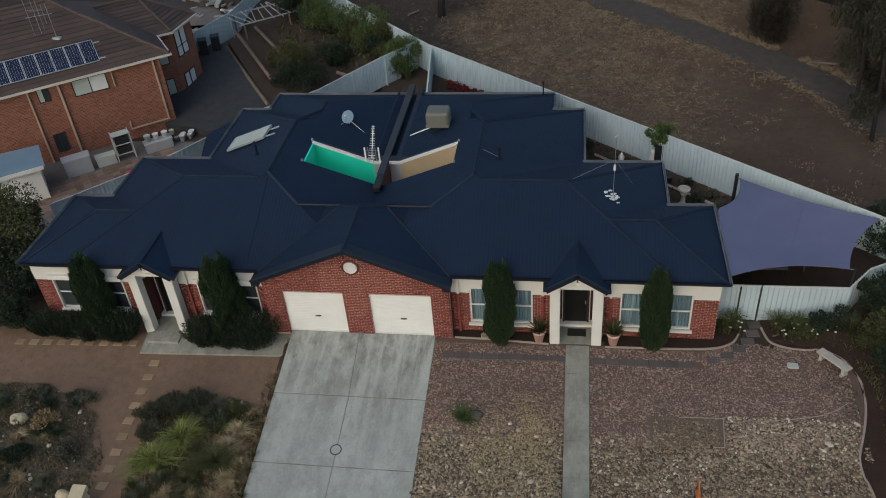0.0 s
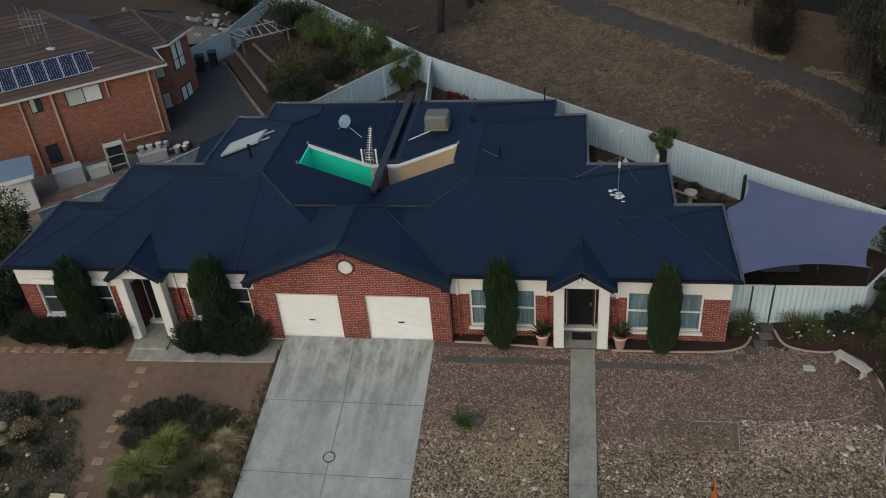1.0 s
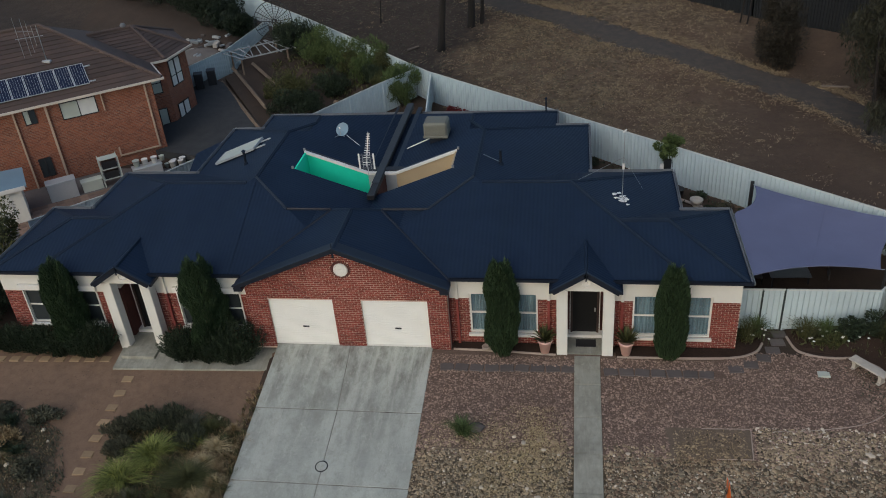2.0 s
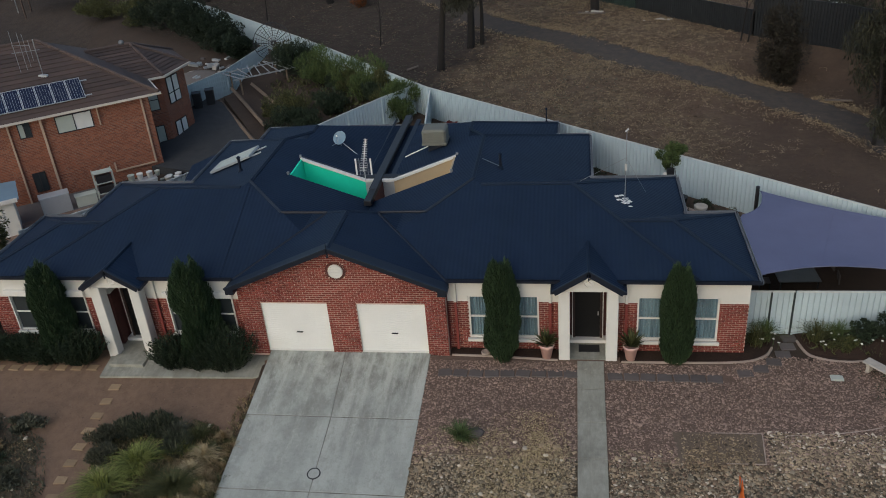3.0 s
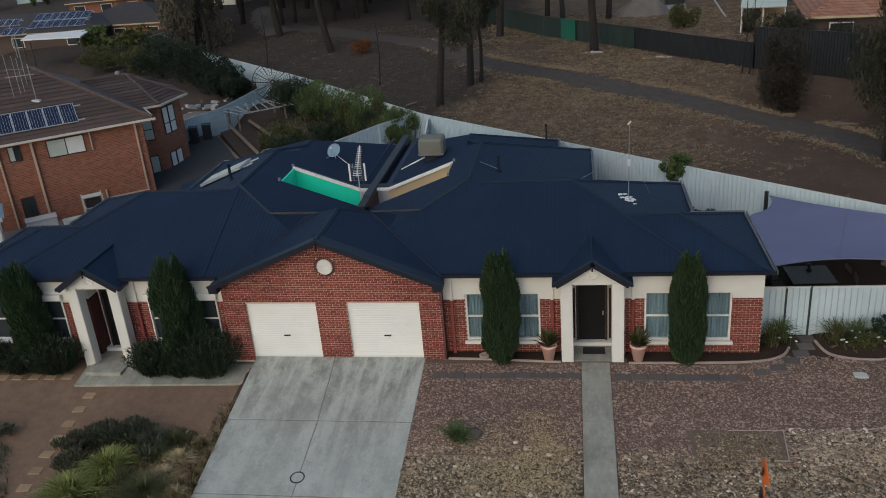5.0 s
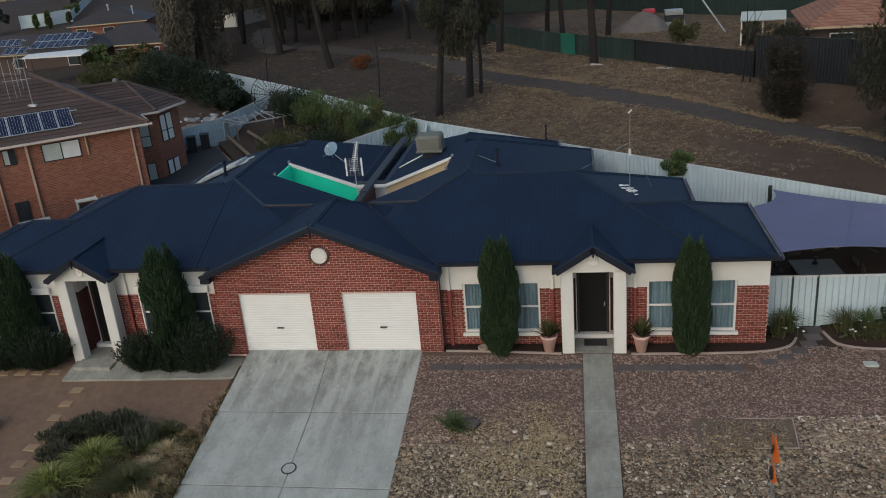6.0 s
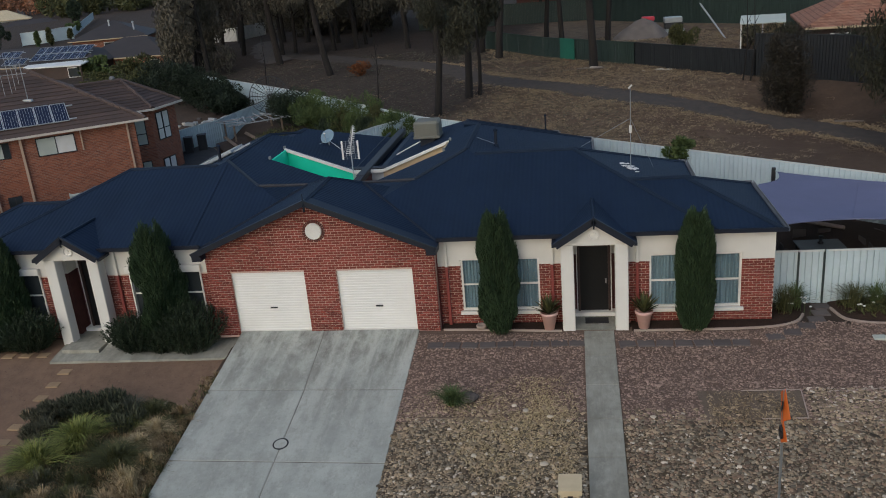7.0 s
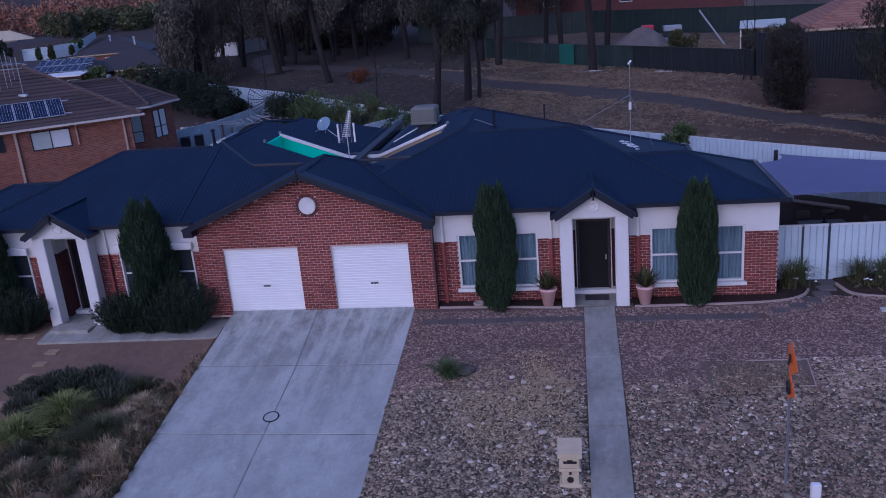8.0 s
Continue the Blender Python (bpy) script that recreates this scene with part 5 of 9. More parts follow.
nwindow(0.74, 2.68, 3.17, 4.16, pale=(1, 2))
nwindow(-1.18, -0.54, 3.34, 4.18, pale=(1, 0))
nwindow(-5.2, -3.4, 3.2, 4.15, pale=(1, 1))
nwindow(-1.2, -0.52, 0.17, 1.3, pale=(0, 0))
v1 = NB @ Matrix.Translation((0, 3.75, 0))
nwindow(6.28, 6.9, 2.28, 3.95, v1, False, (1, 1))
nwindow(6.32, 6.88, -0.86, 1.3, v1, False, (1, 1))
v2 = NB @ Matrix.Translation((7.28, 3.75, 0)) @ Matrix.Rotation(math.atan2(1.8, 1.82), 4, "Z")
# white panes put the light missing on this face into their colour
for z0, z1 in ((2.36, 4.04), (-0.82, 1.22)):
    for a, b in ((0.46, 1.06), (1.08, 1.72)):
        nwindow(a, b, z0, z1, v2, False, (2, 2))
for s, z0, w in ((0.02, -0.75, 0.06), (-1.65, -0.6, 0.045), (5.43, 0.3, 0.045), (3.0, 3.2, 0.03)):
    nbox("downpipe", s - w, s + w, 0.22, 0.34, z0, NE - 0.05, MAT_NTRIM, "tan downpipe")
nbox("overflow_pipe", 3.12, 5.5, 0.24, 0.33, 0.28, 0.36, MAT_NTRIM)
nbox("overflow_pipe", 3.12, 3.2, 0.24, 0.33, 0.36, 0.85, MAT_NTRIM)
nbox("water_meter", 0.0, 0.35, 0.05, 0.33, -0.7, -0.45, MAT_WHITE)


def solar(parent, m, cols, w, h, label):
    for k in range(cols):
        p = part("solar_panel", bx(k * w + 0.02, (k + 1) * w - 0.02, 0, h, 0.05, 0.085, m), MAT_PV, parent, label)
        bm = bmesh.new()
        for x in (k * w + 0.015, (k + 1) * w - 0.045):
            box(bm, x, x + 0.03, -0.01, h + 0.01, 0.05, 0.1, m)
        for y in (-0.01, h - 0.02):
            box(bm, k * w + 0.045, (k + 1) * w - 0.045, y, y + 0.03, 0.05, 0.1, m)
        part("panel_frame", bm, MAT_ALU, p)
        for i in range(1, 6):
            part("busbar", bx(k * w + w * i / 6 - 0.004, k * w + w * i / 6 + 0.004, 0.02, h - 0.02, 0.086, 0.09, m), MAT_ALU, p)
    for y in (0.15, h - 0.25):
        part("panel_rail", bx(-0.1, cols * w + 0.35, y, y + 0.06, 0.0, 0.05, m), MAT_ALU, parent)


mp = NB @ Matrix.Translation((-5.42, 0.58, NE + 0.58 * NK + 0.04)) @ Matrix.Rotation(math.atan(NK), 4, "X")
solar(nb, mp, 10, 0.81, 1.6, "dark blue solar panel")


def antenna(s0, d0, h, label):
    """A mast with a boom near its top that carries long upright rods."""
    x, y, z = NB @ Vector((s0, d0, NE + d0 * NK))
    th = thing("tv_antenna", (x, y, z), label, "antenna")
    part("mast", tube(bmesh.new(), [(x, y, z - 0.1), (x, y, z + h)], 0.026, 6), MAT_STEEL, th)
    part("foot_plate", bx(x - 0.25, x + 0.25, y - 0.12, y + 0.12, z - 0.02, z + 0.12, bevel=0.02), MAT_ALU, th)
    zb = z + 1.5
    part("boom", tube(bmesh.new(), [(x + 0.2, y + 0.1, zb), (x - 1.1, y - 0.55, zb)], 0.018, 5), MAT_STEEL, th)
    for q, up in ((0.22, 0.6), (0.42, 0.95), (0.62, 1.1), (0.95, 1.2)):
        xx, yy = x - q, y - 0.5 * q
        part("rod", tube(bmesh.new(), [(xx, yy, zb - up * 0.9), (xx, yy, zb + up)], 0.014, 5), MAT_STEEL, th)
    part("loop", tube(bmesh.new(), [(x - 0.2, y - 0.1, zb + 0.3), (x - 1.0, y - 0.5, zb + 0.42)], 0.012, 5), MAT_STEEL, th)


antenna(0.95, 2.65, 2.1, "tall thin television antenna with upright rods on the tiled roof")

# ---- far houses across the neighbourhood ----


MAT_FARROOF = plain("dark_brown_sheet", (0.05, 0.042, 0.04), (0.036, 0.031, 0.031), 0.7, 0.5, 6, 0.2, 0.01)


def far_house(x, y, z, w, d, turn, h, pitch, wall_mat, roof_material, label, pv=0, pv_at=0.0):
    th = thing("distant_house", (x, y, z), label, "house")
    m = Matrix.Translation((x, y, z)) @ Matrix.Rotation(radians(turn), 4, "Z")
    part("wall", bx(-w / 2 + 0.5, w / 2 - 0.5, -d / 2 + 0.5, d / 2 - 0.5, -4, h, m), wall_mat, th)
    bm = bmesh.new()
    cut_block(bm, -w / 2, w / 2, -d / 2, d / 2, h - 0.15, [(h + pitch * d / 2, 0, pitch), (h + pitch * d / 2, 0, -pitch), (h + pitch * w / 2, pitch, 0), (h + pitch * w / 2, -pitch, 0)], 30)
    bmesh.ops.transform(bm, matrix=m, verts=bm.verts)
    part("roof", bm, roof_material, th)
    for k in range(3):
        xx = -w / 3 + k * w / 3
        win = part("window", bx(xx - 0.8, xx + 0.8, -d / 2 + 0.44, -d / 2 + 0.5, h - 1.7, h - 0.5, m), MAT_WHITE, th)
        part("pane", bx(xx - 0.72, xx + 0.72, -d / 2 + 0.42, -d / 2 + 0.44, h - 1.62, h - 0.58, m), MAT_GLASS_DARK, win)
    part("gutter", bx(-w / 2, w / 2, -d / 2 - 0.1, -d / 2, h - 0.14, h, m), MAT_BEIGE, th)
    if pv:
        for row in range(2):
            mm = m @ Matrix.Translation((pv_at, -d / 2 + 0.9 + row * 1.6, h + pitch * (0.9 + row * 1.6) + 0.05)) @ Matrix.Rotation(math.atan(pitch), 4, "X")
            solar(th, mm, pv, 1.05, 1.6, "blue solar panel")
    return th


far_house(-62.1, 75.2, 0.23, 22, 9, 0, 2.7, 0.42, MAT_TILE, MAT_FARROOF, "distant house with dark roof and solar panels", pv=7, pv_at=1.4)
far_house(-50.5, 79.5, 0.2, 13, 10, 0, 2.7, 0.42, MAT_NBRICK, MAT_FARROOF, "distant brick house wing with dark hipped roof")
far_house(-64.6, 100.2, 1.2, 11.6, 11, 16, 2.8, 0.42, MAT_NBRICK, MAT_FARROOF, "distant brick house with dark brown hipped roof")
for x, y, z in ((-64.5, 98.6, 5.6), (-60.3, 98.0, 5.2)):
    th = thing("flue_pipe", (x, y, z), "pale metal flue pipe on a distant roof", "flue")
    part("pipe", tube(bmesh.new(), [(x, y, z - 0.4), (x, y, z + 0.7)], 0.12, 8), MAT_ALU, th)
    part("cowl", lathe(bmesh.new(), [(0.18, 0), (0.2, 0.16), (0.02, 0.26)], (x, y, z + 0.7), 8), MAT_ALU, th)
far_house(-118.0, 160.0, 0.4, 19, 12, 30, 2.7, 0.4, MAT_CREAM, MAT_FARROOF, "distant pale house with dark roof")
far_house(-143.0, 184.0, 2.3, 15, 11, 32, 2.7, 0.45, MAT_CREAM, MAT_SANDSTONE, "distant house with tan roof")
# next house: wall shade is painted in with the dark tile brown
far_house(29.7, 43.5, 2.1, 15, 11, -8, 2.6, 0.5, MAT_TILE, MAT_TERRATILE, "house with orange tiled roof behind the field")
far_house(13.0, 95, 2.8, 30, 10, -8, 4.6, 0.4, MAT_BRICK_D, MAT_TILE, "large red brick building beyond the green fence")
th = thing("carport", (-47, 57.5, 1), "white flat carport roof on posts", "carport")
CARPORT = [(-52.5, 58.0), (-45.5, 57.8), (-47.5, 63.6), (-54.0, 61.5)]
part("roof", prism(bmesh.new(), CARPORT, 3.8, 3.92), MAT_WHITE, th)
for a, b in CARPORT:
    a, b = a * 0.97 - 49.9 * 0.03, b * 0.97 + 60.2 * 0.03
    part("post", bx(a - 0.06, a + 0.06, b - 0.06, b + 0.06, 0.5, 3.8), MAT_TILE, th)
for x, y, z in ((-60.3, 67.8, 4.55), (-56.3, 62.6, 4.15)):
    th = thing("solar_rack", (x, y, gz(x, y)), "pale blue solar panels tilted on a steel post", "solar panel", "solar racks beyond the brick house")
    part("post", tube(bmesh.new(), [(x, y, gz(x, y) - 0.1), (x, y, z)], 0.06, 6), MAT_STEEL, th)
    solar(th, Matrix.Translation((x - 1.3, y - 0.6, z - 0.25)) @ Matrix.Rotation(radians(24), 4, "X"), 3, 0.9, 1.4, "pale blue solar panel")
th = thing("tool_shed", (-42.0, 65.6, 1.0), "small pale green shed with a low roof", "shed")
part("body", bx(-42.6, -40.6, 64.8, 67.0, -0.2, 2.0), MAT_BLIND, th)
part("roof", prism(bmesh.new(), [(-43.4, 64.5), (-39.6, 64.5), (-38.9, 67.6), (-42.8, 67.6)], lambda x, y: 2.05 + 0.2 * (x + 43.4), lambda x, y: 2.13 + 0.2 * (x + 43.4)), MAT_POST_DARK, th)
th = thing("garden_shed", (20.4, 47.5, 2.6), "open shed with pale blue-white sheet roof", "shed")
sm = Matrix.Translation((20.4, 47.5, 2.6)) @ Matrix.Rotation(radians(-12), 4, "Z")
part("roof", bx(-1.7, 1.7, -1.3, 1.3, 2.15, 2.22, sm @ Matrix.Rotation(radians(9), 4, "X")), MAT_BLIND, th)
part("back_wall", bx(-1.6, 1.6, 1.2, 1.28, -0.2, 2.0, sm), MAT_BEIGE, th)
part("side_wall", bx(-1.65, -1.57, -1.2, 1.28, -0.2, 2.0, sm), MAT_BEIGE, th)
for a in (-1.6, 0, 1.6):
    part("post", bx(a - 0.05, a + 0.05, -1.25, -1.15, -0.2, 2.0, sm), MAT_WHITE, th)


def mound(name, x, y, z, r, h, material, label, category):
    bm = bmesh.new()
    rings = []
    for k in range(9):
        rr = r * (1 - k / 8.5)
        row = []
        for i in range(28):
            a = i * 2 * math.pi / 28
            q = rr * (1 + 0.16 * noise.noise((math.cos(a) * 1.5, math.sin(a) * 1.5, k * 0.3)))
            row.append(bm.verts.new((x + q * math.cos(a), y + q * 0.7 * math.sin(a), z + h * (1 - (rr / r) ** 1.5) + 0.06 * noise.noise((q * 3, a * 3, 0)))))
        rings.append(row)
    for r0, r1 in zip(rings, rings[1:]):
        for i in range(28):
            bm.faces.new((r0[i], r0[(i + 1) % 28], r1[(i + 1) % 28], r1[i]))
    bm.faces.new(rings[-1])
    return tagged(part(name, bm, material, smooth=True), label, category)


mound("earth_mound", 12.0, 59.8, 2.5, 2.9, 1.9, MAT_HEAP, "mound of grey-brown gravel behind the fence", "mound")
bm = bx(-0.6, 0.6, -0.35, 0.35, 0, 0.45, Matrix.Translation((12.6, 61.5, 3.95)), 0.08)
tagged(part("red_tub", bm, MAT_PINK), "red plastic tub beside a gravel heap", "tub")

fa, fb = Vector((4.3, 48.95, 0)), Vector((5.5, 47.5, 0))
tm = Matrix.Translation(fa + Vector((-0.06, -0.06, gz(4.3, 48.9)))) @ (fb - fa).to_track_quat("X", "Z").to_matrix().to_4x4()
tagged(part("tarpaulin", box(bmesh.new(), 0, (fb - fa).length, -0.03, 0.0, 0.0, 1.72, tm, 0.01), MAT_TARP), "bright green tarpaulin hung over a fence panel", "tarpaulin")
tagged(part("leaning_pole", tube(bmesh.new(), [(19.0, 55.0, 2.3), (16.55, 55.0, 5.75)], 0.07, 8), MAT_ALU), "long pale pole leaning in the builder's yard", "pole")
for k in range(3):
    tagged(part("crate", bx(14.2 - 0.05 * k, 16.0 - 0.1 * k, 61.0, 62.2, 2.6 + 0.55 * k, 3.1 + 0.55 * k, bevel=0.03), MAT_STEEL if k != 1 else MAT_BLACK), "grey stacked crate behind the gravel heap", "crate", "crates behind the heap")


# ---- plants ----
def rng_for(seed):
    return np.random.RandomState(seed)


def unit(v):
    return v / np.maximum(np.linalg.norm(v, axis=1, keepdims=True), 1e-6)


def leaves(name, c, d, length, width, material, parent, label="", seed=1):
    """Diamond leaves: centres c, long ways d; sizes vary by half."""
    r = rng_for(seed + 77)
    n = len(c)
    d = unit(d)
    side = unit(np.cross(d, r.normal(size=(n, 3))))
    L = (length * r.uniform(0.6, 1.4, n))[:, None] / 2
    W = (width * r.uniform(0.6, 1.4, n))[:, None] / 2
    verts = np.stack([c - d * L, c + side * W, c + d * L, c - side * W], 1).reshape(-1, 3)
    return fast(name, verts, np.arange(4 * n).reshape(n, 4), material, parent, label)


def in_blob(r, n, centre, radii, shell=0.55):
    v = unit(r.normal(size=(n, 3)))
    rad = shell + (1 - shell) * r.rand(n) ** 0.6
    return np.array(centre) + v * rad[:, None] * np.array(radii), v


def clumped(r, n, centre, radii, clumps=14, size=0.42):
    """Leaf places in a crown made of many uneven clumps."""
    cs, _ = in_blob(r, clumps, centre, [q * 0.75 for q in radii], 0.4)
    pts, out = [], []
    per = max(1, n // clumps)
    for k in range(clumps):
        s = size * r.uniform(0.6, 1.25)
        p, v = in_blob(r, per, cs[k], [radii[0] * s, radii[1] * s, radii[2] * s], 0.5)
        pts.append(p)
        out.append(v)
    return np.concatenate(pts), np.concatenate(out)


def cypress(x, y, z, h, rad, label, seed, ragged=0.12):
    th = thing("cypress", (x, y, z), label, "cypress tree", "cypresses along the front wall")
    part("trunk", tube(bmesh.new(), [(x, y, z - 0.1), (x, y, z + h * 0.8)], 0.07, 7, 0.02), MAT_BARK, th)
    r = rng_for(seed)
    n = 26000
    t = r.rand(n) ** 0.85
    a = r.rand(n) * 2 * np.pi
    prof = rad * np.minimum(1.0, (t * 2.2 + 0.6)) * (1 - 0.5 * np.clip((t - 0.78) / 0.22, 0, 1) ** 1.8)
    lump = 1 + 0.16 * np.sin(a * 5 + t * 4 + seed) * np.sin(t * 11 + a * 2) + ragged * np.sin(a * 3 - t * 7 + seed * 2)
    rr = prof * lump * (0.45 + 0.55 * r.rand(n) ** 0.45)
    tall = 1 - (0.03 + 0.35 * max(ragged - 0.12, 0)) * (1 + np.sin(a * 3 + seed)) - 0.1 * (rr / rad) ** 2
    c = np.stack([x + rr * np.cos(a), y + rr * np.sin(a), z + 0.05 + t * h * tall + 0.08 * r.normal(size=n) * (t > 0.85)], 1)
    d = np.stack([np.cos(a) * 0.3, np.sin(a) * 0.3, np.ones(n)], 1) + 0.14 * r.normal(size=(n, 3))
    leaves("crown", c, d, 0.19, 0.03, LEAF_CYP, th, "", seed)
    return th


cypress(2.74, -0.08, -0.05, 3.95, 0.58, "dark green columnar cypress before a window pair", 3)
cypress(8.80, -0.08, -0.05, 3.8, 0.56, "dark green slim cypress with narrow top", 5)
cypress(-8.72, -0.12, -0.4, 4.35, 0.72, "dark green cypress with spiky divided top above shrubs", 8, 0.2)
cypress(-14.62, -0.12, -0.4, 4.15, 0.68, "dark green bushy cypress rising from low shrubs", 11, 0.16)


def shrub(name, x, y, radii, n, material, label, category, seed, leaf=(0.11, 0.035), z=None, clumps=14, size=0.42, up=0.5, group=""):
    z = gz(x, y) if z is None else z
    th = thing(name, (x, y, z), label, category, group)
    r = rng_for(seed)
    bm = bmesh.new()
    for k in range(5):
        a = k * 1.3 + seed
        tube(bm, [(x, y, z - 0.05), (x + radii[0] * 0.4 * math.cos(a), y + radii[1] * 0.4 * math.sin(a), z + radii[2] * 1.2)], 0.025 + radii[2] * 0.012, 5, 0.008)
    part("stem", bm, MAT_BARK, th)
    p, v = clumped(r, int(n * 0.75), (x, y, z + radii[2] * 0.95), radii, clumps, size)
    keep = p[:, 2] > z - 0.03
    p, v = p[keep], v[keep]
    d = v + r.normal(size=v.shape) * 0.5 + np.array([0, 0, up])
    leaves("foliage", p, d, leaf[0] * 1.1, leaf[1] * 1.12, material, th, "", seed)
    return th


def ground_cover(name, poly, n, material, label, seed, size=(0.32, 0.022), up=0.9):
    """Dense dry blades and leaves over a garden bed."""
    r = rng_for(seed)
    xs, ys = [p[0] for p in poly], [p[1] for p in poly]
    x, y = r.uniform(min(xs), max(xs), n), r.uniform(min(ys), max(ys), n)
    inside = np.zeros(n, bool)
    for (xa, ya), (xb, yb) in zip(poly, poly[1:] + poly[:1]):
        cross = ((ya > y) != (yb > y)) & (x < (xb - xa) * (y - ya) / (yb - ya + 1e-9) + xa)
        inside ^= cross
    dens = np.array([noise.noise((a * 1.1, b * 1.1, seed * 0.1)) for a, b in zip(x, y)])
    inside &= r.rand(n) < 0.6 + dens
    x, y = x[inside], y[inside]
    m = len(x)
    z = np.array([gz(a, b) for a, b in zip(x, y)])
    d = np.stack([r.normal(size=m) * 0.6, r.normal(size=m) * 0.6, np.full(m, up)], 1)
    ob = leaves(name, np.stack([x, y, z + size[0] * 0.35], 1), d, size[0], size[1], material, None, "", seed)
    tagged(ob, label, "ground cover", kind="stuff")


def feather_shrub(x, y, rad, h, seed, shoots=150, per=62):
    """Upright leafy shoots that fan out from one root."""
    z = gz(x, y) + 0.03
    th = thing("shrub", (x, y, z), "dense dark green rosemary-like shrub along the wall", "shrub", "shrubs along the wall")
    r = rng_for(seed)
    P, D = [], []
    bm = bmesh.new()
    for k in range(shoots):
        a = k * 2.39996 + 0.3 * r.rand()
        q = math.sqrt((k + 0.5) / shoots)
        lean = q * r.uniform(0.75, 1.1)
        b0 = np.array([x + 0.35 * rad * q * math.cos(a), y + 0.3 * rad * q * math.sin(a), z])
        tip = b0 + np.array([math.cos(a) * lean * rad * 0.72, math.sin(a) * lean * rad * 0.5, h * (1.08 - 0.5 * q * q) * r.uniform(0.82, 1.12)])
        bend = np.array([math.cos(a), math.sin(a), 0]) * 0.12 * rad * lean
        if k % 6 == 0:
            tube(bm, [tuple(b0), tuple((b0 + tip) / 2 + bend * 0.5), tuple(tip)], 0.012, 4, 0.004)
        t = r.uniform(0.08, 1.0, per)[:, None]
        c = b0 + (tip - b0) * t + bend * (4 * t * (1 - t)) * 0.5
        w = unit(r.normal(size=(per, 3)))
        P.append(c + w * 0.055)
        D.append((tip - b0)[None] / np.linalg.norm(tip - b0) * 1.3 + w * 0.7)
    part("stem", bm, MAT_BARK, th)
    leaves("foliage", np.concatenate(P), np.concatenate(D), 0.13, 0.026, LEAF_SHRUB, th, "", seed)
    return th


# dark shrubs under the left-hand windows
for k, (x, y, a, h) in enumerate(((-9.75, -0.5, 1.15, 1.25), (-8.75, -0.55, 0.95, 1.0), (-7.7, -0.55, 1.35, 1.65), (-17.3, -0.35, 1.0, 1.05), (-16.2, -0.35, 1.05, 1.0), (-15.0, -0.45, 1.05, 0.95), (-13.75, -0.45, 1.15, 1.35))):
    feather_shrub(x, y, a, h, 20 + k, 170 if a > 1.1 else 130)


def strap_clump(name, x, y, rad, h, n, material, label, seed, width=0.022, category="grass clump", group="", z=None):
    """Arching strap leaves from one crown."""
    z = gz(x, y) if z is None else z
    th = thing(name, (x, y, z), label, category, group)
    r = rng_for(seed)
    a = r.rand(n) * 2 * np.pi
    reach = rad * r.uniform(0.15, 1.15, n) * (1 + 0.35 * np.sin(a * 2 + seed) + 0.2 * np.sin(a * 5 + 2 * seed))
    top = h * r.uniform(0.55, 1.1, n)
    base = np.stack([x + 0.11 * rad * r.normal(size=n), y + 0.11 * rad * r.normal(size=n), np.full(n, z)], 1)
    side = np.stack([-np.sin(a), np.cos(a), np.zeros(n)], 1) * (width * r.uniform(0.6, 1.3, n))[:, None] / 2
    V = []
    ts = (0, 0.35, 0.7, 1.0)
    for t in ts:
        p = base + np.stack([np.cos(a) * reach * t ** 1.3, np.sin(a) * reach * t ** 1.3, top * (1.75 * t - (0.75 + 0.35 * reach / rad) * t * t)], 1)
        w = side * (1 - 0.85 * t)
        V += [p - w, p + w]
    V = np.stack(V, 1).reshape(-1, 3)
    k = np.arange(n)[:, None] * 8
    Fc = np.concatenate([k + np.array([[2 * i, 2 * i + 1, 2 * i + 3, 2 * i + 2]]) for i in range(3)], 0)
    fast("strap_leaves", V, Fc, material, th)
    part("crown_base", lathe(bmesh.new(), [(rad * 0.28, -0.03), (rad * 0.2, h * 0.12), (0.01, h * 0.18)], (x, y, z), 9), MAT_SOIL, th)
    return th


GARDEN = "plants of the front garden bed"
strap_clump("strap_plant", -9.13, -5.5, 0.95, 0.95, 900, LEAF_BRIGHT, "bright green arching strap-leaf plant", 31, 0.034, "grass clump", GARDEN)
strap_clump("strap_plant", -9.9, -6.5, 0.95, 0.95, 900, LEAF_BRIGHT, "bright green arching strap-leaf plant", 32, 0.034, "grass clump", GARDEN)
strap_clump("strap_plant", -7.5, -6.35, 1.0, 0.8, 900, LEAF_OLIVE, "olive green arching strap-leaf plant among dry grass", 33, 0.032, "grass clump", GARDEN)
for k, (x, y, s) in enumerate(((-10.85, -4.35, 0.6), (-10.05, -3.95, 0.7), (-9.15, -3.75, 0.7), (-10.55, -5.25, 0.5), (-8.25, -4.65, 0.6))):
    shrub("dark_shrub", x, y, (s * 1.15, s * 0.95, 0.36), 3600, LEAF_ROSEMARY if k % 3 else LEAF_GREY, "dark grey-green spiky shrub beside the sand yard", "shrub", 40 + k, (0.2, 0.028), None, 16, 0.42, 1.6, GARDEN)
for k, (x, y, s) in enumerate(((-6.85, -4.65, 0.5), (-6.95, -5.65, 0.55), (-6.60, -6.65, 0.5), (-8.25, -7.65, 0.6), (-7.05, -7.85, 0.6), (-9.25, -8.05, 0.6), (-10.05, -8.25, 0.5), (-6.55, -8.85, 0.5), (-7.95, -9.05, 0.6), (-9.25, -9.45, 0.6), (-6.65, -4.05, 0.35))):
    strap_clump("dry_tussock", x, y, s * (0.7 + 0.5 * ((k * 7) % 5) / 4), 0.4 + 0.04 * (k % 5), 220, LEAF_DRY if k % 3 else LEAF_OLIVE, "straw-coloured dry grass tussock", 60 + k, 0.034, "grass clump", GARDEN)
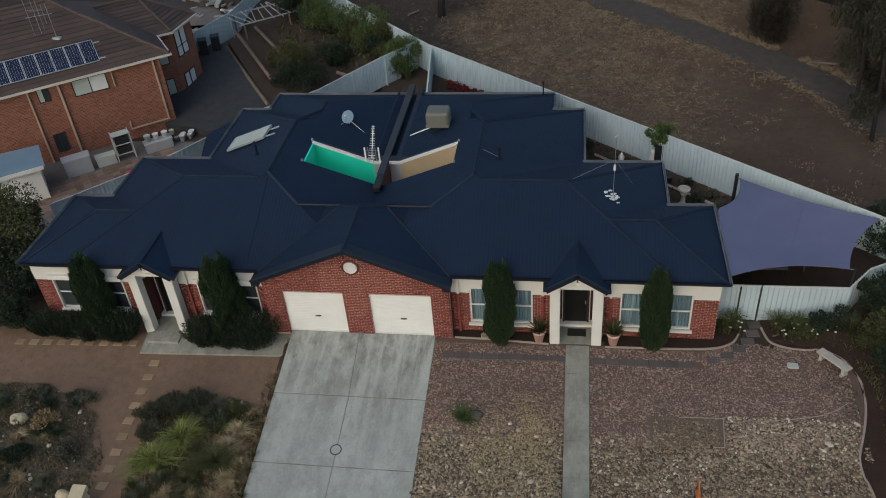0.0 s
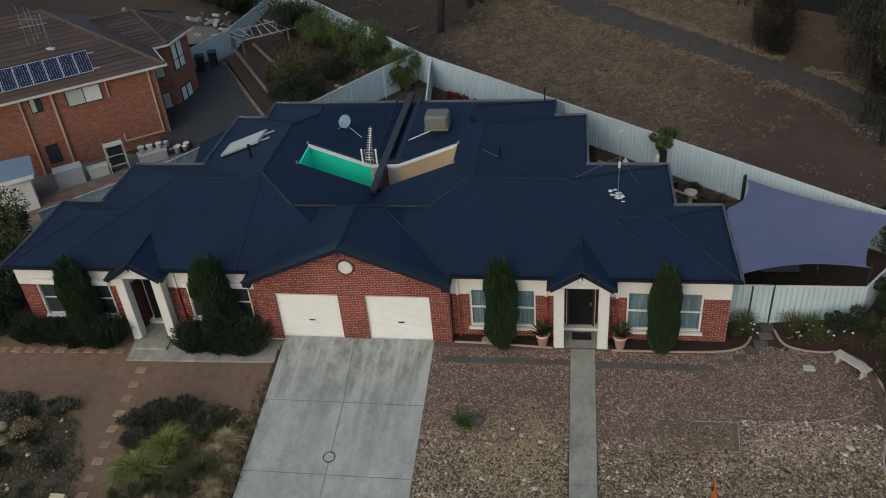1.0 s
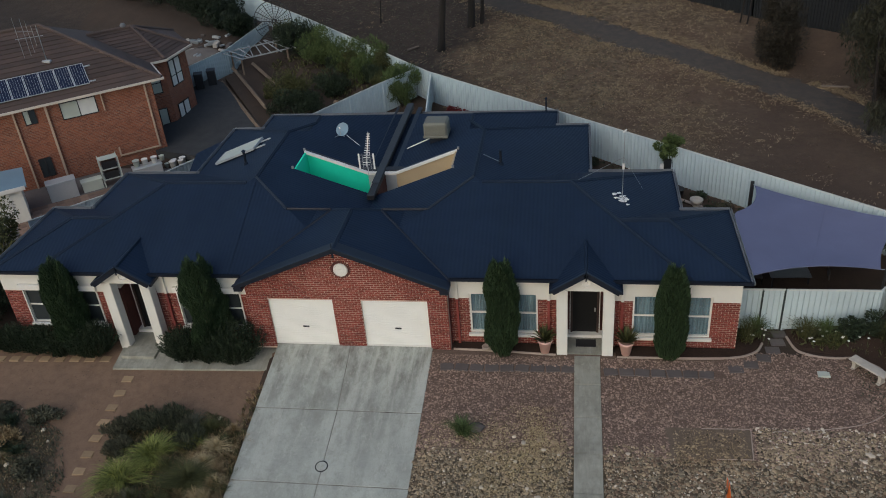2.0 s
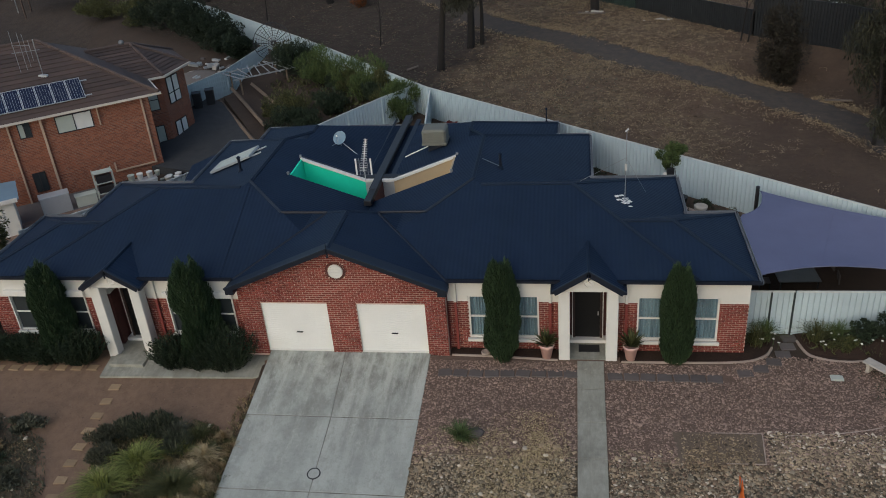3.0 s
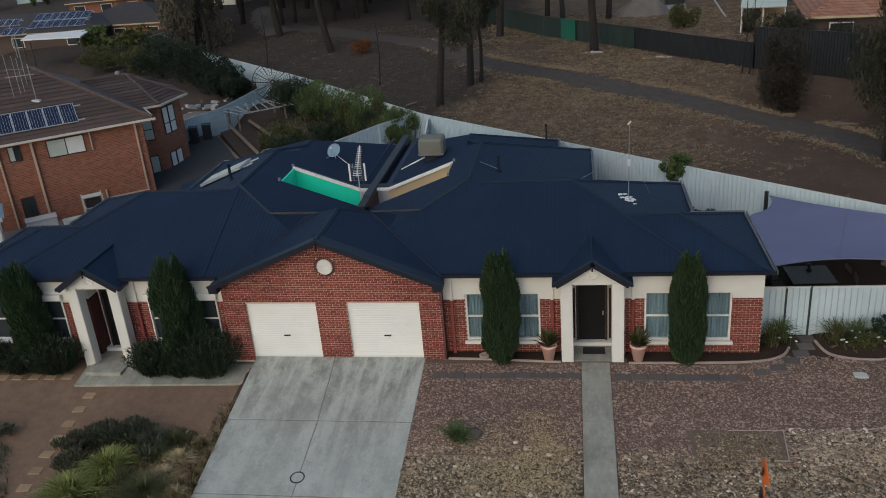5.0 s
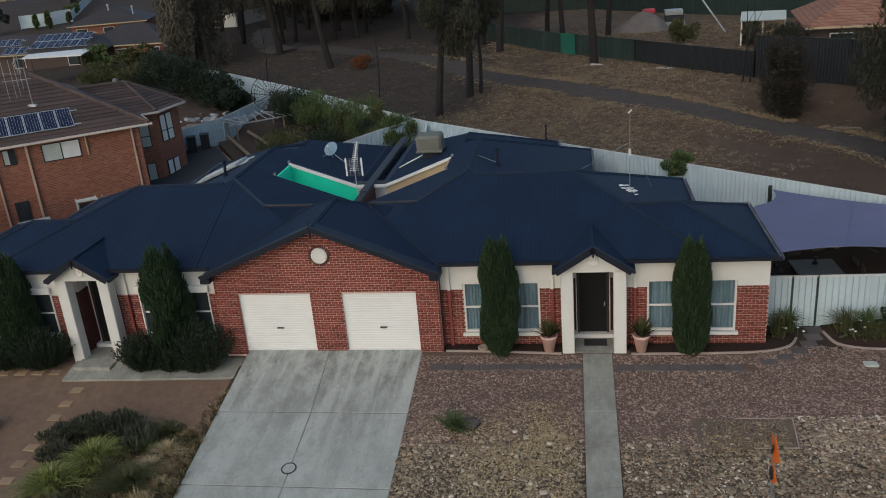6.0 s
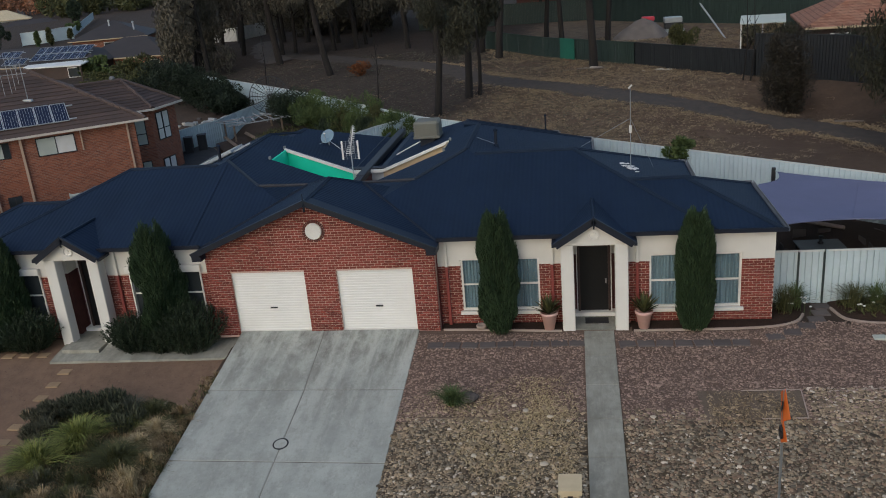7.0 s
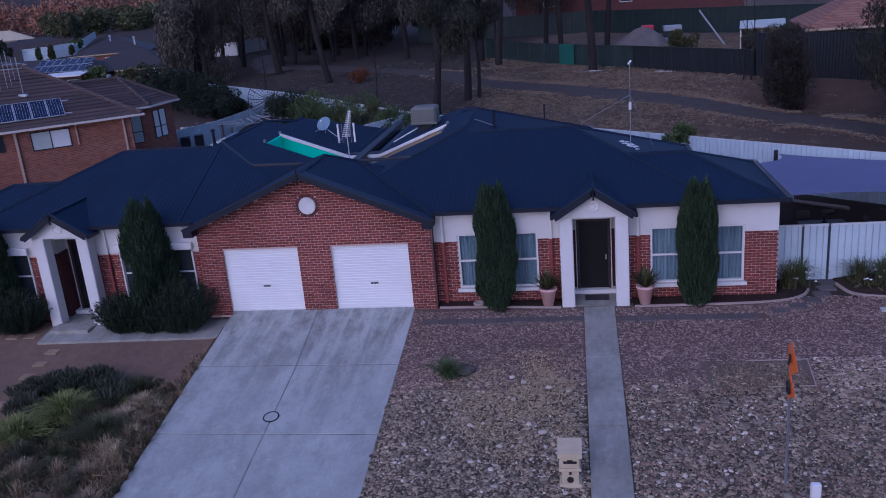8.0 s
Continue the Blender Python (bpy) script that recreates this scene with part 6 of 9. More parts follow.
for k in range(44):
    rr = random.Random(300 + k)
    x, y = -18.4 + 5.4 * rr.random(), -9.2 + 5.2 * rr.random()
    if x > -13.1 - 0.45 * (y + 8):
        continue
    m_ = (LEAF_DRY, LEAF_GREY, LEAF_DRY, LEAF_SHRUB, LEAF_OLIVE)[k % 5]
    strap_clump("dry_tussock", x, y, 0.35 + 0.3 * rr.random(), 0.3 + 0.2 * rr.random(), 170, m_, "grey and straw dry garden tussock", 330 + k, 0.034, "grass clump", "plants of the dry garden")
for k, (x, y) in enumerate(((-16.2, -3.9), (-15.0, -5.0), (-14.2, -3.9), (-15.7, -6.6), (-13.6, -6.3))):
    shrub("low_shrub", x, y, (0.75, 0.6, 0.3), 1800, (LEAF_GREY, LEAF_DRY, LEAF_GREY, LEAF_SHRUB, LEAF_GREY)[k], "low grey-green dry garden shrub", "shrub", 380 + k, (0.16, 0.04), None, 12, 0.4, 0.6, "plants of the dry garden")
for k, (x, y, r_, h, m_) in enumerate(((-8.25, -4.0, 0.6, 0.6, LEAF_GREY), (-7.55, -4.1, 0.55, 0.55, LEAF_OLIVE), (-7.9, -4.75, 0.5, 0.5, LEAF_BRIGHT), (-7.0, -4.9, 0.5, 0.55, LEAF_STRAW), (-7.2, -5.6, 0.5, 0.6, LEAF_STRAW), (-6.6, -5.9, 0.45, 0.5, LEAF_DRY), (-6.75, -7.0, 0.5, 0.6, LEAF_STRAW))):
    strap_clump("tussock", x, y, r_, h, 420, m_, "mixed green and straw grass tussock in the bed", 960 + k, 0.024, "grass clump", GARDEN)
for k in range(46):
    rr = random.Random(1200 + k)
    x, y = -10.6 + 4.2 * rr.random(), -9.6 + 4.9 * rr.random()
    if y > -5.6 and x < -8.6:
        continue
    m_ = (LEAF_DRY, LEAF_OLIVE, LEAF_GREY, LEAF_OLIVE, LEAF_STRAW)[k % 5]
    strap_clump("dry_tussock", x, y, 0.3 + 0.3 * rr.random(), 0.45 + 0.4 * rr.random(), 150, m_, "tall seeding dry grass tussock in the bed", 1200 + k, 0.02, "grass clump", GARDEN)
# weeds along the drive edge
for k in range(16):
    rr = random.Random(900 + k)
    y = -2.2 - 0.42 * k
    strap_clump("edge_weed", -6.1 - 0.16 * rr.random(), y + 0.3 * rr.random(), 0.2 + 0.14 * rr.random(), 0.3, 80, (LEAF_DRY, LEAF_OLIVE)[k % 2], "small dry weeds along the driveway edge", 700 + k, 0.014, "weed", "weeds along the driveway")
# green plant in the gravel
strap_clump("strap_plant", 1.63, -4.02, 0.62, 0.55, 420, LEAF_GREEN, "small bright green plant in the gravel", 91, 0.026, "plant")
# right-hand bed
for k, (x, y, s, m_) in enumerate(((11.7, 0.95, 0.75, LEAF_OLIVE), (12.1, 1.25, 0.6, LEAF_GREEN), (13.85, 1.15, 0.75, LEAF_OLIVE), (14.5, 1.2, 0.6, LEAF_GREEN), (16.4, 0.95, 0.7, LEAF_OLIVE))):
    strap_clump("strap_plant", x, y, s, 1.0, 260, m_, "green strap-leaf plant with small white flowers", 95 + k, 0.024, "plant", "plants along the side fence")
for k, (x, y, rd) in enumerate(((15.3, 1.2, (0.6, 0.5, 0.55)), (16.2, 1.3, (0.75, 0.55, 0.55)), (14.6, 0.8, (0.6, 0.4, 0.3)), (17.0, 0.3, (0.7, 0.6, 0.4)))):
    shrub("shrub", x, y, rd, 2600, LEAF_SHRUB if k < 2 else LEAF_OLIVE, "dark green rounded shrub before the fence", "shrub", 110 + k, (0.09, 0.04), None, 14, 0.42, 0.4, "plants along the side fence")
rr = random.Random(12)
for k in range(26):
    x, y = (11.8 + 0.9 * rr.random(), 0.7 + 0.6 * rr.random()) if k % 3 == 0 else (13.6 + 2.4 * rr.random(), 0.55 + 0.7 * rr.random())
    z = gz(x, y) + 0.25 + 0.35 * rr.random()
    th = thing("white_flower", (x, y, gz(x, y)), "small white flower on a thin stem", "flower", "white flowers along the fence")
    part("stem", tube(bmesh.new(), [(x, y, gz(x, y)), (x, y, z)], 0.006, 4), LEAF_GREEN, th)
    part("petals", lathe(bmesh.new(), [(0.015, 0), (0.05, 0.02), (0.03, 0.04), (0.005, 0.045)], (x, y, z - 0.01), 7), MAT_WHITE, th)
shrub("large_bush", 17.75, 1.9, (1.15, 1.2, 1.05), 12000, LEAF_SHRUB, "dark dense bush over the fence corner", "bush", 131, (0.14, 0.045), None, 26, 0.36, 0.3)
shrub("large_bush", 18.7, 5.4, (1.4, 1.5, 1.35), 12000, LEAF_SHRUB, "tall dark bush beside the shade sail", "bush", 132, (0.14, 0.045), None, 26, 0.36, 0.3)
shrub("large_bush", 18.0, 0.2, (1.4, 1.3, 1.0), 12000, LEAF_OLIVE, "large olive green bush beside the front fence", "bush", 120, (0.14, 0.05), None, 26, 0.36, 0.2)
shrub("large_bush", 19.2, -1.9, (1.9, 1.6, 0.95), 11000, LEAF_SHRUB, "broad dark green bush beyond the kerb", "bush", 124, (0.14, 0.05), None, 26, 0.36, 0.2)
shrub("large_bush", 19.3, -5.2, (1.7, 1.8, 0.9), 10000, LEAF_OLIVE, "broad olive bush beside the stone bed", "bush", 125, (0.14, 0.05), None, 26, 0.36, 0.2)
ground_cover("green_cover", [(13.3, 1.6), (13.5, 0.7), (14.5, 0.3), (16.0, 0.2), (16.7, -1.7), (16.5, -5.0), (15.6, -9.5), (20.5, -9.5), (20.5, 1.6)], 26000, LEAF_OLIVE, "dark green low growth of the side bed", 656, (0.34, 0.05), 0.9)
shrub("large_bush", 17.7, -0.9, (0.95, 0.9, 0.7), 6000, LEAF_SHRUB, "dark green bush beside the bench", "bush", 127, (0.14, 0.05), None, 20, 0.38, 0.4)
shrub("large_bush", 17.6, -3.4, (0.9, 1.1, 0.6), 6000, LEAF_SHRUB, "dark low bush beyond the kerb", "bush", 128, (0.14, 0.05), None, 20, 0.38, 0.4)
shrub("large_bush", 17.4, -7.0, (1.1, 1.3, 0.6), 6000, LEAF_SHRUB, "dark low bush beyond the kerb", "bush", 129, (0.14, 0.05), None, 20, 0.38, 0.4)
shrub("large_bush", 19.6, 4.4, (1.3, 1.2, 1.4), 8000, LEAF_SHRUB, "tall dark bush behind the side fence", "bush", 121, (0.12, 0.04), None, 22, 0.36, 0.2)
# dark trees beside the left corner
shrub("large_bush", -20.7, 3.9, (2.7, 2.5, 2.5), 26000, LEAF_OLIVE, "large dark olive bush at the house corner", "bush", 122, (0.16, 0.06), -0.4, 34, 0.34, 0.1)
# unseen bush, added to darken the left end of the sand yard
shrub("large_bush", -21.6, 0.3, (1.6, 1.3, 1.2), 10000, LEAF_SHRUB, "dark green bush added out of view to darken the yard", "bush", 133, (0.14, 0.05), -0.5, 24, 0.36, 0.4)
shrub("large_bush", -19.0, -0.2, (1.1, 0.9, 1.1), 9000, LEAF_SHRUB, "dark green bush at the end of the front wall", "bush", 126, (0.14, 0.05), -0.4, 22, 0.36, 0.4)
shrub("large_bush", -19.7, 1.9, (1.6, 1.5, 1.75), 14000, LEAF_SHRUB, "dark dense bush beside the end wall", "bush", 123, (0.12, 0.045), -0.4, 26, 0.36, 0.1)
# back gardens
for k, (x, y, rd, m_, n) in enumerate((
        (-11.9, 22.6, (2.4, 2.0, 1.3), LEAF_SHRUB, 11000), (-13.4, 25.6, (1.9, 1.7, 1.2), LEAF_OLIVE, 9000), (-12.2, 30.0, (2.0, 1.4, 1.6), LEAF_GREEN, 8000),
        (-9.6, 28.3, (1.6, 1.2, 1.5), LEAF_GREEN, 6200), (-14.5, 32.2, (1.9, 1.3, 1.6), LEAF_SHRUB, 8000), (-10.4, 25.4, (1.5, 1.2, 1.0), LEAF_SHRUB, 6000), (-7.6, 27.2, (1.2, 0.8, 1.5), LEAF_GREEN, 4200), (-6.9, 26.2, (0.8, 0.6, 1.3), LEAF_OLIVE, 3200))):
    shrub("garden_bush", x, y, rd, n, m_, "leafy green bush in a back garden", "bush", 130 + k, (0.19, 0.035), None, 30, 0.32, 1.1, "bushes of the back garden")
shrub("feathery_tree", -5.1, 23.2, (1.3, 1.1, 1.35), 7200, LEAF_GREEN, "grey-green feathery small tree by the fence", "tree", 140, (0.26, 0.035), None, 24, 0.4, 1.0)
shrub("fence_climber", 9.9, 12.25, (0.95, 0.6, 0.72), 6200, LEAF_GREEN, "bright green leafy shrub rising over the fence", "shrub", 141, (0.12, 0.07), 1.85, 14, 0.42, 0.5)
part("lattice", bx(9.55, 10.3, 12.0, 12.3, 0.6, 2.1), MAT_FENCE_DARK, thing("trellis", (9.9, 12.25, 0.6), "dark timber trellis below a shrub", "trellis"))
for k in range(9):
    x = -1.9 + 0.36 * k
    shrub("red_shrub", x, 20.9 - 0.26 * k + 0.1 * math.sin(k * 3), (0.34, 0.28, 0.26), 620, LEAF_RED, "low dark red leafed shrub by the fence", "shrub", 150 + k, (0.1, 0.06), None, 8, 0.45, 0.3, "red shrubs by the fence")
for k, (x, y) in enumerate(((4.9, 14.6), (6.2, 13.9), (7.5, 12.7), (11.0, 10.2), (12.0, 9.3), (11.3, 9.0), (12.4, 8.4))):
    shrub("low_shrub", x, y, (0.4, 0.35, 0.22), 900, LEAF_SHRUB if k % 2 else LEAF_GREY, "low dark shrub in the back garden bed", "shrub", 170 + k, (0.09, 0.03), None, 9, 0.42, 0.4, "low shrubs of the back yard")
for k in range(11):
    rr = random.Random(770 + k)
    p = Vector(on_line(17.5)).lerp(Vector(FENCE_FAR[1]), k / 10)
    x, y = p.x - 0.7 - 0.4 * rr.random(), p.y - 0.9 - 0.4 * rr.random()
    shrub("garden_bush", x, y, (1.0, 0.75, 0.7 + 0.55 * rr.random()), 3600, (LEAF_GREEN, LEAF_OLIVE, LEAF_SHRUB)[k % 3], "leafy green bush along the garden fence", "bush", 770 + k, (0.22, 0.03), None, 18, 0.36, 1.6, "bushes of the back garden")
for k, (x, y) in enumerate(((22.6, 33.2), (25.4, 30.6), (28.0, 27.6), (20.0, 37.4))):
    shrub("yard_bush", x, y, (2.0, 1.8, 1.5), 8000, LEAF_GUM, "dark bush behind the tall fence", "bush", 790 + k, (0.2, 0.05), None, 26, 0.36, 0.3, "bushes behind the fence")
# dark hedge beyond the neighbour
for k, (x, y, rd) in enumerate(((-20.9, 37.6, (1.5, 1.5, 1.15)), (-22.6, 39.4, (1.8, 1.7, 1.45)), (-24.6, 41.3, (2.1, 1.9, 1.75)), (-26.9, 43.3, (2.3, 2.0, 2.0)), (-29.4, 45.6, (2.5, 2.1, 2.1)), (-32.4, 48.2, (2.8, 2.3, 2.2)), (-36.0, 50.6, (2.8, 2.3, 1.5)), (-41.5, 54.2, (3.0, 2.3, 1.35)))):
    shrub("hedge_bush", x, y, rd, 9500, LEAF_HEDGE if k < 6 else LEAF_OLIVE, "large dark green hedge bush by the field", "bush", 180 + k, (0.2, 0.06), None, 26, 0.34, 0.3, "hedge by the field")


def gum(x, y, h, r0, seed, lean=(0, 0), low=0.45, spread=2.6, n=5000, label="tall dark eucalyptus with drooping sparse foliage", bark=None, mat_=None):
    z = gz(x, y)
    th = thing("eucalyptus", (x, y, z), label, "tree", "eucalyptus trees of the field")
    r = rng_for(seed)
    pts = [(x + lean[0] * t + 0.3 * math.sin(t * 4 + seed), y + lean[1] * t, z - 0.2 + h * t) for t in (0, 0.12, 0.3, 0.5, 0.7, 0.85, 1.0)]
    part("trunk", tube(bmesh.new(), pts, r0, 9, r0 * 0.3), bark or MAT_BARK, th)
    P, D = [], []
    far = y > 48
    for k in range(9):
        t = low + (1 - low) * (k + 0.3) / 9
        a = r.rand() * 6.28
        ln = spread * r.uniform(0.6, 1.1) * (1.1 - 0.5 * t)
        b0 = np.array([x + lean[0] * t, y + lean[1] * t, z + h * t])
        e = b0 + np.array([math.cos(a) * ln, math.sin(a) * ln, ln * 0.45])
        part("limb", tube(bmesh.new(), [tuple(b0), tuple((b0 + e) / 2 + np.array([0, 0, 0.15])), tuple(e)], r0 * 0.3, 5, 0.02), bark or MAT_BARK, th)
        for q in (0.55, 1.0):
            c = b0 + (e - b0) * q + np.array([0, 0, -0.3])
            p, v = in_blob(r, n // 18, c, (spread * 0.33, spread * 0.33, spread * 0.42), 0.15)
            P.append(p)
            D.append(np.array([0, 0, -1.0]) + r.normal(size=p.shape) * 0.45)
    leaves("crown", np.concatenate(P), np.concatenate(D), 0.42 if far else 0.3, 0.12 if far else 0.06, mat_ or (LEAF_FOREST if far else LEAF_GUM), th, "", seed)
    return th


for k, (x, y, h, r0, lean, low, sp) in enumerate((
        (-3.62, 31.3, 13, 0.28, (0.3, 0.2), 0.33, 2.8), (-2.2, 35.6, 14, 0.3, (-0.4, 0.3), 0.5, 2.6), (-1.75, 36.2, 9, 0.16, (0.5, 0), 0.5, 2.0),
        (6.6, 42.4, 15, 0.36, (0.2, 0.3), 0.55, 3.0), (-25.4, 62, 15, 0.4, (-0.6, 0), 0.4, 3.6), (-16.8, 51.8, 14, 0.34, (-2.4, 0.4), 0.45, 3.2),
        (-1.0, 52.0, 14, 0.36, (0.3, 0), 0.4, 3.2), (-3.3, 57.5, 15, 0.34, (-0.4, 0), 0.35, 3.4), (-8.5, 60, 14, 0.3, (0.5, 0), 0.35, 3.4), (-12.5, 66, 15, 0.32, (-0.3, 0), 0.3, 3.6),
        (-19, 70, 15, 0.32, (0.4, 0), 0.25, 3.8), (-23, 78, 15, 0.34, (0, 0), 0.25, 4.0), (-28, 82, 16, 0.36, (0.6, 0), 0.2, 4.2), (-33, 72, 14, 0.3, (0, 0), 0.42, 3.6), (-42.5, 88, 15, 0.3, (0.4, 0), 0.15, 4.0),
        (-16, 84, 15, 0.34, (-0.5, 0), 0.2, 4.2), (-9, 80, 15, 0.34, (0.3, 0), 0.25, 4.0), (-3, 74, 15, 0.3, (0, 0), 0.3, 3.6), (3, 62, 14, 0.28, (0.4, 0), 0.45, 3.0), (8.8, 58, 15, 0.3, (-0.3, 0), 0.5, 3.0), (4.3, 55.5, 14, 0.28, (-1.4, 0), 0.5, 2.8),
        (-31.5, 57, 12, 0.26, (0, 0), 0.2, 3.0), (-34.5, 62.5, 12, 0.26, (0.4, 0), 0.12, 3.2), (-39, 72, 13, 0.3, (0, 0), 0.12, 3.6), (-30, 92, 15, 0.3, (0, 0), 0.15, 5.0), (-20, 96, 15, 0.3, (0, 0), 0.15, 5.0), (-10, 98, 15, 0.3, (0, 0), 0.15, 5.0))):
    gum(x, y, h, r0, 200 + k, lean, low, sp, 15000 if k < 4 else 6000)
for k in range(34):
    rr = random.Random(2000 + k)
    x, y = (rr.uniform(-46, -2), rr.uniform(66, 112)) if k < 26 else (rr.uniform(-2, 8), rr.uniform(84, 110))
    if (x - 5.3) / (y + 24.7) < -0.455:
        x = 5.3 - (y + 24.7) * rr.uniform(0.1, 0.44)
    gum(x, y, rr.uniform(11, 15), 0.24, 2000 + k, (rr.uniform(-0.9, 0.9), 0), 0.3 if y < 92 else 0.12, 4.4, 4600)
# dense low-branched trees between the hedge and the suburb
for k, (x, y, h) in enumerate(((-33.8, 59.5, 9), (-36.5, 66.0, 11), (-41.0, 77.0, 12))):
    gum(x, y, h, 0.2, 2300 + k, (0.3 * math.sin(k * 2.1), 0), 0.03, 3.3, 6000, "broad dark eucalyptus with dense low foliage")
for k in range(32):
    rr = random.Random(2100 + k)
    y = rr.uniform(88, 112)
    x = 5.3 - (y + 24.7) * rr.uniform(0.16, 0.45)
    if -48 < x < -34 and y < 100:
        continue
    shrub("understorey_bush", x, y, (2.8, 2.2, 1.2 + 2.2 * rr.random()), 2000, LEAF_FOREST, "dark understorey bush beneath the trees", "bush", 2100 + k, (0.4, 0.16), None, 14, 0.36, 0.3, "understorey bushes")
MAT_PALEBARK = plain("pale_gum_bark", (0.2, 0.16, 0.13), (0.12, 0.095, 0.08), 0.9, 1.2, 10, 0.3, 0.01, stretch=(1, 1, 0.3))
gum(19.85, 17.0, 9, 0.12, 240, (0.2, 0.4), 0.3, 2.0, 4200, "slender eucalyptus with dark hanging foliage")
gum(20.3, 14.6, 9, 0.13, 241, (0.4, 0.2), 0.2, 2.0, 6000, "slender eucalyptus with dense dark foliage")
shrub("dense_tree", 21.6, 17.6, (1.8, 1.7, 3.6), 9000, LEAF_DENSE, "broad dark dense tree in the field", "tree", 247, (0.24, 0.06), None, 36, 0.3, 0.1)
shrub("dense_tree", 23.6, 19.8, (2.2, 2.0, 3.6), 6000, LEAF_DENSE, "broad dark dense tree in the field", "tree", 248, (0.26, 0.07), None, 36, 0.3, 0.1)
shrub("dense_tree", 24.6, 26.5, (2.2, 2.0, 3.0), 9000, LEAF_DENSE, "broad dark dense tree by the dark fence", "tree", 249, (0.26, 0.07), None, 36, 0.3, 0.1)
gum(22.6, 22.5, 10, 0.16, 244, (0.4, 0.2), 0.15, 2.6, 9000, "broad dark eucalyptus with low hanging foliage")
shrub("dense_tree", 17.5, 27.0, (1.7, 1.5, 3.0), 17000, LEAF_DENSE, "dense dark conical tree in the field", "tree", 242, (0.24, 0.036), gz(17.5, 27.0) - 0.7, 40, 0.3, 0.4)
shrub("rusty_bush", -13.6, 49.6, (1.1, 0.9, 0.75), 1900, LEAF_RUST, "small rusty orange bush in the field", "bush", 243, (0.16, 0.06), None, 12, 0.4, 0.4)
shrub("yard_bush", 14.6, 50.4, (1.4, 1.0, 1.2), 4200, LEAF_OLIVE, "olive green bush behind the dark fence", "bush", 245, (0.2, 0.08), 2.6, 16, 0.36, 0.4)
shrub("yard_bush", 19.2, 46.5, (0.9, 0.8, 1.1), 3000, LEAF_GREY, "greyish bush beside the open shed", "bush", 246, (0.18, 0.06), 2.5, 14, 0.36, 0.4)

# ---- thin sapling stems in the field ----
for k, (x, y) in enumerate(((16.2, 32.6), (16.6, 32.3), (-22, 48), (-9.5, 38))):
    z = gz(x, y)
    tr = thing("sapling", (x, y, z), "thin bare sapling in the dry field", "tree", "saplings of the field")
    part("trunk", tube(bmesh.new(), [(x, y, z - 0.1), (x + 0.2, y, z + 2.4), (x + 0.1, y + 0.1, z + 5.0)], 0.06, 6, 0.02), MAT_BARK, tr)
    for q in range(4):
        part("branch", tube(bmesh.new(), [(x + 0.15, y, z + 1.8 + q * 0.6), (x + 0.6 * math.cos(q * 2.1), y + 0.5 * math.sin(q * 2.1), z + 2.8 + q * 0.6)], 0.02, 5, 0.008), MAT_BARK, tr)


# ---- far woods on the hill ----
def far_woods():
    r = rng_for(500)
    P, D = [], []
    for k in range(330):
        a = radians(r.uniform(98, 140)) if k < 270 else radians(r.uniform(60, 100))
        q = r.uniform(250, 400)
        x, y = q * math.cos(a), q * math.sin(a)
        hh = r.uniform(3.5, 6.5)
        p, v = in_blob(r, 260, (x, y, gz(x, y) + hh), (hh * 0.9, hh * 0.9, hh), 0.4)
        P.append(p)
        D.append(v + r.normal(size=v.shape) * 0.6)
    ob = leaves("far_woods", np.concatenate(P), np.concatenate(D), 1.0, 0.6, LEAF_HILL_SUNSET, None, "", 500)
    tagged(ob, "distant woods on the hill, sunset light painted into the leaves", "woods", kind="stuff")
    P, D = [], []
    for k in range(80):
        a, q = radians(r.uniform(114, 125)), r.uniform(195, 250)
        x, y = q * math.cos(a), q * math.sin(a)
        hh = r.uniform(1.6, 3.4)
        p, v = in_blob(r, 260, (x, y, gz(x, y) + hh), (hh * 0.9, hh * 0.9, hh), 0.4)
        P.append(p)
        D.append(v + r.normal(size=v.shape) * 0.6)
    ob = leaves("far_trees", np.concatenate(P), np.concatenate(D), 0.8, 0.5, LEAF_OLIVE, None, "", 501)
    tagged(ob, "dark green trees between distant houses", "woods", kind="stuff")


far_woods()


fence("pale wall of a yard beyond the trees", [(-45.5, 92.5), (-41.9, 92.2), (-40.2, 99.6)], 1.9, MAT_CREAM, MAT_CREAM, MAT_CREAM, lambda x, y: gz(x, y) - 0.1)
fence("white paling fence between distant gardens", [(-88.5, 111.5), (-83.0, 111.5), (-80.5, 114.5)], 2.0, MAT_FENCE, MAT_FENCE, MAT_FENCE_CAP, lambda x, y: gz(x, y) + 0.3)
fence("low white fence running uphill between distant gardens", [(-82.0, 116.5), (-98.0, 152.0)], 1.3, MAT_FENCE, MAT_FENCE, MAT_FENCE_CAP, lambda x, y: gz(x, y) + 0.3)


# ---- suburb greenery between the far houses ----
for k, (x, y, rd) in enumerate(((-46, 63, (3.0, 2.0, 1.7)), (-40.5, 60.5, (2.6, 2.0, 1.6)), (-90.5, 108, (2.4, 2.2, 2.6)), (-84.2, 109.5, (0.5, 0.5, 1.5)), (-81.8, 109.5, (0.55, 0.5, 1.6)), (-95, 140, (2.2, 2.2, 3.0)), (-86, 124, (1.6, 1.6, 1.3)), (-79.5, 112, (0.5, 0.5, 1.2)))):
    shrub("suburb_tree", x, y, rd, 2600, (LEAF_GREEN, LEAF_OLIVE, LEAF_SHRUB)[k % 3], "leafy tree among distant houses", "tree", 520 + k, (0.4, 0.2), None, 14, 0.38, 0.3, "trees among the houses")


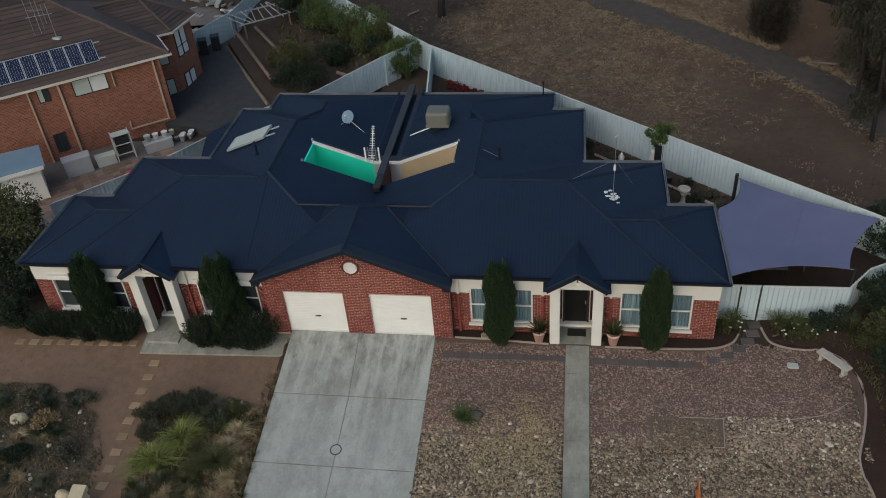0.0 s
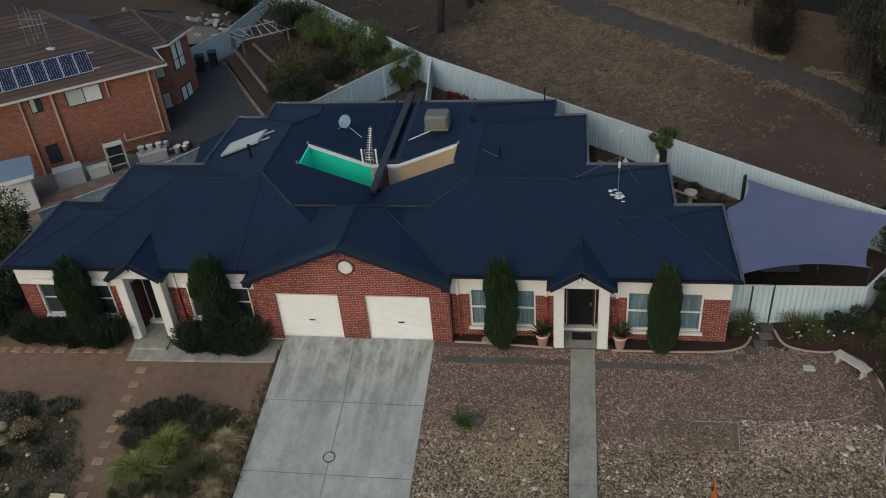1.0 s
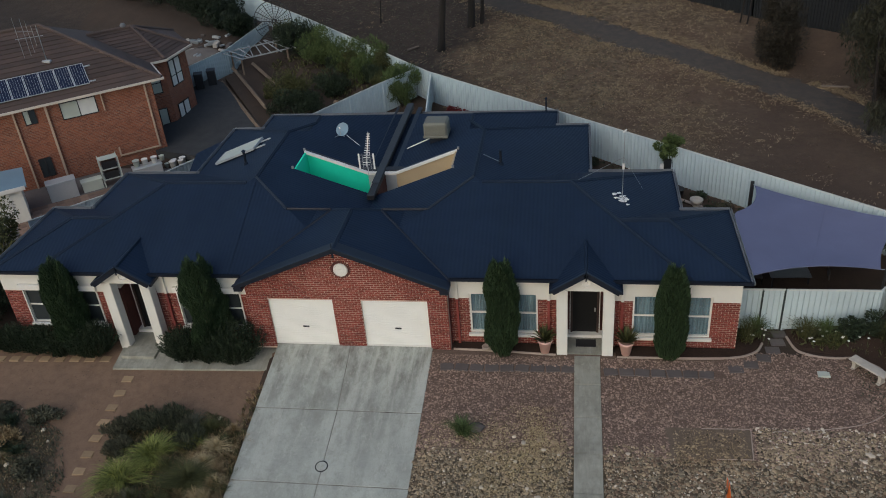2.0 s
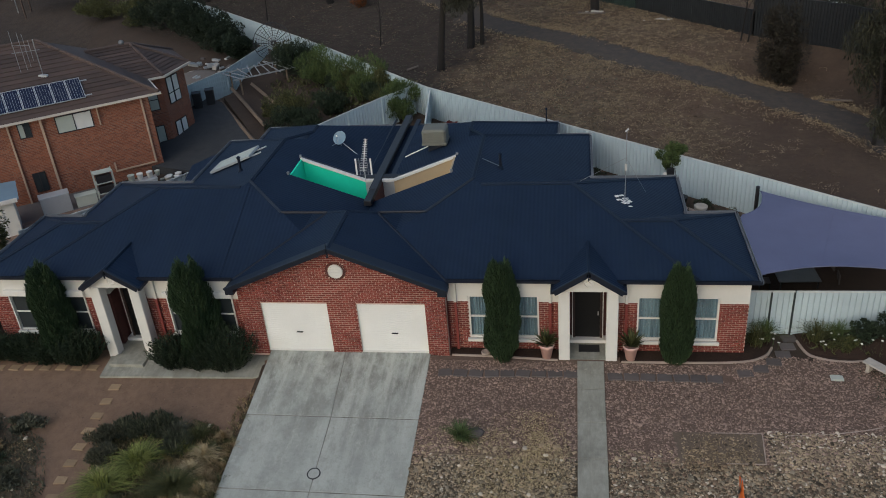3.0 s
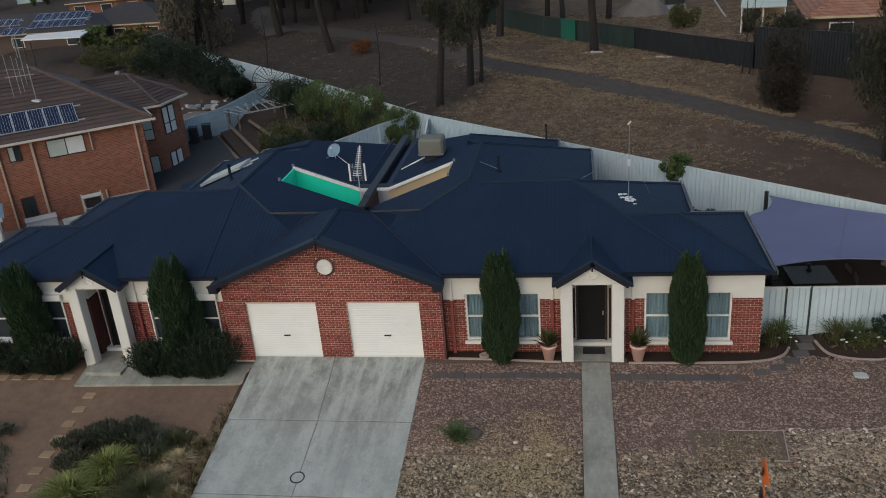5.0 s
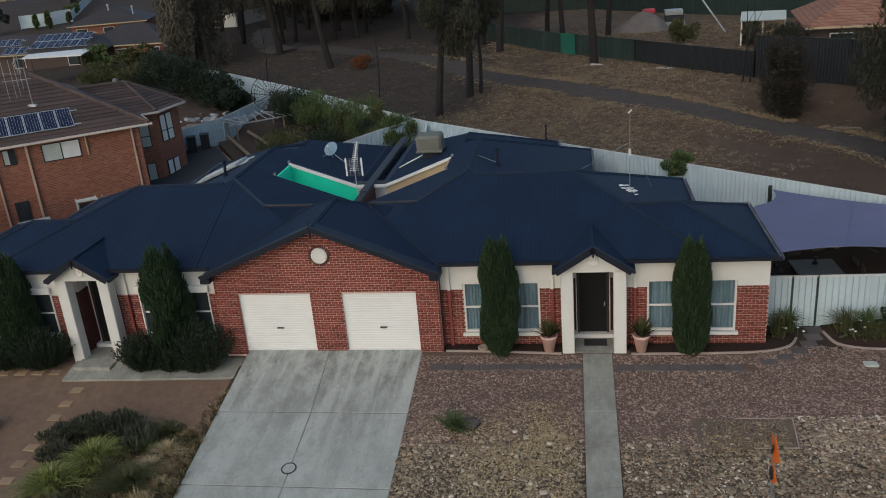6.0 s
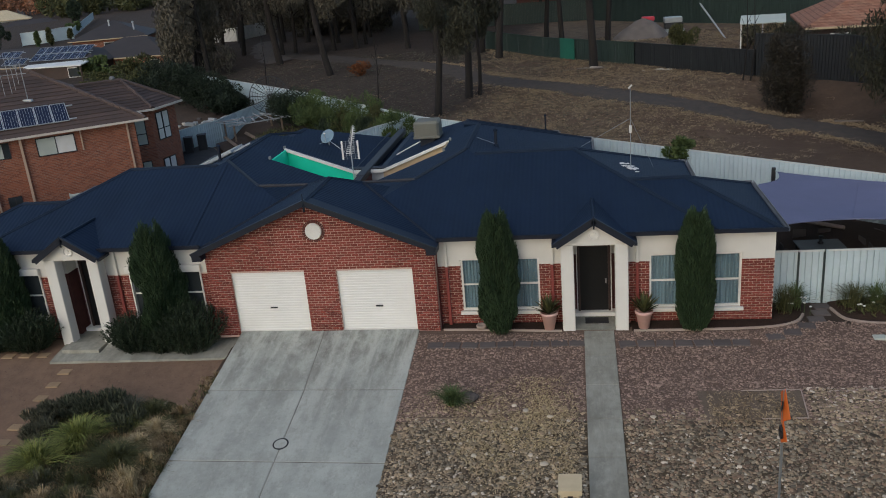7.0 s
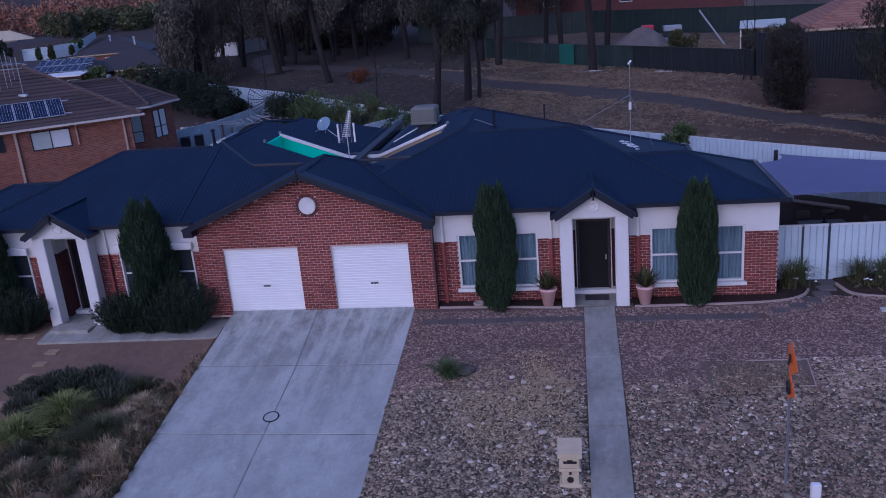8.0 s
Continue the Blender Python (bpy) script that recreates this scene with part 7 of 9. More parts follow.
# ---- dry grass and litter over the field ----
def field_grass():
    r = rng_for(610)
    line = np.array([(p.x, p.y) for p in smooth_line(TRACK, 6)])
    for n, mat_, label, turn in ((46000, LEAF_FIELD, "straw-coloured dry grass tufts over the field", 5.0), (34000, LEAF_FIELD_D, "dark withered grass tufts over the field", 8.0)):
        x, y = r.uniform(-26, 26, n), r.uniform(4, 62, n)
        d = (x - FENCE_P[0]) * FENCE_N[0] + (y - FENCE_P[1]) * FENCE_N[1]
        dens = np.array([noise.noise((a * 0.25, b * 0.25, turn)) + 0.7 * noise.noise((a * 1.1, b * 1.1, turn)) for a, b in zip(x, y)])
        sunny = np.clip((x - 0.06 * y + 4) / 5, -0.7, 0.5) - np.clip((x - 0.2 * y - 7) / 6, 0, 0.75)
        dist = np.min(np.hypot(x[:, None] - line[None, :, 0], y[:, None] - line[None, :, 1]), axis=1)
        keep = (d > 0.3) & (dens + r.rand(n) * 0.9 + sunny > 0.6) & (dist > 0.75 + 0.9 * r.rand(n))
        x, y = x[keep], y[keep]
        k = 6
        n = len(x) * k
        x, y = np.repeat(x, k) + 0.1 * r.normal(size=n), np.repeat(y, k) + 0.1 * r.normal(size=n)
        z = np.repeat(np.array([gz(a, b) for a, b in zip(x[::k], y[::k])]), k)
        dirs = np.stack([r.normal(size=n), r.normal(size=n), np.abs(r.normal(size=n)) * 0.7], 1)
        ob = leaves("field_grass", np.stack([x, y, z + 0.05], 1), dirs, 0.14, 0.03, mat_, None, "", 611)
        tagged(ob, label, "dry grass", kind="stuff")
    # pale straw along both edges of the track
    i = r.randint(0, len(line) - 1, 4200)
    f = r.rand(4200)[:, None]
    at = line[i] * (1 - f) + line[i + 1] * f
    run = line[i + 1] - line[i]
    side = np.stack([-run[:, 1], run[:, 0]], 1) / np.maximum(np.hypot(run[:, 0], run[:, 1]), 1e-6)[:, None]
    patch = np.array([noise.noise((a * 0.35, b * 0.35, 4.4)) for a, b in at])
    off = np.where(r.rand(4200) < 0.72, 1, -1) * (1.2 + np.abs(r.normal(size=4200)) * 0.4)
    at = at + side * off[:, None]
    at = at[(patch > -0.3) & (at[:, 0] > -8)]
    at = np.repeat(at, 5, 0) + 0.1 * r.normal(size=(len(at) * 5, 2))
    z = np.array([gz(a, b) for a, b in at])
    dirs = np.stack([r.normal(size=len(at)), r.normal(size=len(at)), np.abs(r.normal(size=len(at))) * 0.7], 1)
    ob = leaves("field_grass", np.column_stack([at, z + 0.06]), dirs, 0.15, 0.03, LEAF_FIELD, None, "", 613)
    tagged(ob, "pale straw tufts along the track edges", "dry grass", kind="stuff")
    m = 17000
    x, y = r.uniform(-34, 8, m), r.uniform(20, 62, m)
    d = (x - FENCE_P[0]) * FENCE_N[0] + (y - FENCE_P[1]) * FENCE_N[1]
    x, y = x[d > 0.4], y[d > 0.4]
    z = np.array([gz(a, b) for a, b in zip(x, y)])
    m = len(x)
    ob = leaves("leaf_litter", np.stack([x, y, z + 0.03], 1), np.stack([r.normal(size=m), r.normal(size=m), 0.1 * r.normal(size=m)], 1), 0.22, 0.05, LEAF_GREY, None, "", 612)
    tagged(ob, "fallen sticks, bark and leaf litter under the trees", "leaf litter", kind="stuff")


field_grass()


BED_A = [(-11.1, -4.5), (-10.4, -3.8), (-8.6, -3.3), (-7.2, -3.6), (-6.2, -4.3), (-6.16, -10.0), (-10.5, -10.0), (-10.8, -6.2)]
BED_B = [(-19.5, -3.4), (-16.2, -3.4), (-13.5, -4.6), (-12.4, -6.5), (-11.9, -10.0), (-20.0, -10.0), (-21.0, -5.0)]
for poly in (BED_A, BED_B):
    tagged(part("garden_bed", prism(bmesh.new(), poly, lambda x, y: gz(x, y) - 0.2, lambda x, y: gz(x, y) + 0.025), MAT_BEDSOIL), "dark littered soil of the planted front bed", "garden bed", kind="structure")
ground_cover("dry_grass", BED_A, 18000, LEAF_DRY, "dense dry grass between the garden plants", 650, (0.24, 0.024), 0.9)
ground_cover("dry_grass", [(-8.3, -4.3), (-6.15, -4.5), (-6.18, -9.5), (-7.4, -9.5)], 6000, LEAF_DRY, "tall straw-coloured grass beside the driveway", 658, (0.38, 0.02), 1.2)
ground_cover("green_cover", [(a * 1.02 + 0.17, b + 0.12) if a < -7 else (a, b) for a, b in BED_A], 24000, LEAF_OLIVE, "low olive green growth between the garden plants", 651, (0.22, 0.028), 0.9)
ground_cover("dry_grass", BED_B, 20000, LEAF_DRY, "thin dry grass over the dry garden", 652, (0.17, 0.016), 0.8)
BED_C = [(-19.8, -3.2), (-16.0, -3.1), (-13.2, -4.4), (-12.1, -6.4), (-11.65, -10.0), (-20.0, -10.0), (-21.0, -5.0)]
ground_cover("grey_cover", BED_C, 30000, LEAF_GREY, "low grey-green growth over the dry garden", 653, (0.15, 0.03), 0.8)
ground_cover("green_cover", BED_C, 9000, LEAF_ROSEMARY, "dark green growth over the dry garden", 664, (0.16, 0.03), 0.9)
ground_cover("dry_grass", [(1.9, -4.9), (4.9, -4.3), (5.2, -7.6), (2.2, -7.4)], 3000, LEAF_STRAW, "sparse dry grass patch in the stones", 654, (0.16, 0.014), 0.5)
ground_cover("dry_grass", [(2.0, -3.3), (3.6, -2.6), (5.1, -3.0), (5.25, -6.6), (3.2, -7.4), (1.5, -5.6)], 9000, LEAF_STRAW, "pale flattened straw patch in the stones", 659, (0.1, 0.02), 0.25)
ground_cover("dry_grass", [(2.9, -4.0), (4.2, -3.6), (5.0, -4.3), (4.7, -5.7), (3.6, -6.0), (2.8, -5.2)], 3500, LEAF_STRAW, "pale flattened straw patch in the stones", 660, (0.1, 0.02), 0.25)
ground_cover("dry_grass", [(1.4, -3.2), (4.9, -2.6), (5.2, -4.6), (1.6, -4.8)], 1500, LEAF_DRY, "few dry blades in the gravel", 655, (0.13, 0.012), 0.4)
ground_cover("dry_grass", [(8.6, -3.5), (10.9, -3.45), (11.1, -4.85), (8.7, -5.0)], 1300, LEAF_DRY, "sparse dry blades on the framed soil", 657, (0.13, 0.016), 0.4)
ground_cover("green_cover", [(-17, 31), (-13.6, 21), (-9.3, 19.9), (-5.6, 23.6), (-15, 32.4)], 7000, LEAF_OLIVE, "patchy green growth over the terraced garden", 658, (0.3, 0.09), 0.8)
# leaf pieces added here to stand in for shade at the gravel's right end
ground_cover("leaf_litter", [(14.6, -0.4), (15.4, -0.2), (16.2, -2.0), (16.0, -4.6), (15.2, -7.5), (13.6, -9.8), (14.6, -6.0), (15.5, -3.0)], 3000, LEAF_SHRUB, "dark leaf pieces added to darken the gravel by the kerb", 659, (0.09, 0.04), 0.25)
ground_cover("dry_grass", [(-6.75, -2.2), (-6.2, -2.0), (-6.17, -10.0), (-6.5, -10.0)], 1600, LEAF_DRY, "dry grass along the driveway edge", 660, (0.2, 0.022), 0.9)
ground_cover("green_cover", [(-6.7, -2.6), (-6.2, -2.4), (-6.17, -10.0), (-6.4, -10.0)], 1000, LEAF_OLIVE, "green weeds along the driveway edge", 661, (0.18, 0.024), 0.9)
ground_cover("green_cover", [(4.6, 14.4), (7.2, 12.0), (9.6, 9.4), (11.6, 8.9), (12.7, 9.2), (9.4, 12.1), (5.4, 15.3)], 2600, LEAF_SHRUB, "dark low growth of the back garden bed", 662, (0.2, 0.06), 0.7)
ground_cover("green_cover", [(12.6, -7.4), (15.5, -6.6), (15.5, -10.0), (11.6, -10.0)], 4200, LEAF_OLIVE, "low green weeds creeping over the stones", 663, (0.14, 0.03), 0.6)


# ---- stones ----
def pebble_shape(seed, n_sub=1):
    bm = bmesh.new()
    bmesh.ops.create_icosphere(bm, subdivisions=n_sub, radius=1.0)
    for v in bm.verts:
        v.co *= 1 + 0.22 * noise.noise(v.co * 1.3 + Vector((seed, 0, 0)))
        v.co.z *= 0.6
    V = np.array([v.co[:] for v in bm.verts])
    bm.verts.index_update()
    Fc = np.array([[v.index for v in f.verts] for f in bm.faces if n_sub > 1 or f.calc_center_median().z > -0.05])
    bm.free()
    return V, Fc


def scatter(name, n, x0, x1, y0, y1, size, material, parent, seed, skip=None, lift=0.3):
    r = rng_for(seed)
    x, y = r.uniform(x0, x1, n), r.uniform(y0, y1, n)
    ok = ~((x > 5.36) & (x < 6.37))
    if skip is not None:
        ok &= ~skip(x, y)
    x, y = x[ok], y[ok]
    n = len(x)
    s = size * np.exp(r.normal(size=n) * 0.33)
    z = np.array([gz(a, b) for a, b in zip(x, y)])
    shapes = [pebble_shape(k * 3.7 + seed) for k in range(4)]
    VV, FF, base = [], [], 0
    which = r.randint(0, 4, n)
    for k, (V, Fc) in enumerate(shapes):
        i = np.where(which == k)[0]
        a = r.rand(len(i)) * 6.28
        st = r.uniform(0.6, 1.9, (len(i), 1))
        P = V[None] * s[i][:, None, None]
        px, py = P[:, :, 0] * st, P[:, :, 1]
        X = px * np.cos(a)[:, None] - py * np.sin(a)[:, None] + x[i][:, None]
        Y = px * np.sin(a)[:, None] + py * np.cos(a)[:, None] + y[i][:, None]
        Z = P[:, :, 2] + (z[i] + s[i] * lift)[:, None]
        VV.append(np.stack([X, Y, Z], 2).reshape(-1, 3))
        FF.append((Fc[None] + (np.arange(len(i)) * len(V))[:, None, None] + base).reshape(-1, 3))
        base += len(i) * len(V)
    ob = fast(name, np.concatenate(VV), np.concatenate(FF), material)
    return tagged(ob, parent, "gravel", kind="stuff")


kerb_skip = lambda x, y: ((np.abs(y + 0.9) < 0.15) & (x > 0.45) & (x < 10.7)) | (y > -0.25 + 0.4 * np.clip(x - 10.5, 0, 2)) | ((x > 8.5) & (x < 11.1) & (y > -5.0) & (y < -3.45))
sb = bpy.data.objects["stone_bed"]
scatter("gravel", 33000, 0.05, 16.0, -4.9, 0.3, 0.023, MAT_PEBBLE, "loose brown and pinkish fine gravel", 701, kerb_skip)
scatter("gravel", 20000, 0.05, 15.7, -9.8, -4.7, 0.027, MAT_PEBBLE_B, "loose mixed brown river pebbles", 702)
scatter("gravel", 17000, 0.05, 15.7, -9.8, -4.7, 0.029, MAT_PEBBLE_C, "loose mixed grey river pebbles", 707)
scatter("gravel", 9000, 5.4, 15.7, -9.8, -4.6, 0.03, MAT_PEBBLE_D, "loose rusty brown river pebbles", 711)
scatter("gravel", 4500, 0.05, 5.35, -9.8, -3.5, 0.023, MAT_PEBBLE_S, "loose straw-coloured pebbles beside the path", 712)
scatter("gravel", 5000, 11.25, 15.9, -4.8, -3.3, 0.025, MAT_PEBBLE_B, "loose brown river pebbles by the kerb", 708)
scatter("gravel", 420, 11.25, 15.9, -4.8, -3.2, 0.028, MAT_STONE_W, "scattered pale quartz pebbles by the kerb", 709)
scatter("gravel", 1800, 0.1, 15.6, -9.8, -4.7, 0.024, MAT_STONE_W, "scattered pale quartz pebbles", 705)
scatter("gravel", 900, 8.6, 11.0, -4.9, -3.5, 0.022, MAT_PEBBLE_B, "few loose pebbles on framed soil", 706)
scatter("gravel", 1500, 0.1, 15.6, -5.3, -4.2, 0.036, MAT_PEBBLE_B, "loose mixed river pebbles thinning into gravel", 704, kerb_skip)
scatter("sand_grit", 6000, -22.0, -6.3, -10.0, -1.3, 0.013, MAT_GRIT, "fine loose grit on the red sand", 710)
meshes = []
for k in range(5):
    V, Fc = pebble_shape(40 + k * 5.1, 2)
    me = bpy.data.meshes.new("stone")
    me.from_pydata([tuple(v) for v in V], [], [tuple(f) for f in Fc])
    me.materials.append(MAT_STONE_W)
    meshes.append(me)
rs = random.Random(77)
count = 0
while count < 290:
    x, y = rs.uniform(0.4, 15.5), -4.3 - 5.0 * rs.random()
    if 5.3 < x < 6.36 or (8.4 < x < 11.2 and y > -5.1):
        continue
    s = 0.034 * math.exp(rs.gauss(0, 0.34)) * (1.35 if rs.random() < 0.12 else 1.0)
    ob = link_mesh("stone", meshes[count % 5], sb)
    ob.location = (x, y, gz(x, y) + s * 0.45)
    ob.scale = (s * rs.uniform(0.9, 1.4), s, s * rs.uniform(0.7, 1.0))
    ob.rotation_euler = (0, 0, rs.random() * 6.28)
    count += 1
# pale stones of the dry garden
for k in range(40):
    x, y = rs.uniform(-17.5, -12.6), rs.uniform(-9.2, -3.4)
    s = 0.046 * math.exp(rs.gauss(0, 0.4))
    ob = link_mesh("stone", meshes[k % 5], bpy.data.objects["sand_yard"])
    ob.location, ob.scale, ob.rotation_euler = (x, y, gz(x, y) + s * 0.4), (s * 1.2, s, s * 0.8), (0, 0, rs.random() * 6.28)
for x, y, s in ((-16.4, -4.9, 0.3), (-15.9, -5.5, 0.2), (-13.0, -8.0, 0.22), (-7.4, -3.5, 0.09), (-8.9, -5.3, 0.16), (6.2 + 0.95, -4.6, 0.07), (3.4, -4.1, 0.06), (4.4, -4.6, 0.07), (3.25, -6.9, 0.06)):
    V, Fc = pebble_shape(x, 2)
    ob = raw("boulder", V * np.array([s * 1.3, s, s * 1.1]) + np.array([x, y, gz(x, y) + s * 0.35]), Fc, MAT_SANDSTONE if s > 0.15 else MAT_STONE_W)
    tagged(ob, "pale weathered garden rock lying on the ground", "rock")

# ---- stepping stones and pavers ----
for k in range(9):
    x, y = -18.45 + 0.655 * k, -0.9 + 0.022 * k
    bm = bx(-0.21, 0.21, -0.19, 0.19, -0.06, 0.016, Matrix.Translation((x, y, gz(x, y))) @ Matrix.Rotation(0.03 * math.sin(x * 5), 4, "Z"), 0.008)
    tagged(part("stepping_stone", bm, MAT_PAVER), "square pale brown paver set in red sand", "paver", "stepping stones")
for k in range(11):
    x, y = -11.82 + 0.03 * max(k - 3, 0), -1.72 - 0.715 * k
    bm = bx(-0.21, 0.21, -0.2, 0.2, -0.06, 0.016, Matrix.Translation((x, y, gz(x, y))) @ Matrix.Rotation(0.1 * math.sin(y * 7), 4, "Z"), 0.008)
    tagged(part("stepping_stone", bm, MAT_PAVER), "square pale brown paver set in red sand", "paver", "stepping stones")
row = [(x, -0.88 - 0.04 * math.sin(x)) for x in np.arange(0.7, 5.2, 0.56)] + [(x, -0.92) for x in np.arange(6.7, 10.6, 0.56)] + [(11.1, -0.6), (11.65, -0.35), (12.15, 0.0), (12.55, 0.45), (12.8, 0.95), (12.95, 1.45)]
for x, y in row:
    bm = bx(-0.25, 0.25, -0.2, 0.2, -0.06, 0.03, Matrix.Translation((x, y, gz(x, y))) @ Matrix.Rotation(0.12 * math.sin(x * 3), 4, "Z"), 0.012)
    tagged(part("garden_paver", bm, MAT_PAVER_D), "dark grey paver set in brown gravel", "paver", "grey pavers along the bed")


# ---- garden bed and kerb along the wall ----
def kerb(pts, label, w=0.08, h=0.055):
    line = smooth_line(pts, 6)
    bm = bmesh.new()
    rings = []
    for i, p in enumerate(line):
        d = (line[min(i + 1, len(line) - 1)] - line[max(i - 1, 0)]).normalized()
        nrm = Vector((-d.y, d.x, 0))
        z = gz(p.x, p.y)
        rings.append([bm.verts.new(p + nrm * a + Vector((0, 0, z + b))) for a, b in ((-w / 2, -0.1), (-w / 2, h * 0.7), (-w / 4, h), (w / 4, h), (w / 2, h * 0.7), (w / 2, -0.1))])
    for a, b in zip(rings, rings[1:]):
        for i in range(5):
            bm.faces.new((a[i], a[i + 1], b[i + 1], b[i]))
    bm.faces.new(rings[0])
    bm.faces.new(rings[-1][::-1])
    return tagged(part("kerb", bm, MAT_KERB), label, "kerb", kind="structure")


MAT_KERB = plain("brown_kerb", (0.4, 0.32, 0.265), (0.31, 0.24, 0.2), 0.9, 2, 30, 0.3, 0.004)
kerb([(0.85, 0.02), (2.4, -0.02), (4.7, -0.15)], "low pinkish concrete garden edging")
kerb([(6.95, -0.18), (10.0, -0.13), (11.3, 0.0), (11.95, 0.35), (12.25, 0.85)], "curved pinkish concrete garden edging")
KERB_R = [(13.19, 1.3), (13.39, 0.5), (13.95, 0.17), (14.66, 0.08), (15.27, 0.1), (16.0, -0.39), (16.37, -1.38), (16.3, -2.43), (15.99, -3.58), (15.6, -4.67), (15.58, -5.41), (15.75, -6.1), (16.1, -9)]
kerb(KERB_R, "curved pinkish concrete edging of the stone bed")
for poly in ([(0.8, 0.0), (4.75, -0.12), (4.75, 0.45), (0.8, 0.45)], [(6.9, -0.15), (10.0, -0.1), (11.3, 0.02), (11.9, 0.35), (12.2, 0.9), (12.2, 1.7), (11.25, 1.7), (11.25, 0.45), (6.9, 0.45)], KERB_R + [(16.15, -10), (22, -10), (22, 1.75), (13.2, 1.7)]):
    tagged(part("garden_bed", prism(bmesh.new(), poly, lambda x, y: gz(x, y) - 0.1, lambda x, y: gz(x, y) + 0.05), MAT_SOIL), "bare dark soil garden bed edged with concrete", "garden bed", kind="structure")


# ---- pots with plants ----
def pot(x, y, z, seed):
    th = thing("plant_pot", (x, y, z), "pale terracotta pot with a spiky green plant", "plant pot", "pots beside the porch")
    part("pot", lathe(bmesh.new(), [(0.16, 0), (0.25, 0.5), (0.28, 0.51), (0.28, 0.59), (0.245, 0.59), (0.23, 0.52), (0.01, 0.52)], (x, y, z), 20), MAT_TERRA, th, smooth=True)
    n = 80
    r = rng_for(seed)
    a = r.rand(n) * 6.28
    V, Fc = [], []
    for i in range(n):
        ln, tilt = r.uniform(0.45, 0.8), r.uniform(0.15, 1.1)
        d = np.array([math.cos(a[i]) * math.sin(tilt), math.sin(a[i]) * math.sin(tilt), math.cos(tilt)])
        s = np.array([-math.sin(a[i]), math.cos(a[i]), 0]) * 0.03
        b = np.array([x, y, z + 0.51])
        q = len(V)
        V += [b - s, b + s, b + d * ln * 0.6 + s * 1.2, b + d * ln * 0.6 - s * 1.2, b + d * ln + np.array([0, 0, -0.05])]
        Fc += [(q, q + 1, q + 2), (q, q + 2, q + 3), (q + 3, q + 2, q + 4)]
    fast("spiky_leaves", V, Fc, LEAF_OLIVE, th)


pot(4.31, -0.02, -0.03, 801)
pot(7.27, -0.02, -0.03, 802)
bm = lathe(bmesh.new(), [(0.12, 0), (0.17, 0.02), (0.18, 0.09), (0.14, 0.12), (0.12, 0.06), (0.01, 0.06)], (2.1, 0.08, gz(2.1, 0.0) + 0.05), 16)
tagged(part("garden_bowl", bm, MAT_KERB, smooth=True), "small pale stone bowl in the garden bed", "bowl")


# ---- letterboxes ----
def letterbox(x, y, label, tall=1.2):
    z = gz(x, y) - 0.24
    th = thing("letterbox", (x, y, z), label, "letterbox")
    part("plinth", bx(x - 0.25, x + 0.25, y - 0.22, y + 0.22, z - 0.1, z + 0.3, bevel=0.015), MAT_SANDSTONE, th)
    part("lower_block", bx(x - 0.19, x + 0.19, y - 0.17, y + 0.17, z + 0.1, z + 0.62, bevel=0.015), MAT_SANDSTONE, th)
    part("ledge", bx(x - 0.25, x + 0.25, y - 0.22, y + 0.22, z + 0.62, z + 0.7, bevel=0.015), MAT_SANDSTONE, th)
    part("upper_block", bx(x - 0.21, x + 0.21, y - 0.19, y + 0.19, z + 0.7, z + 0.98, bevel=0.015), MAT_SANDSTONE, th)
    bm = bmesh.new()
    prism(bm, [(x - 0.27, y - 0.25), (x + 0.27, y - 0.25), (x + 0.27, y + 0.25), (x - 0.27, y + 0.25)], z + 0.98, lambda a, b: z + 1.1 + (0.12 if b > y else 0.0))
    part("cap", bm, MAT_SANDSTONE, th)
    part("mail_slot", bx(x - 0.15, x + 0.15, y - 0.197, y - 0.18, z + 0.82, z + 0.88), MAT_BLACK, th)
    part("slot_hood", bx(x - 0.06, x + 0.06, y - 0.205, y - 0.18, z + 0.885, z + 0.915), MAT_BLACK, th)
    part("number_bar", bx(x - 0.03, x + 0.03, y - 0.18, y - 0.165, z + 0.53, z + 0.6), MAT_BLACK, th)
    bm = lathe(bmesh.new(), [(0.075, 0), (0.075, 0.02), (0.05, 0.02), (0.045, 0.005), (0.005, 0.005)], (0, 0, 0), 18)
    bmesh.ops.transform(bm, matrix=Matrix.Translation((x, y - 0.17, z + 0.4)) @ Matrix.Rotation(radians(90), 4, "X"), verts=bm.verts)
    part("paper_hole", bm, MAT_BLACK, th)


letterbox(4.95, -8.05, "cream sandstone letterbox beside the front path")
letterbox(-11.95, -8.35, "cream sandstone letterbox in the dry garden")


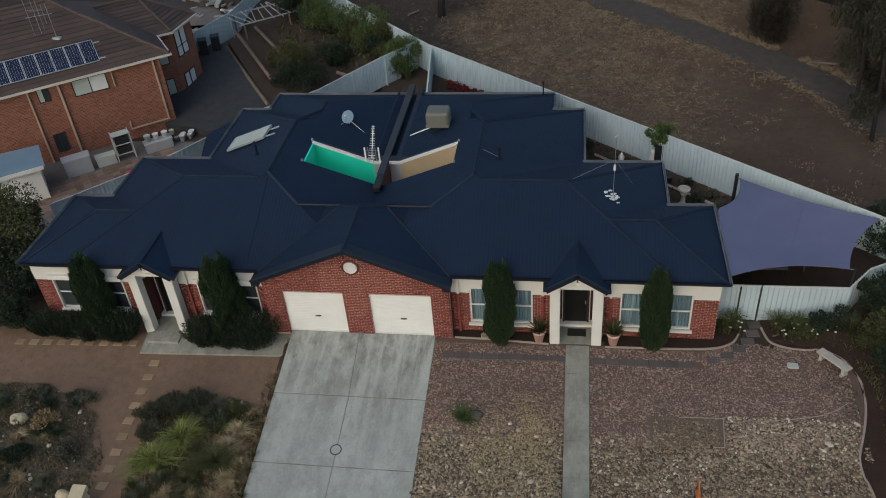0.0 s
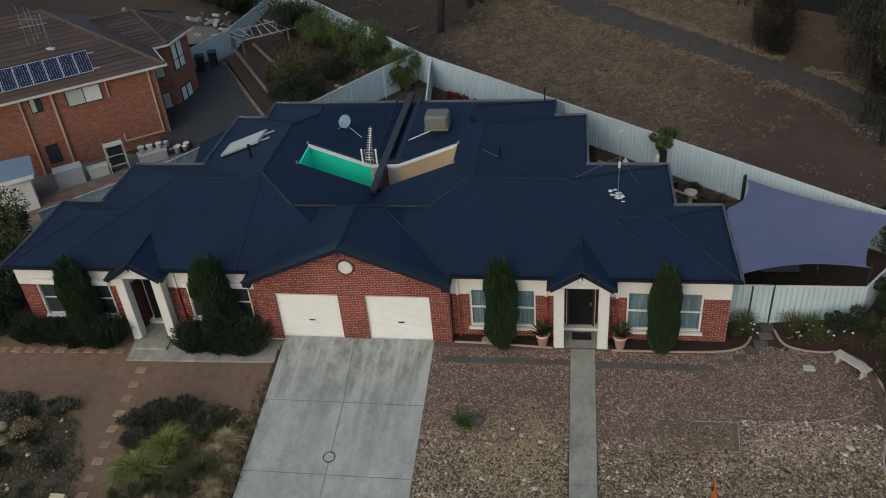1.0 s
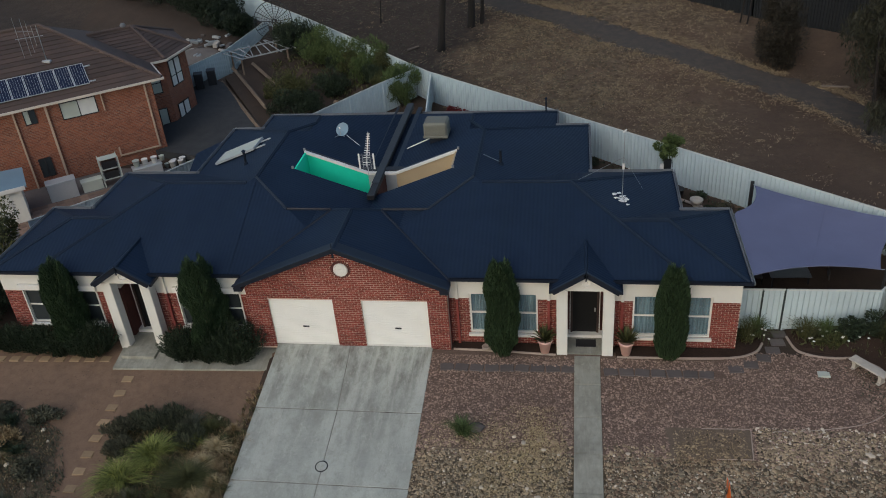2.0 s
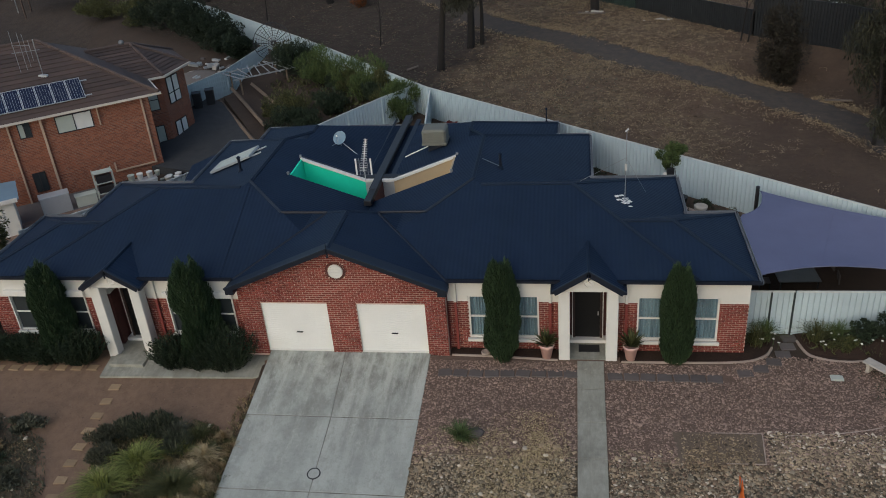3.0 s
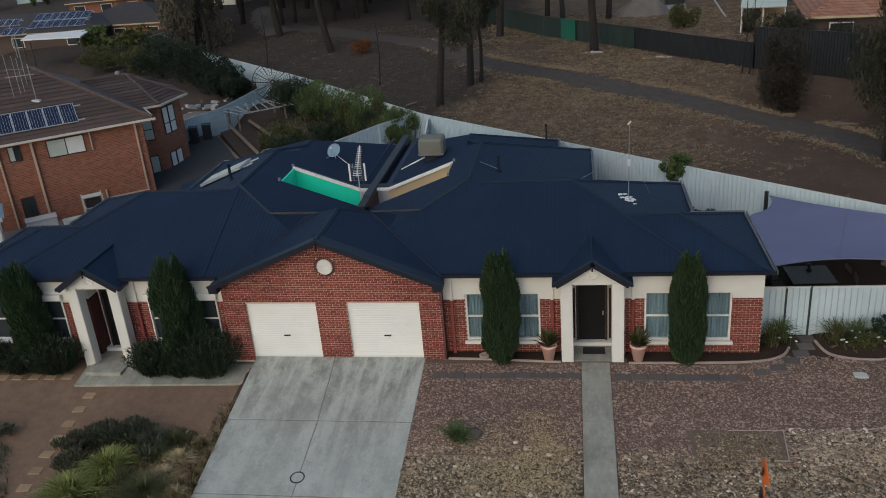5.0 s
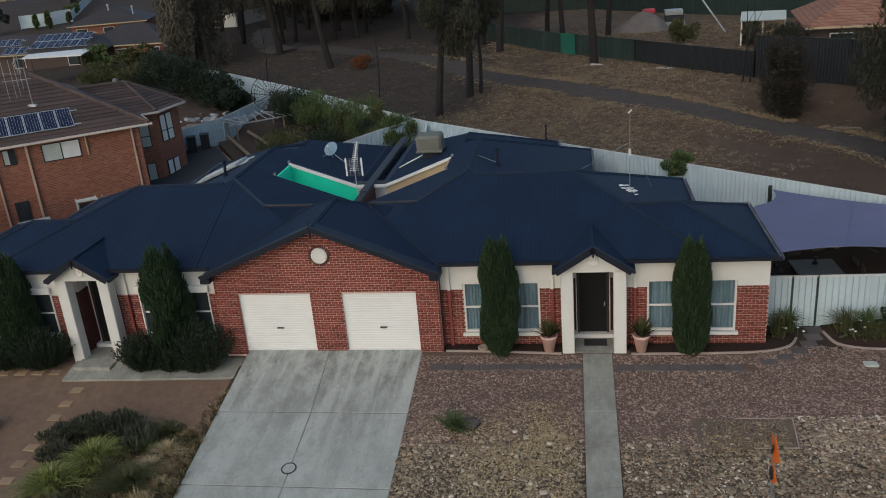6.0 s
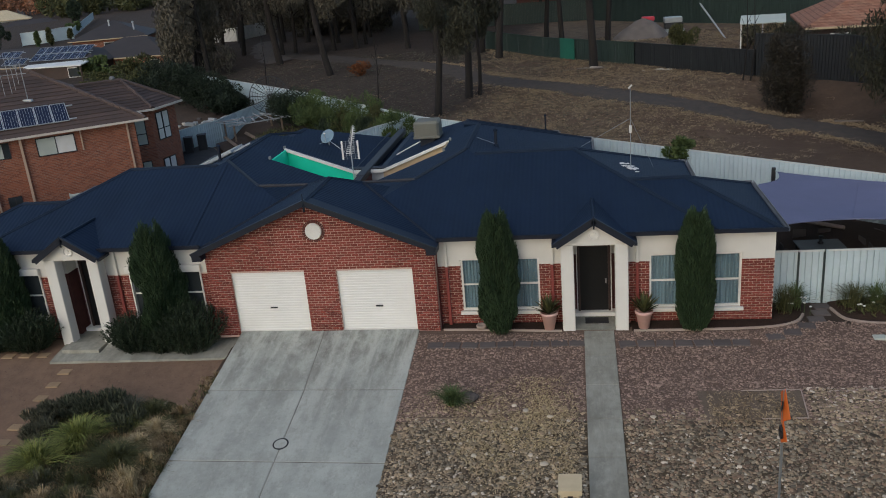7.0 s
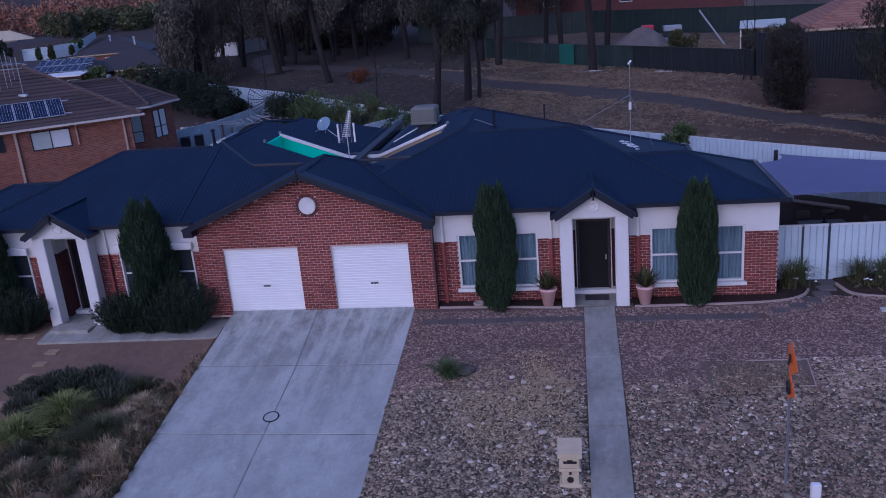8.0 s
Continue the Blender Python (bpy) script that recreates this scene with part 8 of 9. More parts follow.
# ---- road-work sign ----
def work_sign(x, y):
    z = gz(x, y)
    th = thing("warning_sign", (x, y, z), "bent orange warning sign on a grey steel pole", "sign")
    part("pole", tube(bmesh.new(), [(x + 0.07, y + 0.28, z - 0.2), (x - 0.02, y - 0.05, z + 3.58)], 0.03, 8), MAT_STEEL, th)
    for zc, q, turn in ((3.2, 0.46, -91), (2.58, 0.34, -93)):
        m = Matrix.Translation((x - 0.03, y - 0.06, z + zc)) @ Matrix.Rotation(radians(turn), 4, "Z") @ Matrix.Rotation(radians(4), 4, "Y")
        bm = bmesh.new()
        corners = ((-q, 0.03, 0.06), (-0.08, 0, -q), (q * 0.9, 0.05, -0.04), (0.06, -0.01, q))
        front = [bm.verts.new(m @ Vector(c)) for c in corners]
        back = [bm.verts.new(m @ Vector((c[0], c[1] + 0.006, c[2]))) for c in corners]
        bm.faces.new((front[0], front[1], front[3])), bm.faces.new((front[1], front[2], front[3]))
        bm.faces.new((back[3], back[1], back[0])), bm.faces.new((back[3], back[2], back[1]))
        for i in range(4):
            bm.faces.new((front[i], back[i], back[(i + 1) % 4], front[(i + 1) % 4]))
        plate = part("plate", bm, MAT_ORANGE, th, "bent orange diamond plate")
        if zc > 3:
            bm = box(bmesh.new(), -0.035, 0.035, -0.035, -0.02, -0.2, 0.02, m @ Matrix.Rotation(radians(28), 4, "Y"))
            hd = [bm.verts.new(m @ Matrix.Rotation(radians(28), 4, "Y") @ Vector(c)) for c in ((-0.12, -0.03, 0.0), (0.12, -0.03, 0.0), (0, -0.03, 0.2))]
            bm.faces.new(hd)
        else:
            ring = [m @ Vector((0.12 * math.cos(k * math.pi / 8), -0.025, 0.14 * math.sin(k * math.pi / 8))) for k in range(17)]
            bm = tube(bmesh.new(), ring, 0.028, 5)
        part("black_symbol", bm, MAT_BLACK, plate)
        part("clamp", bx(x - 0.04, x + 0.05, y - 0.06, y + 0.05, z + zc - 0.03, z + zc + 0.03), MAT_STEEL, plate)


work_sign(9.5, -8.35)
zz = gz(10.0, -8.9)
tagged(part("marker_post", bx(9.9, 10.1, -8.82, -8.68, zz - 0.1, zz + 0.62, bevel=0.025), MAT_WHITE), "short white post in the stone bed", "post")


MAT_BENCH = plain("weathered_cast_stone", (0.55, 0.49, 0.42), (0.38, 0.34, 0.29), 0.9, 3, 22, 0.3, 0.006)


# ---- stone bench, service lids ----
def bench(x, y, turn):
    z = gz(x, y)
    m = Matrix.Translation((x, y, z)) @ Matrix.Rotation(radians(turn), 4, "Z")
    th = thing("garden_bench", (x, y, z), "pale weathered cast stone bench on the gravel", "bench")
    part("seat", box(bmesh.new(), -0.68, 0.68, -0.19, 0.19, 0.36, 0.43, m, 0.02), MAT_BENCH, th)
    for s in (-0.5, 0.5):
        bm = bmesh.new()
        for a, b, w in ((0.0, 0.06, 0.17), (0.06, 0.3, 0.11), (0.3, 0.36, 0.16)):
            box(bm, s - 0.06, s + 0.06, -w, w, a, b, m)
        part("leg", bm, MAT_BENCH, th)


bench(15.48, -0.72, -51)
bm = bx(-0.2, 0.2, -0.14, 0.14, -0.05, 0.05, Matrix.Translation((14.04, -0.74, gz(14.04, -0.74))), 0.01)
tagged(part("service_lid", bm, MAT_BLIND), "pale grey-green rectangular service lid in gravel", "service lid")
# rounded pebble shape stands for a dark bowl by the plant
V, Fc = pebble_shape(9.9, 2)
tagged(raw("dark_rock", V * np.array([0.28, 0.22, 0.26]) + np.array([2.1, -3.85, gz(2.1, -3.85) + 0.12]), Fc, MAT_PAVER_D), "dark round bowl beside a small plant", "rock")
tagged(part("edging_strip", bx(0.8, 2.86, -4.72, -4.67, gz(2, -4.7) - 0.05, gz(2, -4.7) + 0.05), MAT_TIMBER), "weathered low timber edging strip in the gravel", "edging")
line = smooth_line([(11.9, -3.42), (13.09, -3.32), (14.79, -2.96), (15.69, -2.39)], 6)
tagged(part("edging_strip", tube(bmesh.new(), [(p.x, p.y, gz(p.x, p.y) + 0.015) for p in line], 0.02, 5), MAT_KERB), "thin pale edging strip between gravel and stones", "edging")
MAT_FRAMESOIL = ground_mat("bare_gravelly_soil", [(0.18, 0.135, 0.1), (0.14, 0.105, 0.08), (0.1, 0.077, 0.058), (0.24, 0.185, 0.135)], 0.6, 3.0, 40, 0.6, 0.015)
z = gz(9.8, -4.2)
th = thing("sunken_frame", (9.8, -4.2, z), "low timber-edged square of bare soil", "garden frame")
pa = [(8.4, -3.41), (11.18, -3.36), (11.08, -4.62), (8.51, -4.69)]
part("soil", prism(bmesh.new(), pa, lambda x, y: gz(x, y) - 0.05, lambda x, y: gz(x, y) + 0.022), MAT_FRAMESOIL, th)
for (xa, ya), (xb, yb) in (((9.6, -3.425), pa[1]), (pa[1], pa[2]), (pa[2], (9.9, -4.65))):
    part("edge_board", tube(bmesh.new(), [(xa, ya, gz(xa, ya) + 0.03), (xb, yb, gz(xb, yb) + 0.025)], 0.018, 4), MAT_KERB, th)


# ---- roof fittings ----
def roof_z(x, y):
    u = abs(x - CX)
    v = [min(EAVE + K * (y - FR), EAVE + K * (8.95 - y), EAVE + K * (12.75 - u)) if u > 4.5 else 0,
         min(EAVE + K * (y - FR), RIDGE_C - KI * (4.55 - u), EAVE + K * (9.2 - u), EAVE + K * (14.15 - y)),
         min(RIDGE_C - KI * (4.55 - u), EAVE + K * (7.65 - u), EAVE + K * (15.95 - y))]
    return max(v)


def cooler(x, y):
    z = roof_z(x, y)
    th = thing("evaporative_cooler", (x, y, z), "boxy grey-green evaporative cooler on the roof", "roof cooler")
    part("duct", bx(x - 0.32, x + 0.32, y - 0.3, y + 0.3, z - 0.3, z + 0.35), MAT_NAVY, th)
    bm = bx(x - 0.55, x + 0.55, y - 0.5, y + 0.5, z + 0.25, z + 0.98, bevel=0.09)
    part("case", bm, MAT_COOLER, th)
    part("tray", bx(x - 0.57, x + 0.57, y - 0.52, y + 0.52, z + 0.25, z + 0.36, bevel=0.02), MAT_COOLER, th)
    for k in range(6):
        part("louvre", bx(x - 0.45, x + 0.45, y - 0.515, y - 0.49, z + 0.42 + 0.08 * k, z + 0.45 + 0.08 * k), MAT_COOLER, th)
    part("drain_pipe", tube(bmesh.new(), [(x - 0.3, y - 0.1, z + 0.1), (x - 1.5, y + 0.1, roof_z(x - 1.5, y + 0.1) + 0.06)], 0.03, 6), MAT_WHITE, th)


MAT_COOLER = plain("faded_cooler_plastic", (0.17, 0.17, 0.14), (0.13, 0.13, 0.11), 0.7)
cooler(-0.95, 10.45)


def dish(x, y, r, label, mesh=False, z=None, h=0.75, aim=(-0.25, -0.75, 0.62), material=None):
    z = roof_z(x, y) if z is None else z
    th = thing("satellite_dish", (x, y, z), label, "satellite dish")
    part("pole", tube(bmesh.new(), [(x, y, z - 0.1), (x, y, z + h)], 0.025, 7), MAT_STEEL, th)
    ax = Vector(aim).normalized()
    m = Matrix.Translation((x, y, z + h)) @ ax.to_track_quat("Z", "Y").to_matrix().to_4x4()
    if mesh:
        for k in range(24):
            a = k * math.pi / 12
            pts = [m @ Vector((q * r * math.cos(a), q * r * math.sin(a), 0.35 * r * q * q)) for q in (0.05, 0.4, 0.7, 1.0)]
            part("rib", tube(bmesh.new(), pts, 0.03 if k % 2 == 0 else 0.014, 4), material, th)
        for q in (0.15, 0.27, 0.39, 0.51, 0.63, 0.75, 0.87, 1.0):
            pts = [m @ Vector((q * r * math.cos(a * math.pi / 12), q * r * math.sin(a * math.pi / 12), 0.35 * r * q * q)) for a in range(25)]
            part("hoop", tube(bmesh.new(), pts, 0.03 if q == 1.0 else 0.013, 4), material, th)
    else:
        bm = bmesh.new()
        lathe(bm, [(0.02, 0.0), (r * 0.5, r * 0.07), (r * 0.85, r * 0.2), (r, r * 0.28), (r * 1.01, r * 0.26), (r * 0.5, r * 0.04), (0.02, -0.02)], (0, 0, 0), 24)
        bmesh.ops.transform(bm, matrix=m, verts=bm.verts)
        part("reflector", bm, material or MAT_ALU, th, smooth=True)
    tip = m @ Vector((0, 0, r * 1.1))
    part("feed_arm", tube(bmesh.new(), [m @ Vector((0, -r * 0.9, r * 0.2)), tip], 0.014, 5), MAT_STEEL, th)
    part("receiver", tube(bmesh.new(), [tip, m @ Vector((0, 0, r * 0.92))], 0.035, 7), MAT_WHITE, th)
    for s in (0.8, -0.35):
        part("stay", tube(bmesh.new(), [(x, y, z + h * 0.6), (x + s, y - 0.35, (roof_z(x + s, y - 0.35) if not mesh else z))], 0.014, 5), MAT_STEEL, th)


dish(-5.5, 10.75, 0.33, "small grey satellite dish on the roof", h=0.36, material=MAT_BLUEROOF)
dish(-16.95, 35.0, 1.4, "large black mesh satellite dish in the back garden", True, gz(-17.15, 35.0), 2.77 - gz(-17.15, 35.0), (0.15, -0.85, 0.45), MAT_BLACK)


def pipe_vent(x, y, h, label, r=0.06):
    z = roof_z(x, y)
    th = thing("roof_vent", (x, y, z), label, "roof vent", "pipe vents on the roof")
    part("pipe", tube(bmesh.new(), [(x, y, z - 0.1), (x, y, z + h)], r, 9), MAT_NAVY, th)
    part("cap", lathe(bmesh.new(), [(r * 1.3, 0), (r * 1.7, 0.04), (r * 0.6, 0.1), (0.01, 0.1)], (x, y, z + h), 10), MAT_CAP, th)
    part("boot", lathe(bmesh.new(), [(r * 2.4, -0.08), (r * 1.3, 0.1), (r, 0.1)], (x, y, z + 0.0), 10), MAT_CAP, th)


pipe_vent(2.3, 6.7, 0.6, "dark pipe vent on the blue roof")
pipe_vent(-9.1, 7.2, 0.6, "dark pipe vent on the blue roof")
pipe_vent(3.9, 15.4, 0.7, "dark pipe vent near the back eave", 0.04)
part("stay_wire", tube(bmesh.new(), [(2.28, 6.7, roof_z(2.3, 6.7) + 0.1), (1.55, 6.95, roof_z(1.55, 6.95) + 0.04)], 0.012, 5), MAT_STEEL, thing("wire_stay", (2.2, 6.7, 4.4), "thin steel stay lying on the roof", "stay"))
# hot-water collector panel on the left-hand slope
th = thing("solar_collector", (-10.3, 9.3, 3.9), "white-framed solar hot water collector on the roof", "solar collector")
cm = Matrix.Translation((-11.3, 8.86, roof_z(-11.3, 8.86) + 0.09)) @ Matrix.Rotation(-math.atan(K), 4, "Y") @ Matrix.Rotation(radians(-4), 4, "Z")
part("collector", box(bmesh.new(), 0, 2.2, 0, 1.15, 0, 0.07, cm, 0.015), MAT_BLIND, th)
bm = bmesh.new()
for q in ((-0.03, 2.23, -0.03, 0.0), (-0.03, 2.23, 1.15, 1.18), (-0.03, 0.0, 0.0, 1.15), (2.2, 2.23, 0.0, 1.15)):
    box(bm, *q, -0.02, 0.085, cm)
part("collector_frame", bm, MAT_ALU, th)
for q in (0.2, 0.85):
    part("rail", box(bmesh.new(), 0.1, 2.75, q, q + 0.05, -0.07, -0.01, cm), MAT_ALU, th)


def roof_antenna():
    x, y = 7.2, 4.72
    z = roof_z(x, y)
    th = thing("tv_antenna", (x, y, z), "tall thin steel antenna mast with white base foam", "antenna")
    part("mast", tube(bmesh.new(), [(x, y, z - 0.05), (x, y, z + 1.6), (x, y, z + 2.9)], 0.017, 7, 0.011), MAT_STEEL, th)
    part("collar", tube(bmesh.new(), [(x, y, z + 1.25), (x, y, z + 1.5)], 0.05, 8), MAT_WHITE, th)
    part("head", tube(bmesh.new(), [(x - 0.06, y, z + 2.78), (x + 0.06, y, z + 2.9)], 0.03, 7), MAT_WHITE, th)
    r = rng_for(31)
    for k in range(26):
        a, q = r.rand() * 6.28, r.uniform(0.05, 0.5)
        xx, yy = x + q * math.cos(a), y + q * 0.9 * math.sin(a) - 0.15
        V, Fc = pebble_shape(k * 1.7, 1)
        s = r.uniform(0.035, 0.09)
        raw("foam", V * np.array([s * 1.4, s, s * 0.6]) + np.array([xx, yy, roof_z(xx, yy) + 0.03]), Fc, MAT_WHITE, th)
    part("stay", tube(bmesh.new(), [(x, y, z + 1.75), (5.5, 4.6, RA + 0.06)], 0.008, 5), MAT_STEEL, th)
    part("stay", tube(bmesh.new(), [(x, y, z + 1.75), (x + 0.9, y + 1.5, roof_z(x + 0.9, y + 1.5))], 0.008, 4), MAT_STEEL, th)


roof_antenna()


def white_mast():
    x, y, z = -3.47, 6.87, 3.0
    zc = 4.63
    th = thing("mesh_antenna", (x, y, z), "white yagi antenna with a wire mesh reflector on a mast", "antenna")
    part("mast", tube(bmesh.new(), [(x, y, z - 0.6), (x, y, zc + 0.3)], 0.02, 7), MAT_ALU, th)
    for zz in (2.6, 3.15):
        part("bracket", bx(x - 0.03, CX - 0.1, y - 0.03, y + 0.03, zz, zz + 0.05), MAT_STEEL, th)
    for s in (-0.32, 0.32):
        part("side_strip", bx(x + s - 0.035, x + s + 0.035, y - 0.1, y - 0.05, zc - 0.38, zc + 0.36, bevel=0.012), MAT_WHITE, th)
    for k in range(11):
        zz = zc - 0.36 + 0.07 * k
        part("grid_wire", tube(bmesh.new(), [(x - 0.3, y - 0.075, zz), (x + 0.3, y - 0.075, zz)], 0.006, 4), MAT_TIN, th)
    for s in (-0.17, 0.17):
        part("grid_wire", tube(bmesh.new(), [(x + s, y - 0.065, zc - 0.38), (x + s, y - 0.065, zc + 0.36)], 0.009, 4), MAT_STEEL, th)
    a, b = Vector((x, y - 0.2, zc - 0.13)), Vector((x - 0.18, y + 1.4, zc + 0.6))
    part("boom", tube(bmesh.new(), [a, b], 0.022, 5), MAT_WHITE, th)
    for k in range(14):
        p = a.lerp(b, k / 13)
        w = 0.16 - 0.006 * k
        part("director", tube(bmesh.new(), [p + Vector((-w, 0, 0.02)), p + Vector((w, 0, 0.02))], 0.014, 4), MAT_WHITE, th)
        part("director", tube(bmesh.new(), [p + Vector((0, 0, -0.06)), p + Vector((0, 0, 0.1))], 0.014, 4), MAT_WHITE, th)


white_mast()

# lean-to roof on the neighbour's side
bm = prism(bmesh.new(), [(-12.25, 9.0), (-13.1, 8.95), (-13.98, 12.35), (-13.1, 13.4), (-12.25, 14.0)], lambda x, y: 2.42 + 0.16 * (x + 14), lambda x, y: 2.48 + 0.16 * (x + 14))
part("lean_to_roof", bm, MAT_ROOF_Y, house, "low dark steel lean-to roof")
for x, y in ((-13.85, 12.25), (-13.1, 9.1)):
    part("lean_to_post", bx(x - 0.05, x + 0.05, y - 0.05, y + 0.05, -0.4, 2.42), MAT_WHITE, house)


# ---- outdoor setting under the sail ----
def patio_table(x, y, turn, w, d):
    z = 0.0
    m = Matrix.Translation((x, y, z)) @ Matrix.Rotation(radians(turn), 4, "Z")
    th = thing("patio_table", (x, y, z), "dark grey patio table under the shade sail", "table", "patio tables")
    part("tabletop", box(bmesh.new(), -w, w, -d, d, 0.71, 0.75, m, 0.01), MAT_TABLE, th)
    for a in (-w + 0.1, w - 0.1):
        for b in (-d + 0.08, d - 0.08):
            part("leg", box(bmesh.new(), a - 0.025, a + 0.025, b - 0.025, b + 0.025, -0.15, 0.71, m), MAT_BLACK, th)


def patio_chair(x, y, turn):
    m = Matrix.Translation((x, y, 0)) @ Matrix.Rotation(radians(turn), 4, "Z")
    th = thing("patio_chair", (x, y, 0), "dark grey outdoor chair with open back", "chair", "patio chairs")
    part("seat", box(bmesh.new(), -0.23, 0.23, -0.22, 0.22, 0.42, 0.46, m, 0.01), MAT_PAVER_D, th)
    bm = bmesh.new()
    box(bm, -0.23, -0.19, 0.2, 0.24, 0.46, 0.92, m)
    box(bm, 0.19, 0.23, 0.2, 0.24, 0.46, 0.92, m)
    box(bm, -0.19, 0.19, 0.205, 0.235, 0.6, 0.92, m)
    part("backrest", bm, MAT_PAVER_D, th)
    for a in (-0.2, 0.2):
        for b in (-0.19, 0.19):
            part("leg", box(bmesh.new(), a - 0.018, a + 0.018, b - 0.018, b + 0.018, -0.15, 0.42, m), MAT_BLACK, th)


MAT_TABLE = plain("grey_table_top", (0.13, 0.14, 0.145), (0.09, 0.1, 0.105), 0.4, 2, 12, 0.05)
patio_table(13.82, 4.85, 2, 0.78, 0.75)
bm = lathe(bmesh.new(), [(0.09, 0), (0.11, 0.04), (0.05, 0.1), (0.06, 0.24), (0.09, 0.28), (0.01, 0.28)], (13.85, 5.15, 0.75), 12)
tagged(part("table_ornament", bm, MAT_BLACK, smooth=True), "small dark ornament standing on the patio table", "ornament")
for x, y, t in ((13.4, 6.05, 0), (14.3, 6.1, 5), (12.65, 4.7, 90), (12.6, 5.3, 85), (15.05, 5.2, -80), (15.1, 4.5, -95), (15.9, 5.9, -60)):
    patio_chair(x, y, t)
tagged(part("patio_paving", prism(bmesh.new(), [(11.3, 1.9), (16.3, 1.95), (18.4, 3.6), (13.2, 8.6), (9.7, 8.6), (9.7, 5.4), (11.3, 5.4)], -0.3, -0.08), MAT_PAVER_D), "dark grey paved patio under the shade sail", "paving", kind="structure")


# ---- back yard ornaments ----
def birdbath(x, y):
    z = gz(x, y)
    th = thing("birdbath", (x, y, z), "pale stone pedestal urn in the back yard", "garden urn")
    part("pedestal", lathe(bmesh.new(), [(0.2, 0), (0.2, 0.08), (0.12, 0.14), (0.1, 0.55), (0.15, 0.62), (0.16, 0.68)], (x, y, z), 14), MAT_BENCH, th, smooth=True)
    part("bowl", lathe(bmesh.new(), [(0.12, 0.68), (0.27, 0.82), (0.3, 0.95), (0.25, 0.95), (0.2, 0.84), (0.01, 0.82)], (x, y, z), 18), MAT_BENCH, th, smooth=True)


birdbath(10.7, 8.9)
birdbath(16.6, 5.3)
bm = bmesh.new()
lathe(bm, [(0.22, 0), (0.22, 0.1), (0.16, 0.12), (0.17, 0.4), (0.1, 0.62), (0.13, 0.7), (0.11, 0.85), (0.02, 0.92)], (9.5, 12.2, gz(9.5, 12.2)), 12)
tagged(part("garden_statue", bm, MAT_WHITE, smooth=True), "small white plaster garden statue by the fence", "statue")
bm = lathe(bmesh.new(), [(0.14, 0), (0.12, 0.2), (0.16, 0.45), (0.07, 0.6), (0.02, 0.7)], (7.96, 12.3, gz(7.96, 12.3)), 10)
tagged(part("garden_statue", bm, MAT_WHITE, smooth=True), "small white plaster ornament near the eave", "statue")
bm = lathe(bmesh.new(), [(0.2, 0), (0.28, 0.4), (0.3, 0.42), (0.25, 0.42), (0.01, 0.36)], (10.1, 10.6, gz(10.1, 10.6)), 14)
tagged(part("planter", bm, MAT_BLACK, smooth=True), "dark round planter beside the wall", "planter")
for k in range(5):
    a, b = on_line(2.5 - 2.2 * k - 0.2), on_line(2.5 - 2.2 * (k + 1))
    off = (-FENCE_N[0] * 1.2, -FENCE_N[1] * 1.2)
    za, zb = gz(a[0] + off[0], a[1] + off[1]), gz(b[0] + off[0], b[1] + off[1])
    tagged(part("garden_edging", tube(bmesh.new(), [(a[0] + off[0], a[1] + off[1], za + 0.06), (b[0] + off[0], b[1] + off[1], zb + 0.06)], 0.08, 4), MAT_KERB), "pale garden bed edging before the fence", "edging")

# ---- the neighbour's yard ----
tagged(part("neighbour_driveway", prism(bmesh.new(), [(-20.0, 18.2), (-13.8, 16.5), (-12.4, 18.6), (-18.9, 28.2), (-23.0, 30.5), (-20.8, 24.6)], lambda x, y: -0.6, lambda x, y: 0.05 + 0.045 * (y - 17)), MAT_ASPHALT), "dark asphalt driveway beside the brick house", "driveway", kind="structure")
for (xa, ya), (xb, yb), h in (((-19.2, 28.8), (-13.3, 19.9), 0.35), ((-19.0, 30.6), (-13.8, 22.6), 0.75), ((-17.6, 31.0), (-13.0, 24.6), 0.9), ((-9.7, 23.6), (-7.0, 21.9), 0.75)):
    bm = tube(bmesh.new(), [(xa, ya, h), (xb, yb, h)], 0.14, 4)
    tagged(part("sleeper_wall", bm, MAT_TIMBER), "weathered timber sleeper retaining edge", "retaining edge", "sleepers of the terraced garden")
tagged(part("terrace", prism(bmesh.new(), [(-19.0, 28.9), (-13.2, 20.0), (-9.0, 19.2), (-5.0, 23.6), (-17.0, 33.0)], -0.2, lambda x, y: 0.3 + 0.4 * ease(20, 30, y)), MAT_YARD), "bare brown terraced garden soil", "garden bed", kind="structure")


def pergola():
    th = thing("pergola", (-16.8, 30.0, 0.8), "weathered grey slatted pergola frame", "pergola")
    m = Matrix.Translation((-17.1, 31.3, 1.75)) @ Matrix.Rotation(radians(38), 4, "Z")
    for a in (-1.7, 1.7):
        for b in (-1.2, 1.2):
            part("post", box(bmesh.new(), a - 0.05, a + 0.05, b - 0.05, b + 0.05, -1.3, 0, m), MAT_TIMBER, th)
    for b in (-1.2, 1.2):
        part("beam", box(bmesh.new(), -2.1, 2.1, b - 0.03, b + 0.03, 0, 0.08, m), MAT_PALETIMBER, th)
    rr = random.Random(8)
    for k in range(9):
        a = -2.1 + 0.52 * k + rr.uniform(-0.1, 0.1)
        tilt = m @ Matrix.Translation((a, 0, 0.12)) @ Matrix.Rotation(rr.uniform(-0.22, 0.22), 4, "Z") @ Matrix.Rotation(rr.uniform(-0.06, 0.06), 4, "X")
        part("slat", box(bmesh.new(), -0.03, 0.03, -1.5 - 0.3 * rr.random(), 1.4 + 0.4 * rr.random(), 0, 0.04, tilt), MAT_PALETIMBER, th)


